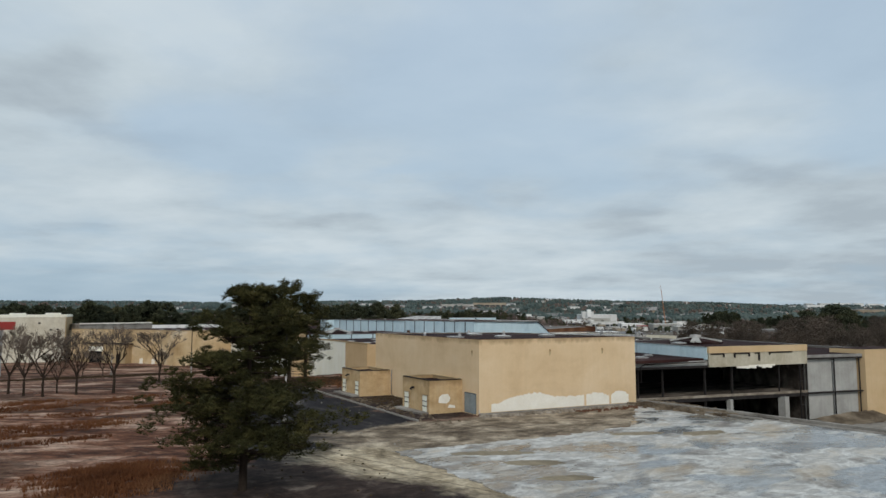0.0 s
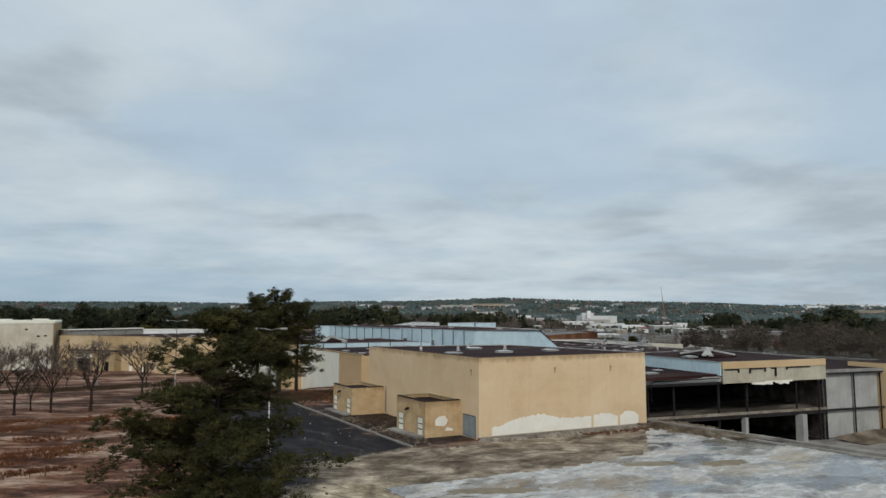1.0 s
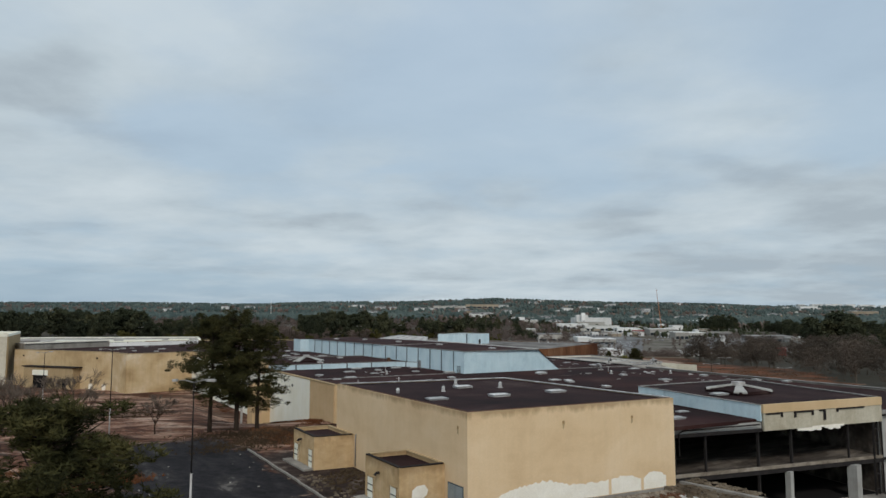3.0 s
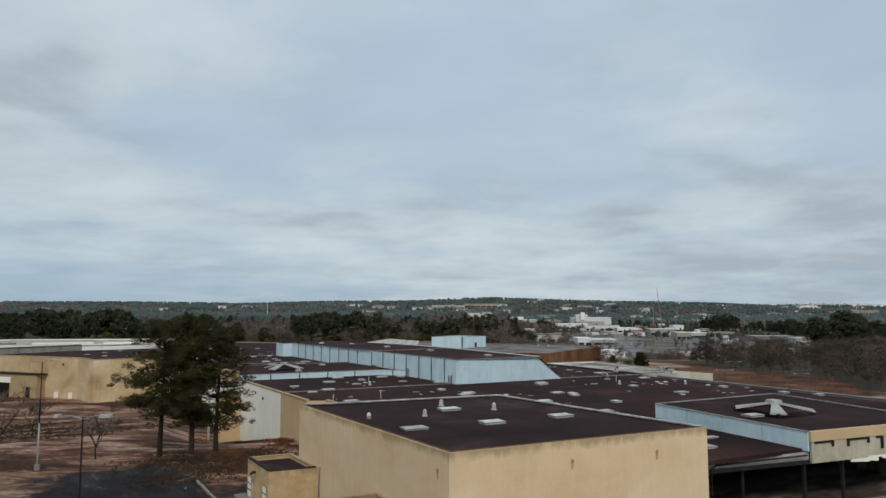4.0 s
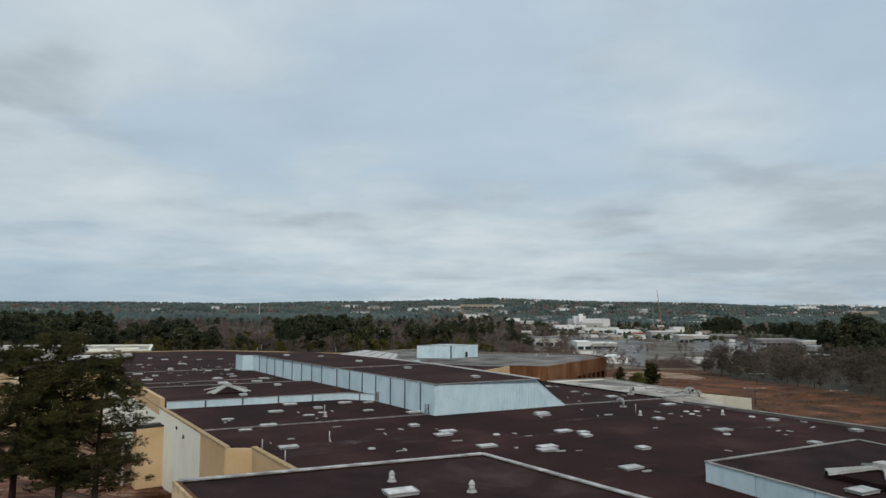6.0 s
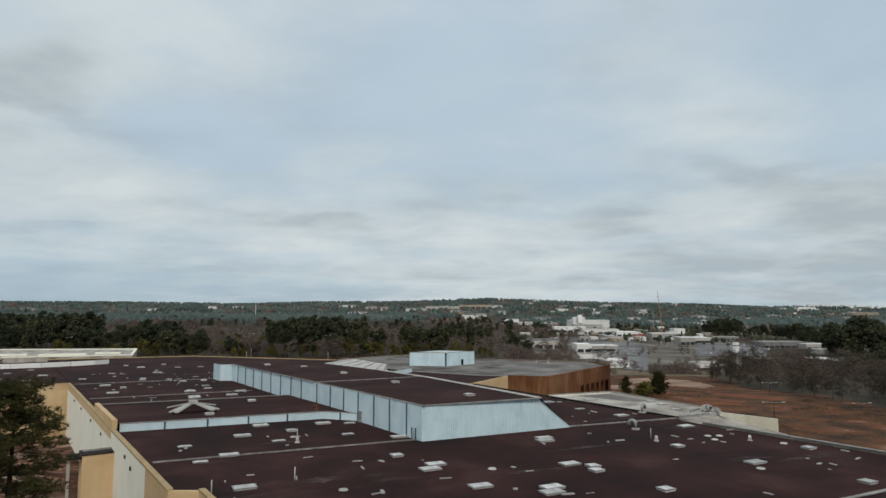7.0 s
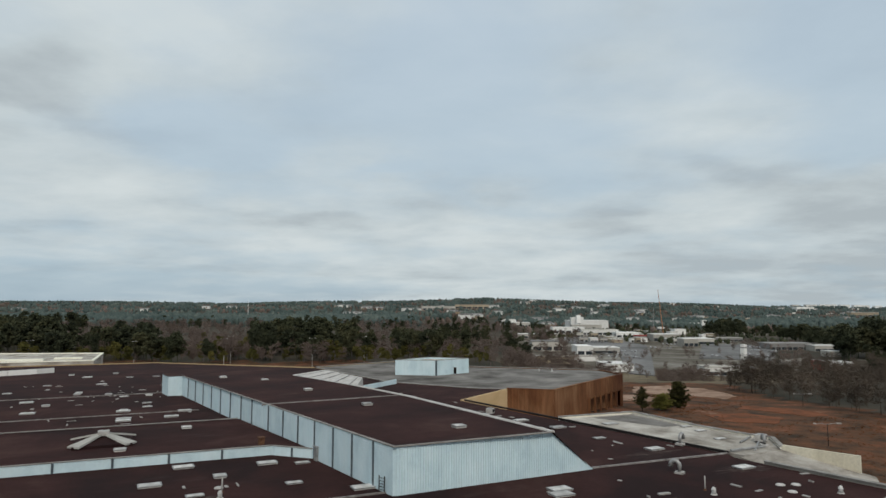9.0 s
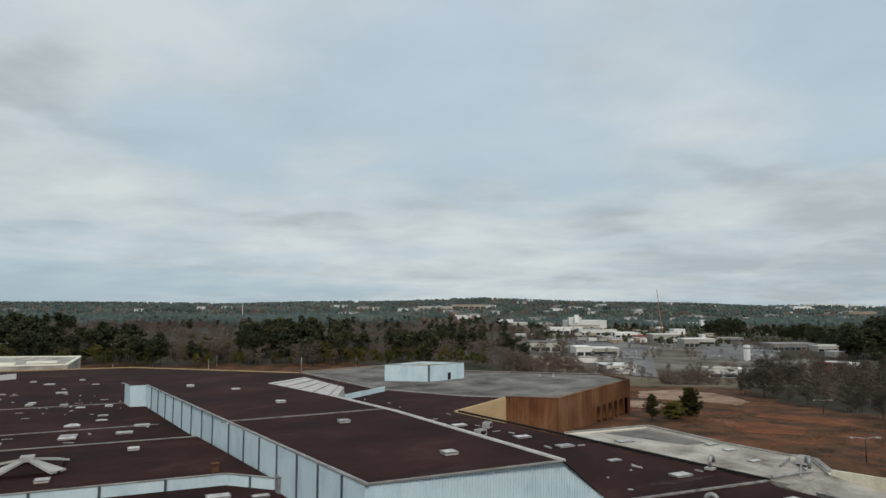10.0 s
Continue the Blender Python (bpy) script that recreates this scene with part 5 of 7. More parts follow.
part("roof", Shape().prism([(79.5, -13.1), (92.2, -15.7), (92.2, -10), (79.5, -7.2)], 7.1, 7.16), ROOF_DARK, annex, "dark felt roof")


# ---- the two door houses beside the store ----
def door_house(corners, h, doors, patches, label):
    (x0, y0), (x1, y1), (x2, y2), (x3, y3) = corners
    e = thing("door_house", label, "annex", (x0 + 2.5, y0 + 3, 0), "door houses beside the store")
    inn = inset(corners, 0.3)
    for i in range(4):
        a, b, c, d = corners[i], corners[(i + 1) % 4], inn[(i + 1) % 4], inn[i]
        part("wall", Shape().prism([a, b, c, d], -0.2, h), TAN_HOUSE, e)
    part("roof", Shape().prism(inn, h - 0.55, h - 0.4), ROOF_DARK, e, "sunken dark felt roof")
    for i in range(4):
        part("coping", Shape().bar(lerp(corners[i], inn[i], 0.5), lerp(corners[(i + 1) % 4], inn[(i + 1) % 4], 0.5), 0.4, h, h + 0.1), DARKSTEEL if i in (0, 3) else TAN_DULL, e, "dark metal coping" if i in (0, 3) else "tan coping")
    xl = x0
    for y, w in doors:
        d = part("door", Shape().box(xl - 0.05, y - w / 2, 0.2, xl + 0.1, y + w / 2, 2.45), WHITEWALL, e, "white-painted steel door")
        part("kick_bar", Shape().box(xl - 0.09, y - w / 2, 0.9, xl - 0.05, y + w / 2, 1.02), DARKSTEEL, d)
        part("kick_bar", Shape().box(xl - 0.09, y - w / 2, 1.62, xl - 0.05, y + w / 2, 1.7), DARKSTEEL, d)
        part("door_frame", Shape().box(xl - 0.1, y - w / 2 - 0.1, 0.2, xl, y - w / 2, 2.55).box(xl - 0.1, y + w / 2, 0.2, xl, y + w / 2 + 0.1, 2.55).box(xl - 0.1, y - w / 2 - 0.1, 2.45, xl, y + w / 2 + 0.1, 2.55), TAN_DULL, d)
    part("step", Shape().box(xl - 1.3, y0 + 0.2, -0.1, xl, y0 + 8, 0.18), CONC, e, "concrete door step")
    lamp = part("wall_lamp", Shape().box(xl - 0.4, y0 + 4.3, 3.15, xl, y0 + 4.55, 3.4), DARKSTEEL, e, "dark bracket lamp")
    part("lamp_head", Shape().tube([(xl - 0.4, y0 + 4.4, 3.3), (xl - 0.55, y0 + 4.4, 3.05)], [0.1, 0.2], 8), DARKSTEEL, lamp)
    for ring in patches:
        n = len(ring)
        sh = Shape().add([(x0 + u * (x1 - x0), y0 + u * (y1 - y0) - 0.008, z) for u, z in ring] + [(x0 + u * (x1 - x0), y0 + u * (y1 - y0) + 0.05, z) for u, z in ring], [tuple(range(n)), *[(i, n + i, n + (i + 1) % n, (i + 1) % n) for i in range(n)]])
        part("bare_patch", sh, CREAM, e, "pale bare patch where paint flaked off")
    return e


door_house([(-5.1, 4.9), (-0.02, 4.15), (-0.02, 12.0), (-5.0, 12.8)], 4.6, [(6.1, 1.3), (11.3, 1.3)], [[(0.27, 1.45), (0.52, 1.3), (0.6, 1.6), (0.63, 2.1), (0.55, 2.65), (0.38, 2.6), (0.28, 2.2)], [(0.55, 0.7), (0.78, 0.62), (0.76, 0.95), (0.6, 1.15)]], "small flat-roofed tan door house with flaked paint")
door_house([(-5.2, 27.2), (-0.02, 26.2), (-0.02, 34.2), (-5.0, 35.0)], 4.2, [(28.3, 1.3), (33.4, 1.3)], [], "small flat-roofed tan door house with two white doors")

# ---- porch pier on the white side wall ----
porch = thing("porch", "tan porch pier with a thin dark roof slab", "porch", (8, 95, -4.6))
part("pier", Shape().box(7.6, 93.6, -5.5, 11.7, 97.2, 4.3), TAN, porch)
part("canopy", Shape().box(7.5, 93.5, 4.3, 11.7, 97.3, 4.45), DARKSTEEL, porch, "dark thin canopy slab")
part("canopy_edge", Shape().box(7.9, 96.0, 4.45, 11.4, 96.4, 4.6), COPING, porch, "pale edge strip")
part("post", Shape().box(6.0, 96.8, -5.5, 6.4, 97.2, 3.8), PANEL, porch, "pale slim post")
part("beam", Shape().box(5.9, 94.0, 3.8, 7.6, 97.2, 4.1), DARKSTEEL, porch, "dark open canopy frame")


# ---- the tan anchor store with its chamfered corner ----
A0, A1, A2, A3 = (12.2, 169.8), (-7.4, 170.8), (-10.2, 182.2), (-36.0, 217.0)
anchor = thing("anchor_store", "tan department store with a stepped corner and a dark roof", "store", (-5, 195, -5))
for a, b in ((A0, A1), (A1, A2), (A2, A3)):
    part("wall", Shape().bar(a, b, 0.5, -6.8, 6.75), TAN_WORN, anchor)
    part("coping", Shape().bar(a, b, 0.62, 6.75, 7.0), TAN_DULL, anchor, "tan coping")
part("roof", Shape().prism([(12.4, 170.0), (-7.2, 171.0), (-10.0, 182.3), (-35.8, 217.2), (-34.0, 222.0), (-5.6, 230.0), (12.5, 231.0)], 5.9, 6.3), ROOF, anchor, "maroon-black felt roof")


def on_front(s, out, z=0):
    """A place along the store's slanting front, out metres before it."""
    x, y = lerp(A2, A3, s)
    return (x - 0.803 * out, y - 0.596 * out)


part("entrance", Shape().prism([on_front(0.30, 0.2), on_front(0.30, 3.2), on_front(0.80, 3.2), on_front(0.80, 0.2)], -6.0, 1.6), TAN_DULL, anchor, "low brown entrance block")
part("entrance_roof", Shape().prism([on_front(0.28, 0.2), on_front(0.28, 3.5), on_front(0.82, 3.5), on_front(0.82, 0.2)], 1.6, 1.9), DARKSTEEL, anchor, "dark flat porch roof")
# Solid near-black slabs paint in the shade of the doorways.
part("doorway", Shape().prism([on_front(0.56, 3.0), on_front(0.56, 3.25), on_front(0.70, 3.25), on_front(0.70, 3.0)], -5.2, -1.0), SHADOWROOM, anchor, "near-black slab for the shade in an open doorway")
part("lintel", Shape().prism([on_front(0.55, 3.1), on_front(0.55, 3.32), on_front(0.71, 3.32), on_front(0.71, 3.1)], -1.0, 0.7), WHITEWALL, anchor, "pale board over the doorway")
part("doorway", Shape().prism([on_front(0.36, 3.0), on_front(0.36, 3.25), on_front(0.40, 3.25), on_front(0.40, 3.0)], -5.2, -2.0), SHADOWROOM, anchor, "narrow near-black slab for a doorway")
for s_, z in ((0.14, 4.6), (0.9, 4.7)):
    x, y = on_front(s_, 0.3)
    part("scupper", Shape().box(x - 0.25, y - 0.25, z, x + 0.25, y + 0.25, z + 0.5), DARKSTEEL, anchor)
for s_ in (0.05, 0.18):
    x, y = on_front(s_, 0.3)
    part("bare_patch", Shape().box(x - 0.9, y - 0.1, -5.4, x + 0.5, y + 0.3, -3.4), CREAM, anchor, "pale bare patch at the wall foot")
lay([(-6, 205), (4, 188), (0, 212), (8, 200), (-2, 194), (6, 220)], 6.3, [0, 1, 2], 26)
upper = thing("upper_storey", "grey-tan set-back upper storey behind the store roof", "storey", (-20, 226, 6.3))
part("wall", Shape().prism([(-33.4, 221.6), (-5.6, 230.0), (-8.0, 240.0), (-36.0, 232.0)], 6.0, 8.5), CONC, upper)
part("coping", Shape().bar((-33.4, 221.5), (-5.6, 229.9), 0.7, 8.5, 8.95), CREAM, upper, "pale roof edge")
part("roof", Shape().prism([(-33.2, 222.0), (-5.9, 230.2), (-8.2, 239.8), (-35.8, 231.8)], 8.5, 8.56), PALEROOF, upper, "pale felt roof")
tower = thing("white_store", "tall chalky white store block with pale roof caps", "store", (-60, 225, -5))
TW = [(-38.6, 214.6), (-104.0, 224.0), (-104.0, 262.0), (-34.6, 246.0)]
for i in range(4):
    part("wall", Shape().bar(TW[i], TW[(i + 1) % 4], 0.6, -6.8, 11.4), (CHALKY, CHALKY, CHALKY, TAN_DULL)[i], tower)
    part("coping", Shape().bar(TW[i], TW[(i + 1) % 4], 0.8, 11.4, 12.2), WHITEWALL, tower, "white roof band")
part("roof", Shape().prism(TW, 10.6, 11.0), PALEROOF, tower, "pale felt roof")
for x in (-42.5, -54.0):
    part("roof_cap", Shape().box(x - 2.6, 219, 10.9, x + 2.6, 224, 13.0), WHITEWALL, tower, "white roof cap")
for x, z in ((-47.0, 9.0), (-41.0, 6.6), (-43.2, 6.5)):
    y = 214.6 - (x + 38.6) * 9.4 / 65.4
    part("scupper", Shape().box(x - 0.4, y - 0.45, z, x + 0.4, y, z + 0.5), DARKSTEEL, tower)
sign = thing("sign_board", "faded red sign box on a post", "sign", (-58, 162, float(ground_z(-58, 162))))
part("post", Shape().box(-58.4, 161.6, -6, -57.6, 162.4, 8.4), GALV, sign)
part("panel", Shape().box(-61, 161.4, 8.4, -54.6, 162.6, 10.8), FARRED, sign, "faded red panel")
north = thing("north_store", "far pale department store with a bright roof", "store", (0, 330, -4.5))
NS = [(-130, 352), (4, 319), (47, 308), (56, 352), (-20, 392), (-130, 410)]
for i in range(6):
    part("wall", Shape().bar(NS[i], NS[(i + 1) % 6], 0.6, -9, 3.8), PALEROOF, north)
    part("coping", Shape().bar(NS[i], NS[(i + 1) % 6], 1.0, 3.8, 4.3), WHITEWALL, north, "white roof edge")
part("roof", Shape().prism(NS, 3.0, 3.7), PALEROOF, north, "bright pale roof sheet")
for x, y, w in ((-4, 338, 13), (22, 326, 9), (-40, 350, 16), (40, 326, 5)):
    part("roof_strip", Shape().bar((x - w, y + 0.25 * w), (x + w, y - 0.25 * w), 2.6, 3.6, 4.4), (GRAVELROOF, WHITEWALL)[int(w) % 2], north, "raised roof strip")
FAS = [(-5.4, 230.6), (1.0, 229.6), (9.0, 229.2), (17.0, 229.8), (24.0, 231.4), (28.4, 233.2)]
fascia = thing("curved_fascia", "low white curved fascia on the roof", "fascia", (11, 231, ZR))
for a, b in zip(FAS, FAS[1:]):
    part("fascia_panel", Shape().bar(lerp(a, b, 0.006), lerp(a, b, 0.994), 0.5, ZR - 0.3, 7.7), FARWHITE, fascia)
part("roof", Shape().prism(FAS + [(27.0, 240.0), (-7.0, 240.0)], 6.9, 7.3), ROOF_DARK, fascia, "dark felt roof behind the fascia")

# ---- the pale side roof and the rust-brown store ----
side_roof = thing("side_roof", "pale dusty side roof with a low kerb", "roof", (101, 68, 0), kind="structure")
SR = [(94.35, 57.6), (102.3, 57.2), (107.6, 61.6), (107.2, 64.5), (107.4, 75.2), (109.4, 88.8), (94.35, 92.0)]
part("roof", Shape().prism(SR, 5.9, 6.42), PALEROOF, side_roof, "pale dusty roof felt")
part("low_roof", Shape().prism([(93.2, 40), (104.6, 46.6), (102.5, 57.3), (93.2, 57.7)], 2.5, [4.0, 4.6, 6.38, 6.38]), PALEROOF, side_roof, "sunken lower roof")
part("drop_wall", Shape().bar(SR[0], SR[1], 0.3, -4.5, 6.35), CREAM, side_roof, "pale wall of the roof drop")
part("end_wall", Shape().bar((103.9, 48.0), (102.4, 57.2), 0.4, -4.5, 7.0), CHALKY, side_roof, "cream mossy end wall")
for a, b, z in ((SR[1], SR[2], 6.75), (SR[2], SR[3], 6.75), (SR[3], SR[4], 6.7), (SR[4], SR[5], 6.8), (SR[5], SR[6], 6.75)):
    part("kerb_wall", Shape().bar(a, b, 0.45, -4.5, z), CREAM, side_roof, "pale stained kerb wall")
    part("coping", Shape().bar(a, b, 0.7, z, z + 0.1), COPING, side_roof)
part("roof_edge", Shape().bar((94.3, 60), (94.3, 119.5), 0.35, ZR, ZR + 0.3), DARKSTEEL, side_roof, "dark roof edge upstand")
part("dark_patch", Shape().prism([(103, 77), (106.5, 76), (108, 88), (100, 89.5)], 6.35, 6.43), GRAVELROOF, side_roof, "dark worn felt patch")
lay([(97.6, 83.4), (106.0, 75.0), (104.8, 71.5), (101.5, 66.0)], 6.42, [0, 2], 21)
for p in (((98, 58.5, 6.56), (104, 61.5, 6.6)), ((101, 62.5, 6.6), (106, 64, 6.6)), ((94.6, 59.9, 6.7), (101, 58.8, 6.7))):
    solo("conduit", Shape().tube([p[0], p[1]], [0.14, 0.14], 6), GALV, "galvanised pipe run lying on the pale roof", "pipe", "pipe runs")

RB = [(113.8, 129.5), (120.9, 121.1), (162.8, 137.2), (167.0, 150.0), (141, 181), (131, 212), (99, 206), (98.2, 158), (107.8, 136.2)]
RT = 6.55
rust = thing("brown_store", "rust-brown brick department store with a gravel roof", "store", (130, 160, -5))
for i, (a, b) in enumerate(zip(RB, RB[1:] + RB[:1])):
    if i == 1:
        part("wall", Shape().bar(a, lerp(a, b, 0.44), 0.6, -7.5, RT), BRICKRED, rust)
        part("wall", Shape().bar(lerp(a, b, 0.44), b, 0.6, RT - 4.4, RT), BRICKRED, rust)
        part("wall", Shape().bar((lerp(a, b, 0.42)[0] - 0.9, lerp(a, b, 0.42)[1] + 1.8), (b[0] - 0.9, b[1] + 1.8), 0.5, -7.5, RT - 1), BRICKRED, rust, "stained recessed arcade wall")
    else:
        part("wall", Shape().bar(a, b, 0.6, -7.5 if i < 6 else 5.5, RT - (0.0 if i < 6 else 0.2)), BRICKRED if i in (0, 2, 3) else TAN_DULL, rust)
    part("coping", Shape().bar(a, b, 0.8, RT - (0.0 if i < 6 else 0.2), RT + (0.12 if i < 6 else -0.1)), BRICKRED if i in (0, 1, 2) else COPING, rust)
for k in range(7):
    s = 0.44 + 0.086 * k
    a = lerp(RB[1], RB[2], s)
    part("pilaster", Shape().bar((a[0] + 0.15, a[1] - 0.35), (a[0] + 0.85, a[1] - 0.02), 0.4, -7.5, RT - 4.0), BRICKRED, rust)
part("roof", Shape().prism(RB, RT - 0.7, RT - 0.2), GRAVELROOF, rust, "grey-brown gravel roof")
part("court_wall", Shape().bar((93.8, 120.1), (113.6, 129.4), 0.5, -6, ZR + 0.15), TAN, rust, "tan wall of the back court")
hv = thing("plant_room", "pale blue metal plant room on the gravel roof", "plant room", (118, 169, RT - 0.2))
HV = [(117.0, 164.5), (129.5, 166.0), (122.0, 176.0), (108.5, 172.6)]
for i in range(4):
    part("wall", Shape().bar(HV[i], HV[(i + 1) % 4], 0.2, RT - 0.2, RT + 4.0), BLUE, hv)
    part("coping", Shape().bar(HV[i], HV[(i + 1) % 4], 0.32, RT + 4.0, RT + 4.1), COPING, hv)
part("roof", Shape().prism(HV, RT + 3.2, RT + 3.5), PALEROOF, hv)
part("corner_trim", Shape().box(116.8, 164.2, RT - 0.2, 117.2, 164.6, RT + 4.0), BLUE_DARK, hv)
part("door", Shape().prism([(123.6, 165.1), (124.6, 165.22), (124.6, 165.5), (123.6, 165.4)], RT - 0.1, RT + 1.7), DARKSTEEL, hv, "dark open hatch")
for x, y in ((150.0, 158.0), (152.5, 155.0)):
    place_thing(VENTS[0], x, y, RT - 0.2)
for k in range(4):
    a, b = lerp((81.0, 144.5), (98.0, 154.0), k / 4), lerp((81.0, 144.5), (98.0, 154.0), (k + 0.98) / 4)
    solo("low_fascia", Shape().bar(a, b, 0.25, ZR - 0.1, ZR + 1.1), BLUE, "pale blue low fascia panel on the roof", "fascia", "low fascia panels")


# ---- lamp posts ----
def lamp_post(h, arm):
    e = thing("lamp_post", "tall grey parking-lot lamp post with two heads", "lamp post", group="parking-lot lamp posts")
    part("pole", Shape().tube([(0, 0, h * 0.42), (0, 0, h)], [0.09, 0.055], 8), DARKSTEEL, e, "dark upper pole", True)
    part("pole", Shape().tube([(0, 0, -0.3), (0, 0, h * 0.43)], [0.12, 0.1], 8), CURB_WHITE, e, "pale lower pole", True)
    part("footing", Shape().tube([(0, 0, -0.3), (0, 0, 0.7)], [0.35, 0.35], 10), CONC, e, "concrete footing")
    for s in (-1, 1):
        a = part("arm", Shape().tube([(0, 0, h - 0.1), (s * arm * 0.6, 0, h + 0.12), (s * arm, 0, h + 0.1)], [0.05, 0.045, 0.04], 6), GALV, e)
        part("lamp_head", Shape().prism([(s * arm - 0.2, -0.22), (s * arm + 0.55 * s, -0.22), (s * arm + 0.55 * s, 0.22), (s * arm - 0.2, 0.22)], h, h + 0.2), CURB_WHITE, a, "pale lamp head")
    return e


TALL, SHORT = lamp_post(14.4, 1.4), lamp_post(8.0, 2.0)
for x, y, a in ((-25.0, 8.0, -0.6), (-25.1, 62.3, 0.2), (-31.0, 136, 0.5)):
    place_thing(TALL, x, y, float(ground_z(x, y)), a)
for x, y, a in ((67.4, 340.0, 0.9), (109.6, 345.0, 0.2), (121.0, 372.0, 0.4), (148.9, 326.6, 0.1), (179.5, 328.5, 0.5), (28.0, 372.0, 0.7)):
    place_thing(TALL, x, y, float(ground_z(x, y)) - 0.05, a)
for x, y, a in ((207.0, 109.0, -0.6), (182.0, 70.0, -0.5), (143.7, 71.4, -0.6)):
    place_thing(SHORT, x, y, -7.2 if x > 170 else -4.2, a)


# ---- trees ----
def needle_clumps(centres, rng, length, width, per):
    """Tufts of thin triangles round each centre."""
    n = len(centres)
    c = np.repeat(centres, per, 0)
    d = rng.normal(size=(n * per, 3))
    d[:, 2] = np.abs(d[:, 2]) * 0.7 + 0.05
    d /= np.linalg.norm(d, axis=1)[:, None]
    w = np.cross(d, rng.normal(size=d.shape))
    w /= np.linalg.norm(w, axis=1)[:, None]
    L = length * rng.uniform(0.6, 1.25, (n * per, 1))
    W = width * rng.uniform(0.6, 1.3, (n * per, 1))
    v = np.stack([c - w * W, c + w * W, c + d * L], 1).reshape(-1, 3)
    return v, np.arange(len(v)).reshape(-1, 3)


def pine(x, y, h, low, widths, seed, pads, label, lean=0.0, gap=0.0, leaf=None):
    """A pine with a tapered trunk, limbs in loose whorls, and needle tufts gathered into rounded ragged pads along them."""
    rng = np.random.default_rng(seed)
    z0 = float(ground_z(x, y))
    e = thing("pine_tree", label, "tree", (x, y, z0))
    bend = [(x + lean * (s ** 1.5) * h + 0.12 * math.sin(5 * s + seed), y + 0.1 * math.cos(4 * s + seed), z0 - 0.2 + s * h) for s in np.linspace(0, 1, 9)]
    trunk = Shape().tube(bend, [h * 0.021 * (1 - 0.93 * s) + 0.02 for s in np.linspace(0, 1, 9)], 9)
    centres = []
    k = h / 17
    z = low

    def pad(c, wide, flat, n):
        u = rng.normal(size=(n, 3))
        u /= np.linalg.norm(u, axis=1)[:, None]
        u *= rng.uniform(0.25, 1.0, (n, 1)) ** 0.5
        u[:, 2] = u[:, 2] * 0.8 + 0.15
        centres.append(np.asarray(c) + u * (wide, wide * rng.uniform(0.8, 1.2), flat))

    while z < h - 0.5:
        s = z / h
        reach = np.interp(s, [p[0] for p in widths], [p[1] for p in widths])
        for _ in range(rng.integers(4, 8) + (3 if reach > 7.5 else 0)):
            if rng.uniform() < gap:
                continue
            a = rng.uniform(0, 2 * math.pi)
            L = reach * rng.uniform(0.58, 1.0)
            rise = rng.uniform(-0.08, 0.26) + 0.5 * max(0, s - 0.6)
            i = min(int(s * 8), 7)
            bx, by, bz = lerp(bend[i], bend[i + 1], s * 8 - i)
            ca, sa = math.cos(a), math.sin(a)
            tip = (bx + ca * L, by + sa * L, bz + rise * L)
            knee = (bx + ca * L * 0.5, by + sa * L * 0.5, bz + rise * L * 0.3)
            trunk.tube([(bx, by, bz), knee, tip], [0.012 * h * (1 - s) * 0.4 + 0.03, 0.045, 0.015], 4)
            for q in np.linspace(0.38, 1.0, max(3, int(1 + L / (1.0 * k)))):
                off = rng.normal(size=2) * 0.15 * L * (0.4 + q)
                c = (bx + ca * L * q + off[0], by + sa * L * q + off[1], bz + rise * L * q * q + rng.uniform(-0.35, 0.75) * k)
                wide = rng.uniform(0.5, 1.05) * k * (0.8 + 0.4 * (1 - s))
                pad(c, wide, wide * rng.uniform(0.55, 0.85), int(pads * (0.5 + 0.6 * wide / k)))
        z += rng.uniform(0.5, 1.0) * (1.05 - 0.35 * s) * k
    for _ in range(7):
        c = np.array(bend[-1]) + rng.normal(size=3) * (0.9 * k, 0.9 * k, 0.45 * k) - (0, 0, 0.3 * k)
        pad(c, 0.9 * k, 0.7 * k, pads)
    part("trunk", trunk, BARK, e, "dark scaly trunk and limbs")
    v, f = needle_clumps(np.concatenate(centres), rng, 0.40 * k ** 0.3, 0.038, 6)
    part("crown", cloud_mesh("crown", v, f, leaf or NEEDLE), leaf or NEEDLE, e, "dense needle tufts")
    return e


pine(-38.4, -20.2, 16.4, 2.4, [(0.12, 3.2), (0.18, 6.0), (0.24, 5.0), (0.29, 9.0), (0.37, 8.6), (0.42, 6.4), (0.48, 7.8), (0.54, 5.0), (0.59, 6.4), (0.68, 5.8), (0.74, 4.4), (0.80, 4.2), (0.89, 3.2), (1.0, 0.8)], 5, 33, "broad dark green pine on the dirt verge", 0.012, 0.12)
pine(-9.5, 62.4, 19.0, 6.2, [(0.3, 4.6), (0.38, 7.8), (0.48, 6.0), (0.56, 7.6), (0.66, 4.4), (0.75, 5.4), (0.9, 3.2), (1.0, 1.4)], 11, 33, "tall pine standing in a clump by the white wall", 0.004, 0.17)
pine(-5.2, 61.5, 20.2, 4.6, [(0.2, 2.2), (0.35, 4.2), (0.48, 3.2), (0.60, 4.6), (0.72, 4.2), (0.84, 4.6), (0.93, 3.4), (1.0, 1.8)], 17, 33, "tall slim pine in a clump by the white wall", -0.004, 0.16)
pine(-1.7, 61.2, 18.0, 3.2, [(0.17, 3.4), (0.26, 5.6), (0.34, 4.2), (0.46, 5.6), (0.56, 3.8), (0.68, 4.6), (0.86, 3.4), (1.0, 1.4)], 23, 31, "tall pine with ragged lower limbs by the white wall", 0.006, 0.26)
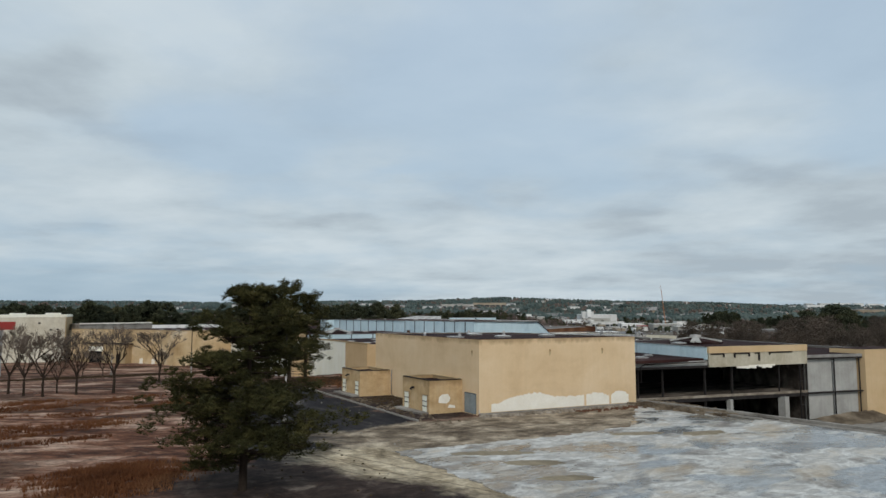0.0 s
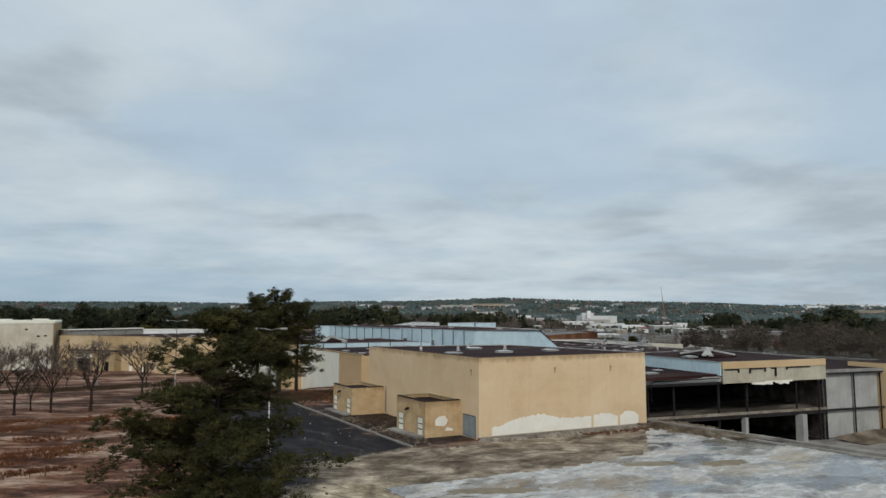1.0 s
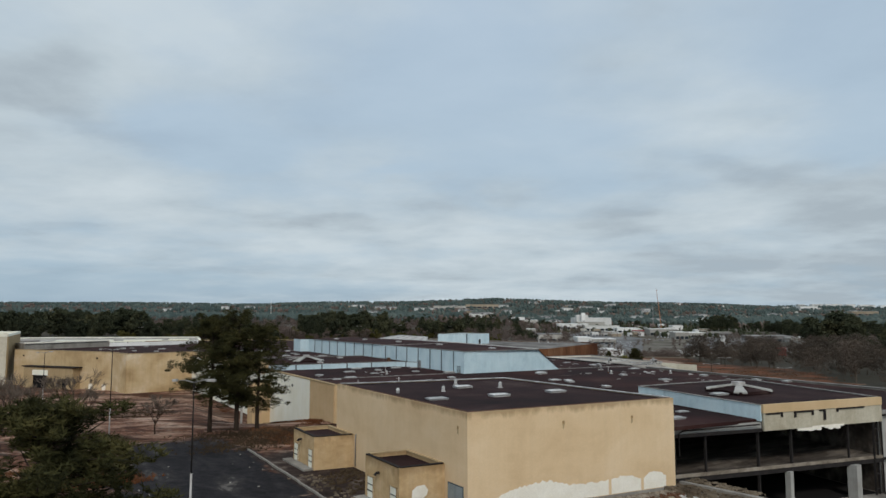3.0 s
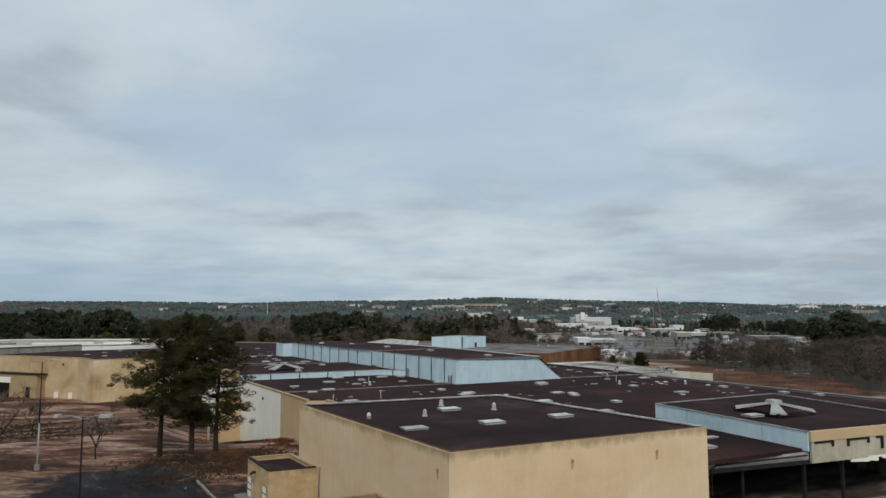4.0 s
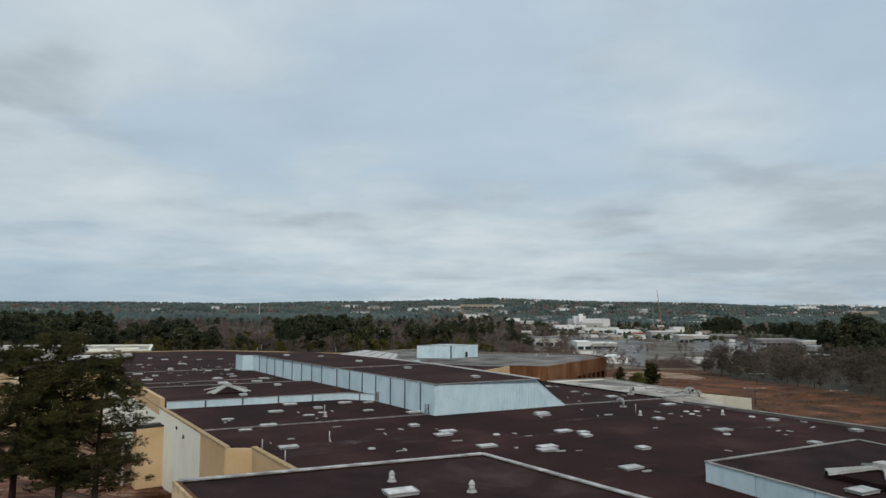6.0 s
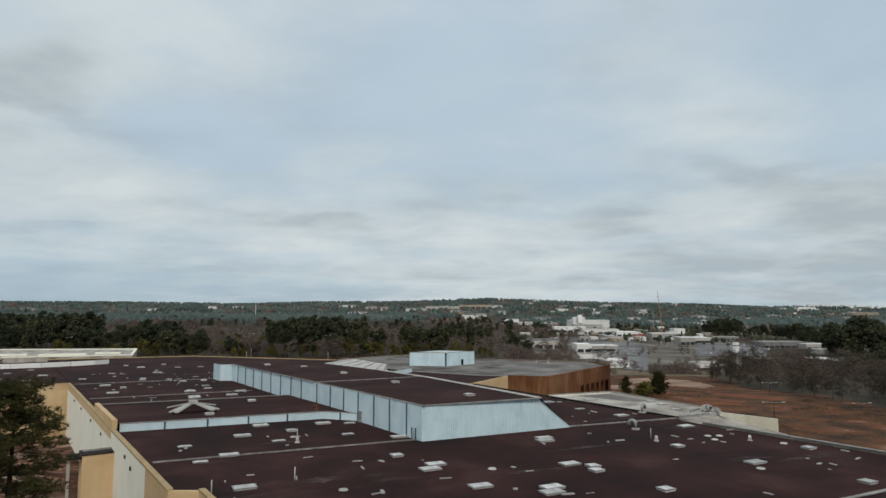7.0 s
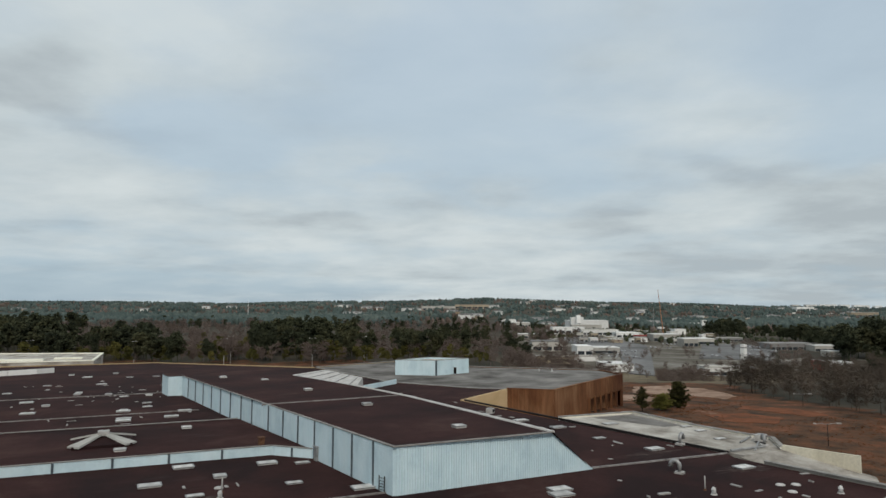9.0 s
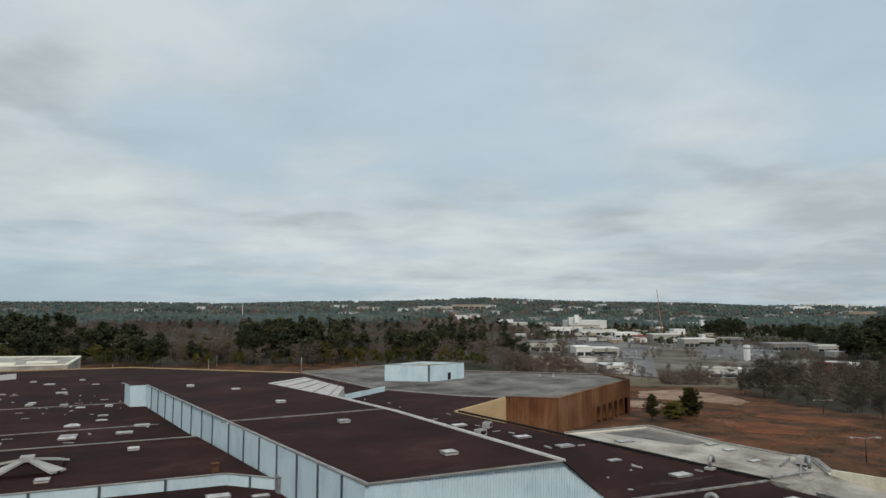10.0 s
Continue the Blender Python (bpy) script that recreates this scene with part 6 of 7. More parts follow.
pine(170.6, 124.2, 7.2, 0.5, [(0.0, 2.3), (0.3, 2.8), (0.7, 2.2), (1.0, 0.8)], 31, 24, "small dark cedar on the red clay")
pine(162.2, 123.1, 4.4, 0.4, [(0.0, 2.2), (0.4, 2.8), (0.8, 2.0), (1.0, 0.7)], 37, 24, "small yellow-green cedar on the red clay", leaf=CEDAR)
pine(156.0, 124.6, 6.2, 1.2, [(0.0, 1.4), (0.4, 1.8), (0.8, 1.4), (1.0, 0.4)], 41, 10, "small thin cedar on the red clay", 0, 0.2)


def bare_branches(shape, twigs, start, way, length, radius, depth, r):
    """Forking limbs; the last forks go to the twig mesh."""
    end = start + way * length
    midp = start + way * length * 0.5 + Vector((r.uniform(-1, 1), r.uniform(-1, 1), r.uniform(-0.3, 0.6))) * length * 0.06
    (shape if depth > 2 else twigs).tube([start, midp, end], [radius, radius * 0.8, radius * 0.6], 5 if depth > 2 else 3)
    if depth == 0:
        return
    for _ in range(r.choice((2, 3, 3)) if depth > 1 else 7):
        d = (way + Vector((r.uniform(-1, 1), r.uniform(-1, 1), r.uniform(-0.25, 0.75))) * 0.75).normalized()
        at = start.lerp(end, r.uniform(0.55, 1.0))
        bare_branches(shape, twigs, at, d, length * r.uniform(0.6, 0.82), max(radius * 0.55, 0.028), depth - 1, r)


def bare_tree(x, y, h, seed):
    r = random.Random(seed)
    z0 = float(ground_z(x, y))
    e = thing("bare_tree", "leafless winter tree with a spreading twiggy crown", "tree", (x, y, z0), "bare trees on the field")
    limbs, twigs = Shape(), Shape()
    limbs.tube([(x, y, z0 - 0.2), (x + r.uniform(-0.1, 0.1), y, z0 + h * 0.14), (x, y, z0 + h * 0.27)], [0.021 * h, 0.017 * h, 0.014 * h], 8)
    for k in range(5):
        a = 2 * math.pi * k / 5 + r.uniform(-0.4, 0.4)
        d = Vector((math.cos(a) * 0.62, math.sin(a) * 0.62, 1.0)).normalized()
        bare_branches(limbs, twigs, Vector((x, y, z0 + h * r.uniform(0.2, 0.27))), d, h * 0.26, 0.0095 * h, 4, r)
    part("trunk", limbs, BARK, e, "dark grey trunk and limbs")
    part("crown", twigs, TWIG, e, "grey-brown twigs")
    return e


for i, (x, y, h) in enumerate([(-50.3, 56.1, 13.5), (-45.3, 56.4, 13.5), (-39.7, 54.6, 14.0), (-29.8, 68.6, 13.0), (-55.2, 64.4, 14.0), (-53.0, 59.0, 13.0), (-17.7, 65.7, 7.5), (-48.0, 60.0, 9.0), (-60.5, 66.0, 11.5), (-24.5, 98.0, 7.0), (-34.0, 128.0, 8.0), (-38.5, 131.0, 9.0)]):
    bare_tree(x, y, h, 60 + i)


def tufts(name, count, place, tall, wide, mat, label, seed, per=6):
    """Upright blades in patches, as one mesh."""
    rng = np.random.default_rng(seed)
    xy = place(rng, count)
    z = ground_z(xy[:, 0], xy[:, 1]) - 0.06
    c = np.repeat(np.c_[xy, z], per, 0)
    n = len(c)
    c[:, :2] += rng.normal(size=(n, 2)) * wide * 3
    a = rng.uniform(0, 2 * math.pi, n)
    w = np.c_[np.cos(a), np.sin(a), np.zeros(n)] * wide
    up = np.c_[rng.normal(size=(n, 2)) * 0.3, np.ones(n)] * (tall * rng.uniform(0.5, 1.2, (n, 1)))
    v = np.stack([c - w, c + w, c + up], 1).reshape(-1, 3)
    me = cloud_mesh(name, v, np.arange(len(v)).reshape(-1, 3), mat)
    return tagged(new(name, me), label, "grass", kind="stuff")


def patches(boxes, size):
    def go(rng, count):
        out = []
        for x0, y0, x1, y1 in boxes:
            k = count // len(boxes)
            seeds = rng.uniform((x0, y0), (x1, y1), (max(6, k // 50), 2))
            out.append(seeds[rng.integers(0, len(seeds), k)] + rng.normal(size=(k, 2)) * size)
        return np.concatenate(out)

    return go


tufts("dry_sedge", 5200, patches([(-51, -16, -43, -9), (-50, -12, -42, -6), (-75, 34, -32, 47), (-75, 30, -36, 50), (-60, 10, -44, 26), (-31, 34, -26, 38)], (2.0, 0.6)), 0.42, 0.05, SEDGE, "rust-red dry sedge in ragged bands", 1)
tufts("dark_scrub", 5000, patches([(-12, 46, 4, 60), (-44, 92, -10, 130), (-60, 96, -30, 140)], (3.4, 1.8)), 0.34, 0.06, SCRUB, "dark leafless scrub and weeds", 2)
tufts("clay_weeds", 2600, patches([(112, 40, 190, 120), (120, 60, 200, 150), (150, 120, 230, 190)], (9, 3)), 0.26, 0.07, SEDGE, "brown weeds scattered on the clay field", 3)
tufts("wall_weeds", 1700, patches([(-6, 36, 2, 58), (-6, 40, 2, 60), (4, 58, 11.5, 72), (3, 78, 11.5, 120)], (1.0, 2.0)), 0.32, 0.05, SEDGE, "dry brown weeds at the foot of the walls", 4)


def tree_template(kind, rng):
    """Corners and triangles of one far tree, one metre high."""
    lobes, size, thin, per = (19, 0.062, 0.031, 46) if kind == "pine" else (18, 0.17, 0.0052, 30)
    base = rng.uniform(0.2, 0.42) if kind == "pine" else 0.26
    cs = []
    for _ in range(lobes):
        s = rng.uniform(base, 0.93)
        reach = np.interp(s, [0.2, 0.5, 0.8, 1.0], [0.14, 0.24, 0.20, 0.08] if kind == "pine" else [0.12, 0.30, 0.28, 0.14])
        a = rng.uniform(0, 6.28)
        q = reach * rng.uniform(0.2, 0.9)
        u = rng.normal(size=(per, 3))
        u /= np.linalg.norm(u, axis=1)[:, None]
        cs.append(np.array((math.cos(a) * q, math.sin(a) * q, s)) + u * rng.uniform(0.5, 1.0, (per, 1)) * rng.uniform(0.07, 0.13) * (1, 1, 0.75))
    v, f = needle_clumps(np.concatenate(cs), rng, size, thin, 1)
    t = np.array([(-0.012, -0.008, -0.03), (0.012, -0.008, -0.03), (0, 0.014, -0.03), (0, 0, 0.75)])
    f = np.concatenate([f, np.array([(0, 1, 3), (1, 2, 3), (2, 0, 3)]) + len(v)])
    return np.concatenate([v, t]), f


def woods(name, kind, spots, heights, mat, label, seed):
    """Many far trees of one kind as one mesh."""
    rng = np.random.default_rng(seed)
    models = [tree_template(kind, rng) for _ in range(10)]
    vs, fs, o = [], [], 0
    zs = ground_z(spots[:, 0], spots[:, 1])
    for (x, y), z, h in zip(spots, zs, heights):
        v, f = models[rng.integers(10)]
        a = rng.uniform(0, 6.28)
        c, s = math.cos(a), math.sin(a)
        k = h * rng.uniform(0.85, 1.25)
        vs.append(np.c_[x + (v[:, 0] * c - v[:, 1] * s) * k, y + (v[:, 0] * s + v[:, 1] * c) * k, z + v[:, 2] * h])
        fs.append(f + o)
        o += len(v)
    me = cloud_mesh(name, np.concatenate(vs), np.concatenate(fs), mat)
    return tagged(new(name, me), label, "woods", kind="stuff")


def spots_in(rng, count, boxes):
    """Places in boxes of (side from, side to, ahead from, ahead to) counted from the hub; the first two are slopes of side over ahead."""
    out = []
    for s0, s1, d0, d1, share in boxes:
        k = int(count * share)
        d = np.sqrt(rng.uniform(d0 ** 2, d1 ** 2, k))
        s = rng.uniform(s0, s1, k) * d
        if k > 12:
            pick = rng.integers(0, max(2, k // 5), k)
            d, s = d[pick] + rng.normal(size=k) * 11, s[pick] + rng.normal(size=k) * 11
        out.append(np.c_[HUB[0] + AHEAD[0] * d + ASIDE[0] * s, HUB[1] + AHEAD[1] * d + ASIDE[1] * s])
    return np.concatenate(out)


def stands(seed, rows):
    """Places and heights of trees: rows of (bearing from, to, ahead from, to, how many, height from, to)."""
    rng = np.random.default_rng(seed)
    spots, tall = [], []
    for b0, b1, d0, d1, k, h0, h1 in rows:
        d = np.sqrt(rng.uniform(d0 ** 2, d1 ** 2, k))
        s = rng.uniform(b0, b1, k) * d
        spots.append(np.c_[HUB[0] + AHEAD[0] * d + ASIDE[0] * s, HUB[1] + AHEAD[1] * d + ASIDE[1] * s])
        tall.append(rng.uniform(h0, h1, k) * (0.8 + 0.2 * np.sin(s / 9.0) * np.cos(d / 17.0)))
    return np.concatenate(spots), np.concatenate(tall)


woods("pine_woods", "pine", *stands(4, [
    (-1.0, -0.60, 350, 520, 150, 20, 29), (-1.0, -0.55, 520, 900, 130, 20, 28), (-0.62, -0.46, 345, 480, 75, 15, 24), (-0.475, -0.42, 335, 350, 6, 16, 22), (-0.385, -0.37, 340, 352, 2, 15, 18),
    (-0.30, -0.23, 350, 470, 34, 20, 29), (-0.23, -0.145, 350, 470, 30, 17, 26), (-0.15, -0.07, 380, 520, 12, 13, 19), (-0.08, -0.01, 360, 460, 24, 16, 23), (-0.01, 0.065, 400, 600, 24, 14, 22), (0.08, 0.125, 420, 560, 9, 13, 19),
    (-0.45, 0.10, 700, 1200, 90, 14, 20), (0.139, 0.173, 780, 880, 16, 9, 14), (0.259, 0.293, 1080, 1220, 12, 13, 18), (0.122, 0.149, 1150, 1300, 9, 12, 16), (0.194, 0.206, 615, 630, 3, 6, 8),
    (0.395, 0.455, 880, 1000, 40, 20, 29), (0.455, 0.50, 900, 1100, 20, 13, 18), (0.503, 0.545, 780, 880, 26, 18, 25), (0.545, 0.64, 640, 820, 60, 16, 24), (0.625, 0.85, 440, 800, 110, 16, 25), (0.66, 0.85, 330, 450, 40, 14, 20), (0.60, 0.69, 500, 580, 40, 30, 39),
    (0.10, 0.40, 1050, 1400, 90, 8, 13)]), NEEDLE_FAR, "dark pine woods beyond the mall", 5)
woods("young_pines", "pine", *stands(15, [(-0.67, -0.30, 335, 375, 46, 5, 13), (-0.30, 0.07, 338, 390, 60, 5, 13), (0.12, 0.16, 345, 380, 6, 5, 9), (-0.40, -0.05, 390, 520, 40, 8, 14)]), NEEDLE_YOUNG, "young yellow-green pines at the wood edge", 15)
woods("bare_woods", "bare", *stands(6, [
    (-0.62, -0.26, 430, 1100, 430, 11, 16), (-0.60, -0.26, 350, 430, 60, 9, 14), (-0.47, 0.13, 345, 460, 260, 9, 15), (-0.16, 0.21, 460, 1000, 270, 11, 16), (-1.0, -0.60, 400, 900, 90, 10, 15),
    (0.10, 0.205, 345, 460, 70, 9, 14), (0.20, 0.46, 300, 420, 60, 7, 12), (0.34, 0.40, 345, 365, 9, 9, 12), (0.25, 0.50, 960, 1300, 70, 7, 12), (0.15, 0.42, 560, 960, 42, 5, 9), (0.22, 0.42, 430, 600, 20, 7, 11), (0.43, 0.53, 620, 760, 36, 7, 11), (0.48, 0.57, 430, 560, 34, 6, 10), (0.325, 0.405, 325, 350, 16, 9, 13), (0.66, 0.85, 330, 900, 90, 9, 14)]), TWIG_FAR, "grey-brown leafless winter woods", 6)
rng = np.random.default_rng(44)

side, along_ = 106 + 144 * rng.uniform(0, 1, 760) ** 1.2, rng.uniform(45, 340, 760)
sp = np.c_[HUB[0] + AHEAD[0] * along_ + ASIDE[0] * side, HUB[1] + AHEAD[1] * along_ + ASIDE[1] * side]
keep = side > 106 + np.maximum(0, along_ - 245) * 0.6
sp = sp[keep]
woods("thicket", "bare", sp, 4.0 + 9.0 * rng.uniform(0, 1, len(sp)) ** 2.0, THICKET_SHADED, "leafless thicket in darker shaded twigs beside the clay field", 16)


def ridge_trees(name, count, boxes, tall, mat, label, seed):
    """Rough little crowns over the far slopes as one mesh."""
    rng = np.random.default_rng(seed)
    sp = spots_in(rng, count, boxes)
    n = len(sp)
    z = ground_z(sp[:, 0], sp[:, 1])
    h = rng.uniform(*tall, n)
    w = h * rng.uniform(0.2, 0.52, n)
    k = 6
    a = rng.uniform(0, 6.28, (n, 1)) + np.arange(k) * 2 * math.pi / k
    low = np.stack([sp[:, :1] + np.cos(a) * w[:, None] * 0.7, sp[:, 1:] + np.sin(a) * w[:, None] * 0.7, np.repeat(z[:, None], k, 1)], -1)
    up = np.stack([sp[:, :1] + np.cos(a + 0.4) * w[:, None] * rng.uniform(0.75, 1.25, (n, k)), sp[:, 1:] + np.sin(a + 0.4) * w[:, None] * rng.uniform(0.75, 1.25, (n, k)), z[:, None] + h[:, None] * rng.uniform(0.3, 0.8, (n, k))], -1)
    tip = np.stack([sp[:, 0] + rng.normal(size=n), sp[:, 1] + rng.normal(size=n), z + h], -1)[:, None]
    v = np.concatenate([low, up, tip], 1).reshape(-1, 3)
    f = []
    for i in range(k):
        j = (i + 1) % k
        f += [(i, j, k + j), (i, k + j, k + i), (k + i, k + j, 2 * k)]
    f = (np.array(f)[None] + (np.arange(n) * (2 * k + 1))[:, None, None]).reshape(-1, 3)
    return tagged(new(name, cloud_mesh(name, v, f, mat)), label, "woods", kind="stuff")


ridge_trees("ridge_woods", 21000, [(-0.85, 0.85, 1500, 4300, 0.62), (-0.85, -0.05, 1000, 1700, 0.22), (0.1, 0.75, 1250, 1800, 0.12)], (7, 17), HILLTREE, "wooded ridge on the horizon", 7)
ridge_trees("town_trees", 900, [(0.08, 0.66, 700, 1500, 1.0)], (4, 8), NEEDLE_FAR, "trees among the roofs of the town", 8)
# The lighter far twigs carry the slopes' haze in their colour.
ridge_trees("bare_ridge", 2600, [(-0.85, 0.8, 1000, 3600, 1.0)], (8, 13), TWIG_FAR, "brown leafless woods on the far slopes", 9)


# ---- the town ----
def town_building(x0, x1, base, top, depth, wall, roof, label, windows=0, category="building"):
    """A flat-roofed building given by its bearing from the hub: slopes of side over ahead, its distance, and its height."""
    d = base
    s0, s1 = x0 * d, x1 * d
    c = far((s0 + s1) / 2, d + depth / 2)
    z = float(ground_z(*c)) - 0.4
    e = thing("town_building", label, category, (*c, z), "buildings of the town")
    q = [far(s0, d), far(s1, d), far(s1, d + depth), far(s0, d + depth)]
    part("wall", Shape().prism(q, z, z + top), wall, e)
    part("roof", Shape().prism([lerp(p, c, -0.02) for p in q], z + top, z + top + 0.5), roof, e)
    for k in range(windows):
        a, b = lerp(q[0], q[1], (k + 0.1) / windows), lerp(q[0], q[1], (k + 0.9) / windows)
        off = (-AHEAD[0] * 0.1, -AHEAD[1] * 0.1)
        part("window", Shape().bar((a[0] + off[0], a[1] + off[1]), (b[0] + off[0], b[1] + off[1]), 0.3, z + top * 0.12, z + top * 0.5), GLASS, e, "dark shop window")
    return e


def bearing(px):
    return (px - 784) / 1171


def reach(py):
    return 41.3 * 1171 / (py - 545)


# bearing from, to, height of the base line, of the top line, depth, wall, roof, label, windows
TOWN = [
    (1002, 1072, 586, 568, 40, FARWHITE, FARWHITE, "large white stepped building", 0),
    (1008, 1060, 588, 575, 20, FARPALE, FARWHITE, "pale lower block of the stepped building", 4),
    (973, 1030, 592, 580, 26, FARWHITE, FARWHITE, "long white low building", 5),
    (1024, 1090, 594, 584, 26, FARWHITE, FARPALE, "long white shop row with a dark front", 7),
    (1087, 1127, 598, 589, 26, FARWHITE, FARWHITE, "white flat-roofed shop building", 4),
    (1126, 1158, 603, 595, 24, FARRED, FARRED, "low shop with a red front", 0),
    (1153, 1200, 605, 592, 26, FARPALE, FARWHITE, "low cream shop building", 5),
    (1190, 1210, 592, 583, 20, FARWHITE, FARWHITE, "small bright white building", 0),
    (1208, 1234, 615, 600, 22, FARPALE, FARWHITE, "pale gabled shop building", 3),
    (1232, 1264, 610, 600, 24, FARPALE, FARWHITE, "white-roofed shop with a dark front", 1),
    (1264, 1312, 604, 598, 16, FARGREY, FARPALE, "long grey car showroom", 6),
    (1207, 1236, 580, 572, 26, FARWHITE, FARWHITE, "white building at the foot of the ridge", 3),
    (1238, 1246, 582, 567, 8, FARWHITE, FARWHITE, "slim white tower at the foot of the ridge", 0),
    (937, 992, 623, 606, 30, FARPALE, FARGREY, "grey-pink shop building with a dark front", 3),
    (1018, 1046, 630, 614, 26, FARWHITE, FARWHITE, "white end-on shop building", 2),
    (1044, 1094, 627, 616, 24, FARPALE, FARWHITE, "shop with a broad white canopy roof", 1),
    (946, 1010, 646, 632, 6, FARTAN, FARPALE, "long tan retaining wall", 0),
    (1004, 1056, 641, 632, 6, FARWHITE, FARPALE, "long cream retaining wall", 0),
    (1068, 1121, 660, 646, 24, FARWHITE, FARWHITE, "plain white warehouse with a flat roof", 0),
    (880, 908, 583, 572, 24, FARWHITE, FARPALE, "white low building among trees", 3),
    (905, 933, 584, 575, 24, FARPALE, FARWHITE, "pale low building among trees", 3),
    (1250, 1300, 667, 651, 14, FARWHITE, FARPALE, "off-white low building among bare trees", 2),
    (1296, 1344, 661, 652, 12, FARPALE, FARWHITE, "pale low building among bare trees", 3),
    (1362, 1442, 620, 608, 26, FARGREY, FARGREY, "long grey shop row with a dark front", 8),
    (1442, 1512, 622, 612, 26, FARPALE, FARWHITE, "long cream shop building", 6),
    (1470, 1494, 632, 622, 14, FARPALE, FARWHITE, "small pale building before the shop row", 0),
    (1453, 1464, 657, 641, 10, FARRED, FARRED, "red end bay of the roadside shop", 0),
    (1463, 1516, 656, 642, 18, FARWHITE, FARWHITE, "white roadside shop with dark windows", 6),
    (1403, 1434, 561, 553, 40, FARWHITE, FARWHITE, "white apartment block on the slope", 4),
    (1500, 1548, 566, 557, 40, FARTAN, FARPALE, "tan apartment block on the slope", 5),
    (740, 800, 566, 558, 60, FARPALE, FARWHITE, "white apartment block on the slope", 6),
    (800, 860, 565, 557, 60, FARTAN, FARGREY, "tan apartment block on the slope", 6),
]
for x0, x1, py, top, depth, wall, roof, label, wn_ in TOWN:
    town_building(bearing(x0), bearing(x1), reach(py), (py - top) * reach(py) / 1171, depth, wall, roof, label, wn_)
r = random.Random(15)
for k in range(110):
    px, py = r.choice((r.uniform(880, 1270), r.uniform(960, 1270), r.uniform(1080, 1270), r.uniform(1270, 1540))), 545 + 20 + 44 * r.random() ** 1.2
    w = r.uniform(4, 13) * (0.6 + (py - 560) / 45)
    if px > 1250:
        py = r.uniform(556, 572)
    town_building(bearing(px), bearing(px + w), reach(py), r.uniform(3.5, 6.5), r.uniform(10, 22), r.choice((FARWHITE, FARPALE, FARTAN)), r.choice((FARWHITE, FARPALE, FARGREY)), r.choice(("pale low shop building of the town", "plain white warehouse of the town", "small flat-roofed office of the town")), r.choice((0, 2, 3)))
town_building(bearing(1006), bearing(1028), reach(586.5), 24, 12, FARWHITE, FARWHITE, "white tower of the stepped building", 0)
town_building(bearing(1016), bearing(1023), reach(587), 28, 7, FARWHITE, FARWHITE, "slim white turret of the stepped building", 1)
for k in range(9):
    b0 = 1395 + k * 20 + (k * 37) % 11
    town_building(bearing(b0), bearing(b0 + 12 + (k * 7) % 8), 4150 + 20 * k, 18 + (k * 13) % 12, 30, FARWHITE, FARWHITE, "far white city block on the skyline", 0)
pts = [far(bearing(x) * reach(y), reach(y)) for x, y in ((1112, 664), (1160, 668), (1150, 628), (1092, 626))]
solo("parking_lot", Shape().prism(pts, -16.2, -15.2), LOT, "grey asphalt parking lot of the town", "parking lot", kind="structure")
pts = [far(bearing(x) * reach(y), reach(y)) for x, y in ((1236, 636), (1374, 640), (1366, 612), (1240, 610))]
solo("parking_lot", Shape().prism(pts, -16.2, -15.2), LOT, "pale grey parking lot of the town", "parking lot", kind="structure")
pts = [far(bearing(x) * reach(y), reach(y)) for x, y in ((990, 604), (1062, 626), (1150, 628), (1140, 612), (1060, 601), (990, 597))]
solo("town_road", Shape().prism(pts, -16.2, -15.25), LOT, "grey road through the town", "road", kind="structure")


def car_model():
    e = thing("car", "small parked car in the town lot", "car", group="parked cars")
    prof = [(-2.1, 0.35), (2.1, 0.35), (2.15, 0.75), (1.9, 0.9), (1.1, 0.95), (0.5, 1.42), (-1.1, 1.45), (-1.8, 1.0), (-2.1, 0.95)]
    n = len(prof)
    sh = Shape().add([(x, -0.85, z) for x, z in prof] + [(x, 0.85, z) for x, z in prof], [tuple(range(n)), tuple(range(2 * n - 1, n - 1, -1)), *[(i, n + i, n + (i + 1) % n, (i + 1) % n) for i in range(n)]])
    part("body", sh, CARPAINT, e)
    part("windows", Shape().prism([(-1.3, -0.87), (0.6, -0.87), (0.6, 0.87), (-1.3, 0.87)], 1.0, 1.34), GLASS, e, "dark side windows")
    for x in (-1.3, 1.3):
        for y in (-0.8, 0.8):
            part("wheel", Shape().tube([(x, y - 0.1, 0.33), (x, y + 0.1, 0.33)], [0.33, 0.33], 10), TYRE, e)
    return e


CAR = car_model()
r = random.Random(9)
for x, y, dx, k in ((1060, 634, 7, 11), (1064, 629, 6.5, 12), (1092, 624, 6, 9), (1325, 630, 6, 8), (1318, 622, 6, 10), (1326, 617, 6, 9), (1272, 606, 6, 8), (995, 601, 6, 9), (1150, 618, 7, 7), (1170, 611, 7, 6), (1010, 606, 7, 8), (1246, 632, 7, 6)):
    for i in range(k):
        if r.random() < 0.2:
            continue
        px, py = x + dx * i + r.uniform(-1, 1), y + r.uniform(-0.6, 0.6) + i * 0.25
        place_thing(CAR, *far(bearing(px) * reach(py), reach(py)), -15.2, r.choice((0.6, 0.65, 3.7)))


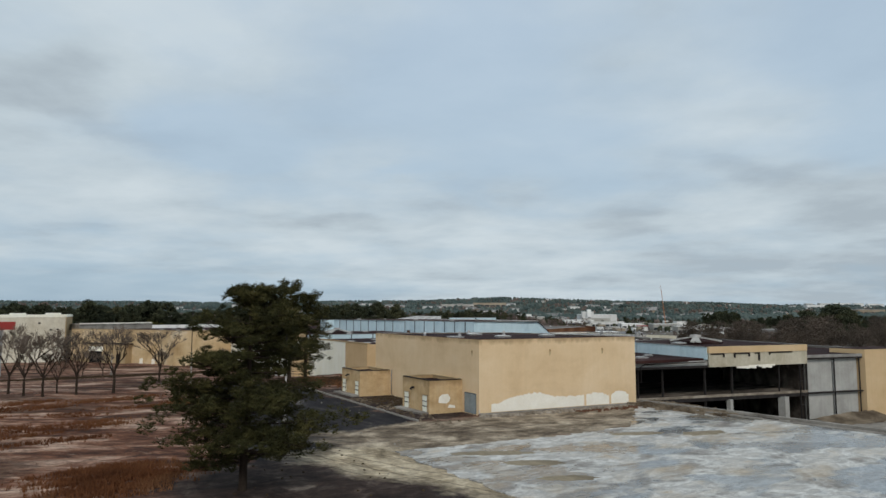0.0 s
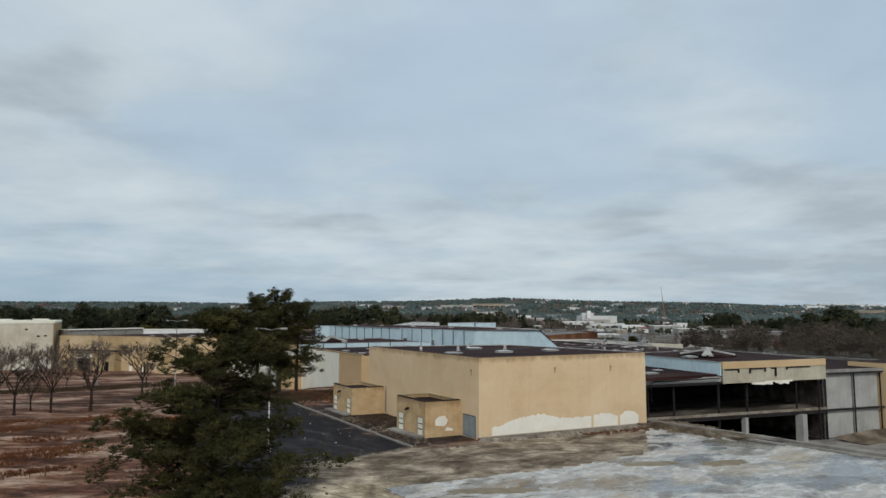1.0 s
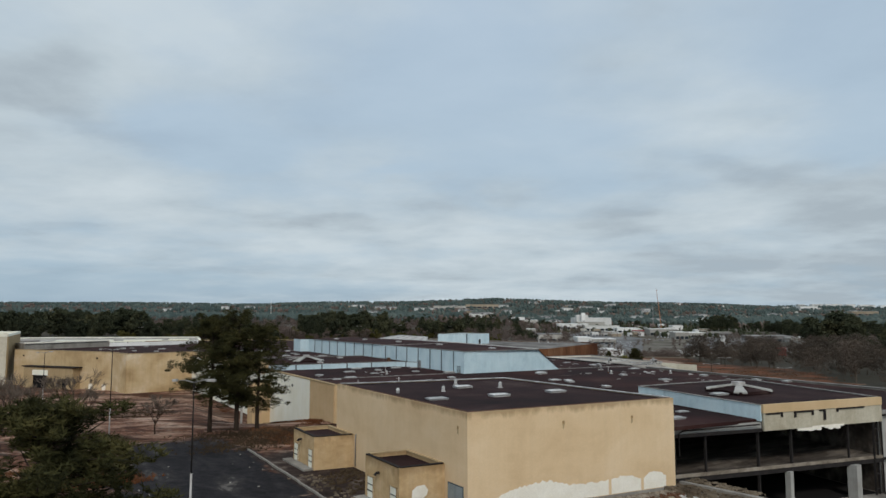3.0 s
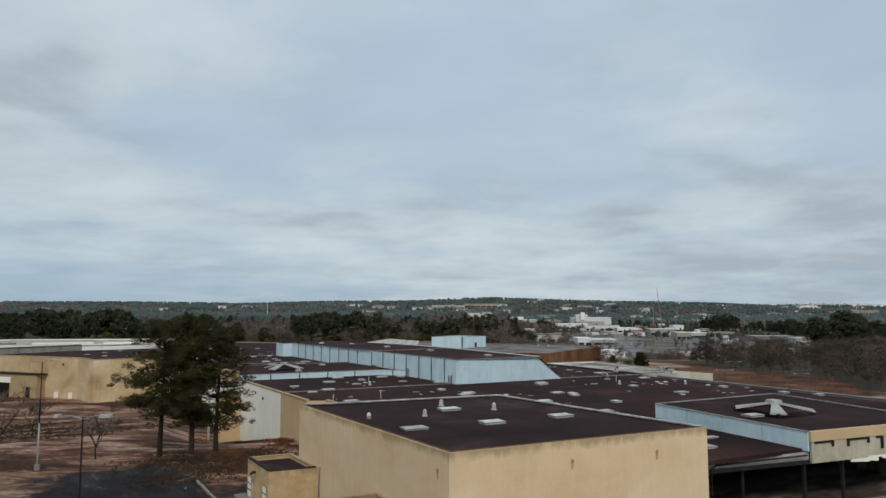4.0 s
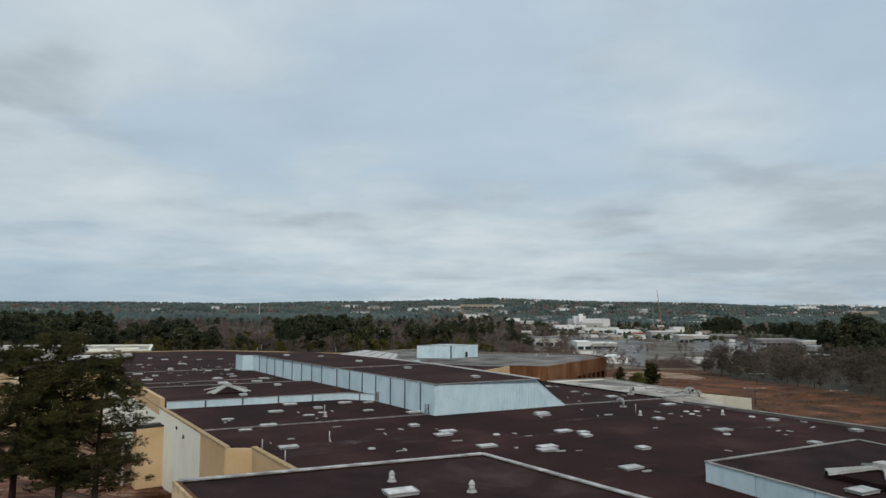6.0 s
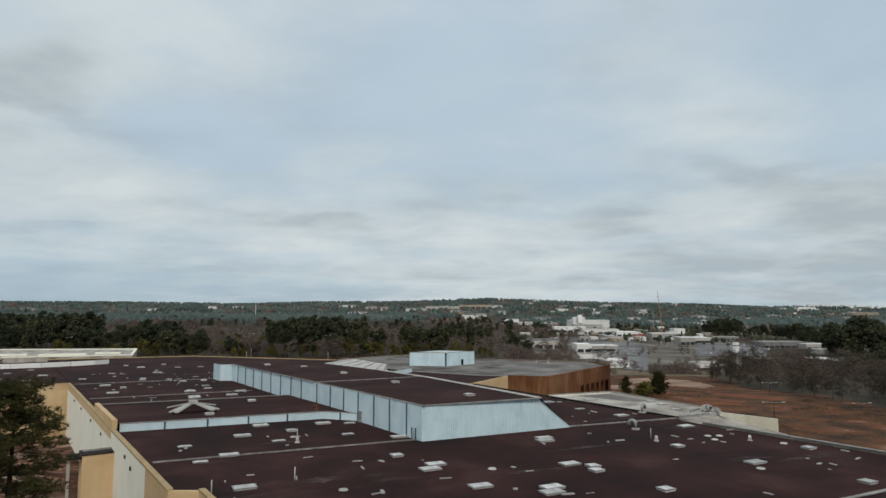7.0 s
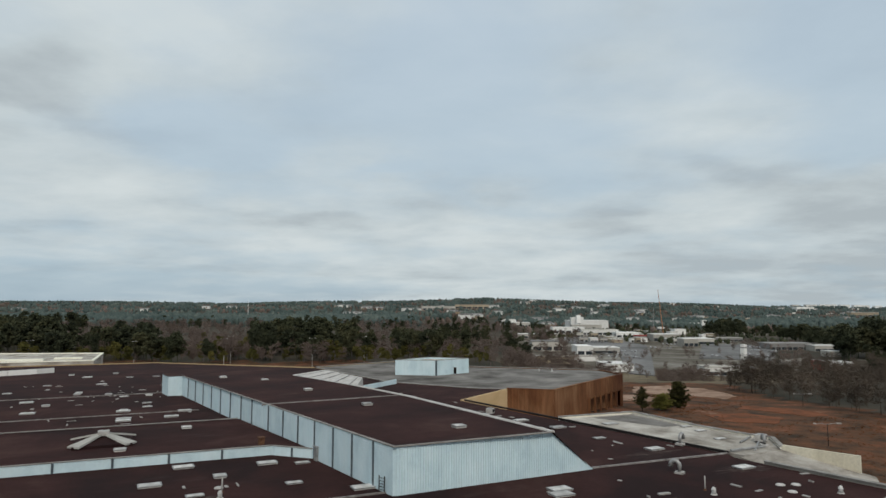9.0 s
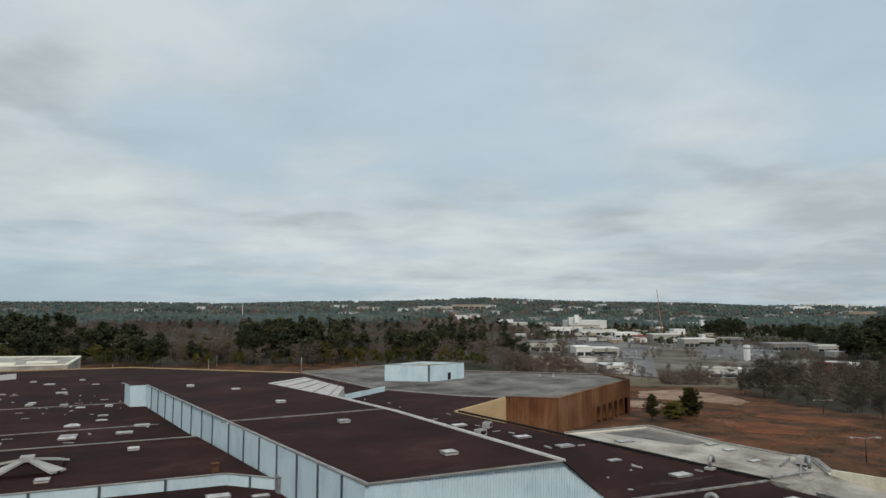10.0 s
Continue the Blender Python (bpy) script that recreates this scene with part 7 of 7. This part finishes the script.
def house_model(w, d, h, wall, roof):
    e = thing("house", "small pale house with a gabled roof among trees", "house", group="houses on the ridge")
    part("wall", Shape().box(-w / 2, -d / 2, -2, w / 2, d / 2, h), wall, e)
    part("roof", Shape().add([(-w / 2 - 0.5, -d / 2 - 0.5, h), (w / 2 + 0.5, -d / 2 - 0.5, h), (w / 2 + 0.5, d / 2 + 0.5, h), (-w / 2 - 0.5, d / 2 + 0.5, h), (-w / 2 - 0.5, 0, h + 3), (w / 2 + 0.5, 0, h + 3)], [(0, 1, 5, 4), (2, 3, 4, 5), (1, 2, 5), (3, 0, 4), (3, 2, 1, 0)]), roof, e)
    return e


HOUSES = [house_model(16, 10, 6, FARWHITE, FARGREY), house_model(22, 12, 5, FARTAN, FARGREY), house_model(30, 14, 8, FARWHITE, FARGREY)]
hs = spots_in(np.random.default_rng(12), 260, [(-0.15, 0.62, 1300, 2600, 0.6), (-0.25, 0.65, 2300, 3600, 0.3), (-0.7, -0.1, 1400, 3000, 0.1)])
for i, (x, y) in enumerate(hs):
    place_thing(HOUSES[i % 3], x, y, float(ground_z(x, y)) + 3.0, 0.6 * (i % 5) - 1.2)
for s, d, hgt, lean, m, label in ((bearing(1170), 1000, 68, -7.0, MASTRED, "tall thin orange lattice mast leaning slightly"), (bearing(1152), 1080, 42, 0.5, GALV, "thin grey mast in the town"), (bearing(431), 1500, 46, 0.0, FARWHITE, "slim white mast over the woods")):
    x, y = far(s * d, d)
    z = float(ground_z(x, y))
    e = thing("mast", label, "mast", (x, y, z))
    tx, ty = x + ASIDE[0] * lean, y + ASIDE[1] * lean
    part("shaft", Shape().tube([(x, y, z - 0.5), (tx, ty, z + hgt)], [0.75, 0.3], 4), m, e)
    for k in range(6):
        q = lerp((x, y, z), (tx, ty, z + hgt), (k + 1) / 7)
        part("collar", Shape().box(q[0] - 0.8, q[1] - 0.8, q[2], q[0] + 0.8, q[1] + 0.8, q[2] + 0.4), m, e)
sign_x, sign_y = far(bearing(1317) * reach(638), reach(638))
sg = thing("sign_tower", "white roadside sign tower in the town", "sign", (sign_x, sign_y, -15.5))
part("shaft", Shape().box(sign_x - 2.2, sign_y - 1.5, -16, sign_x + 2.2, sign_y + 1.5, -3.5), FARWHITE, sg)
part("band", Shape().box(sign_x - 2.3, sign_y - 1.6, -6.5, sign_x + 2.3, sign_y + 1.6, -5.5), FARGREY, sg)

# sandy scrapes and the verge road behind the brown store
for i, (pts, mat, label) in enumerate([
    ([(1124, 690), (1190, 687), (1262, 694), (1320, 711), (1296, 719), (1240, 712), (1180, 706), (1126, 702)], SAND_PINK, "pinkish sandy scrape on the clay"),
    ([(1096, 708), (1150, 710), (1180, 722), (1150, 728), (1100, 722)], SAND_PINK, "pale sandy spill on the clay"),
    ([(1330, 742), (1420, 752), (1500, 772), (1470, 778), (1400, 764), (1330, 752)], CLAY_BRIGHT, "bright red clay scrape"),
    ([(1270, 772), (1340, 766), (1420, 786), (1400, 800), (1300, 790)], CLAY_BRIGHT, "bright red clay scrape"),
]):
    ring = [far(bearing(x) * 30.3 * 1171 / (y - 545), 30.3 * 1171 / (y - 545)) for x, y in pts]
    ring = edge(ring, 2.2, 0.9, 70 + i)
    zs = [float(ground_z(*p)) for p in ring]
    solo("soil_scrape", Shape().prism(ring, [q - 0.3 for q in zs], [q + 0.03 for q in zs]), mat, label, "soil", "soil scrapes", kind="structure")
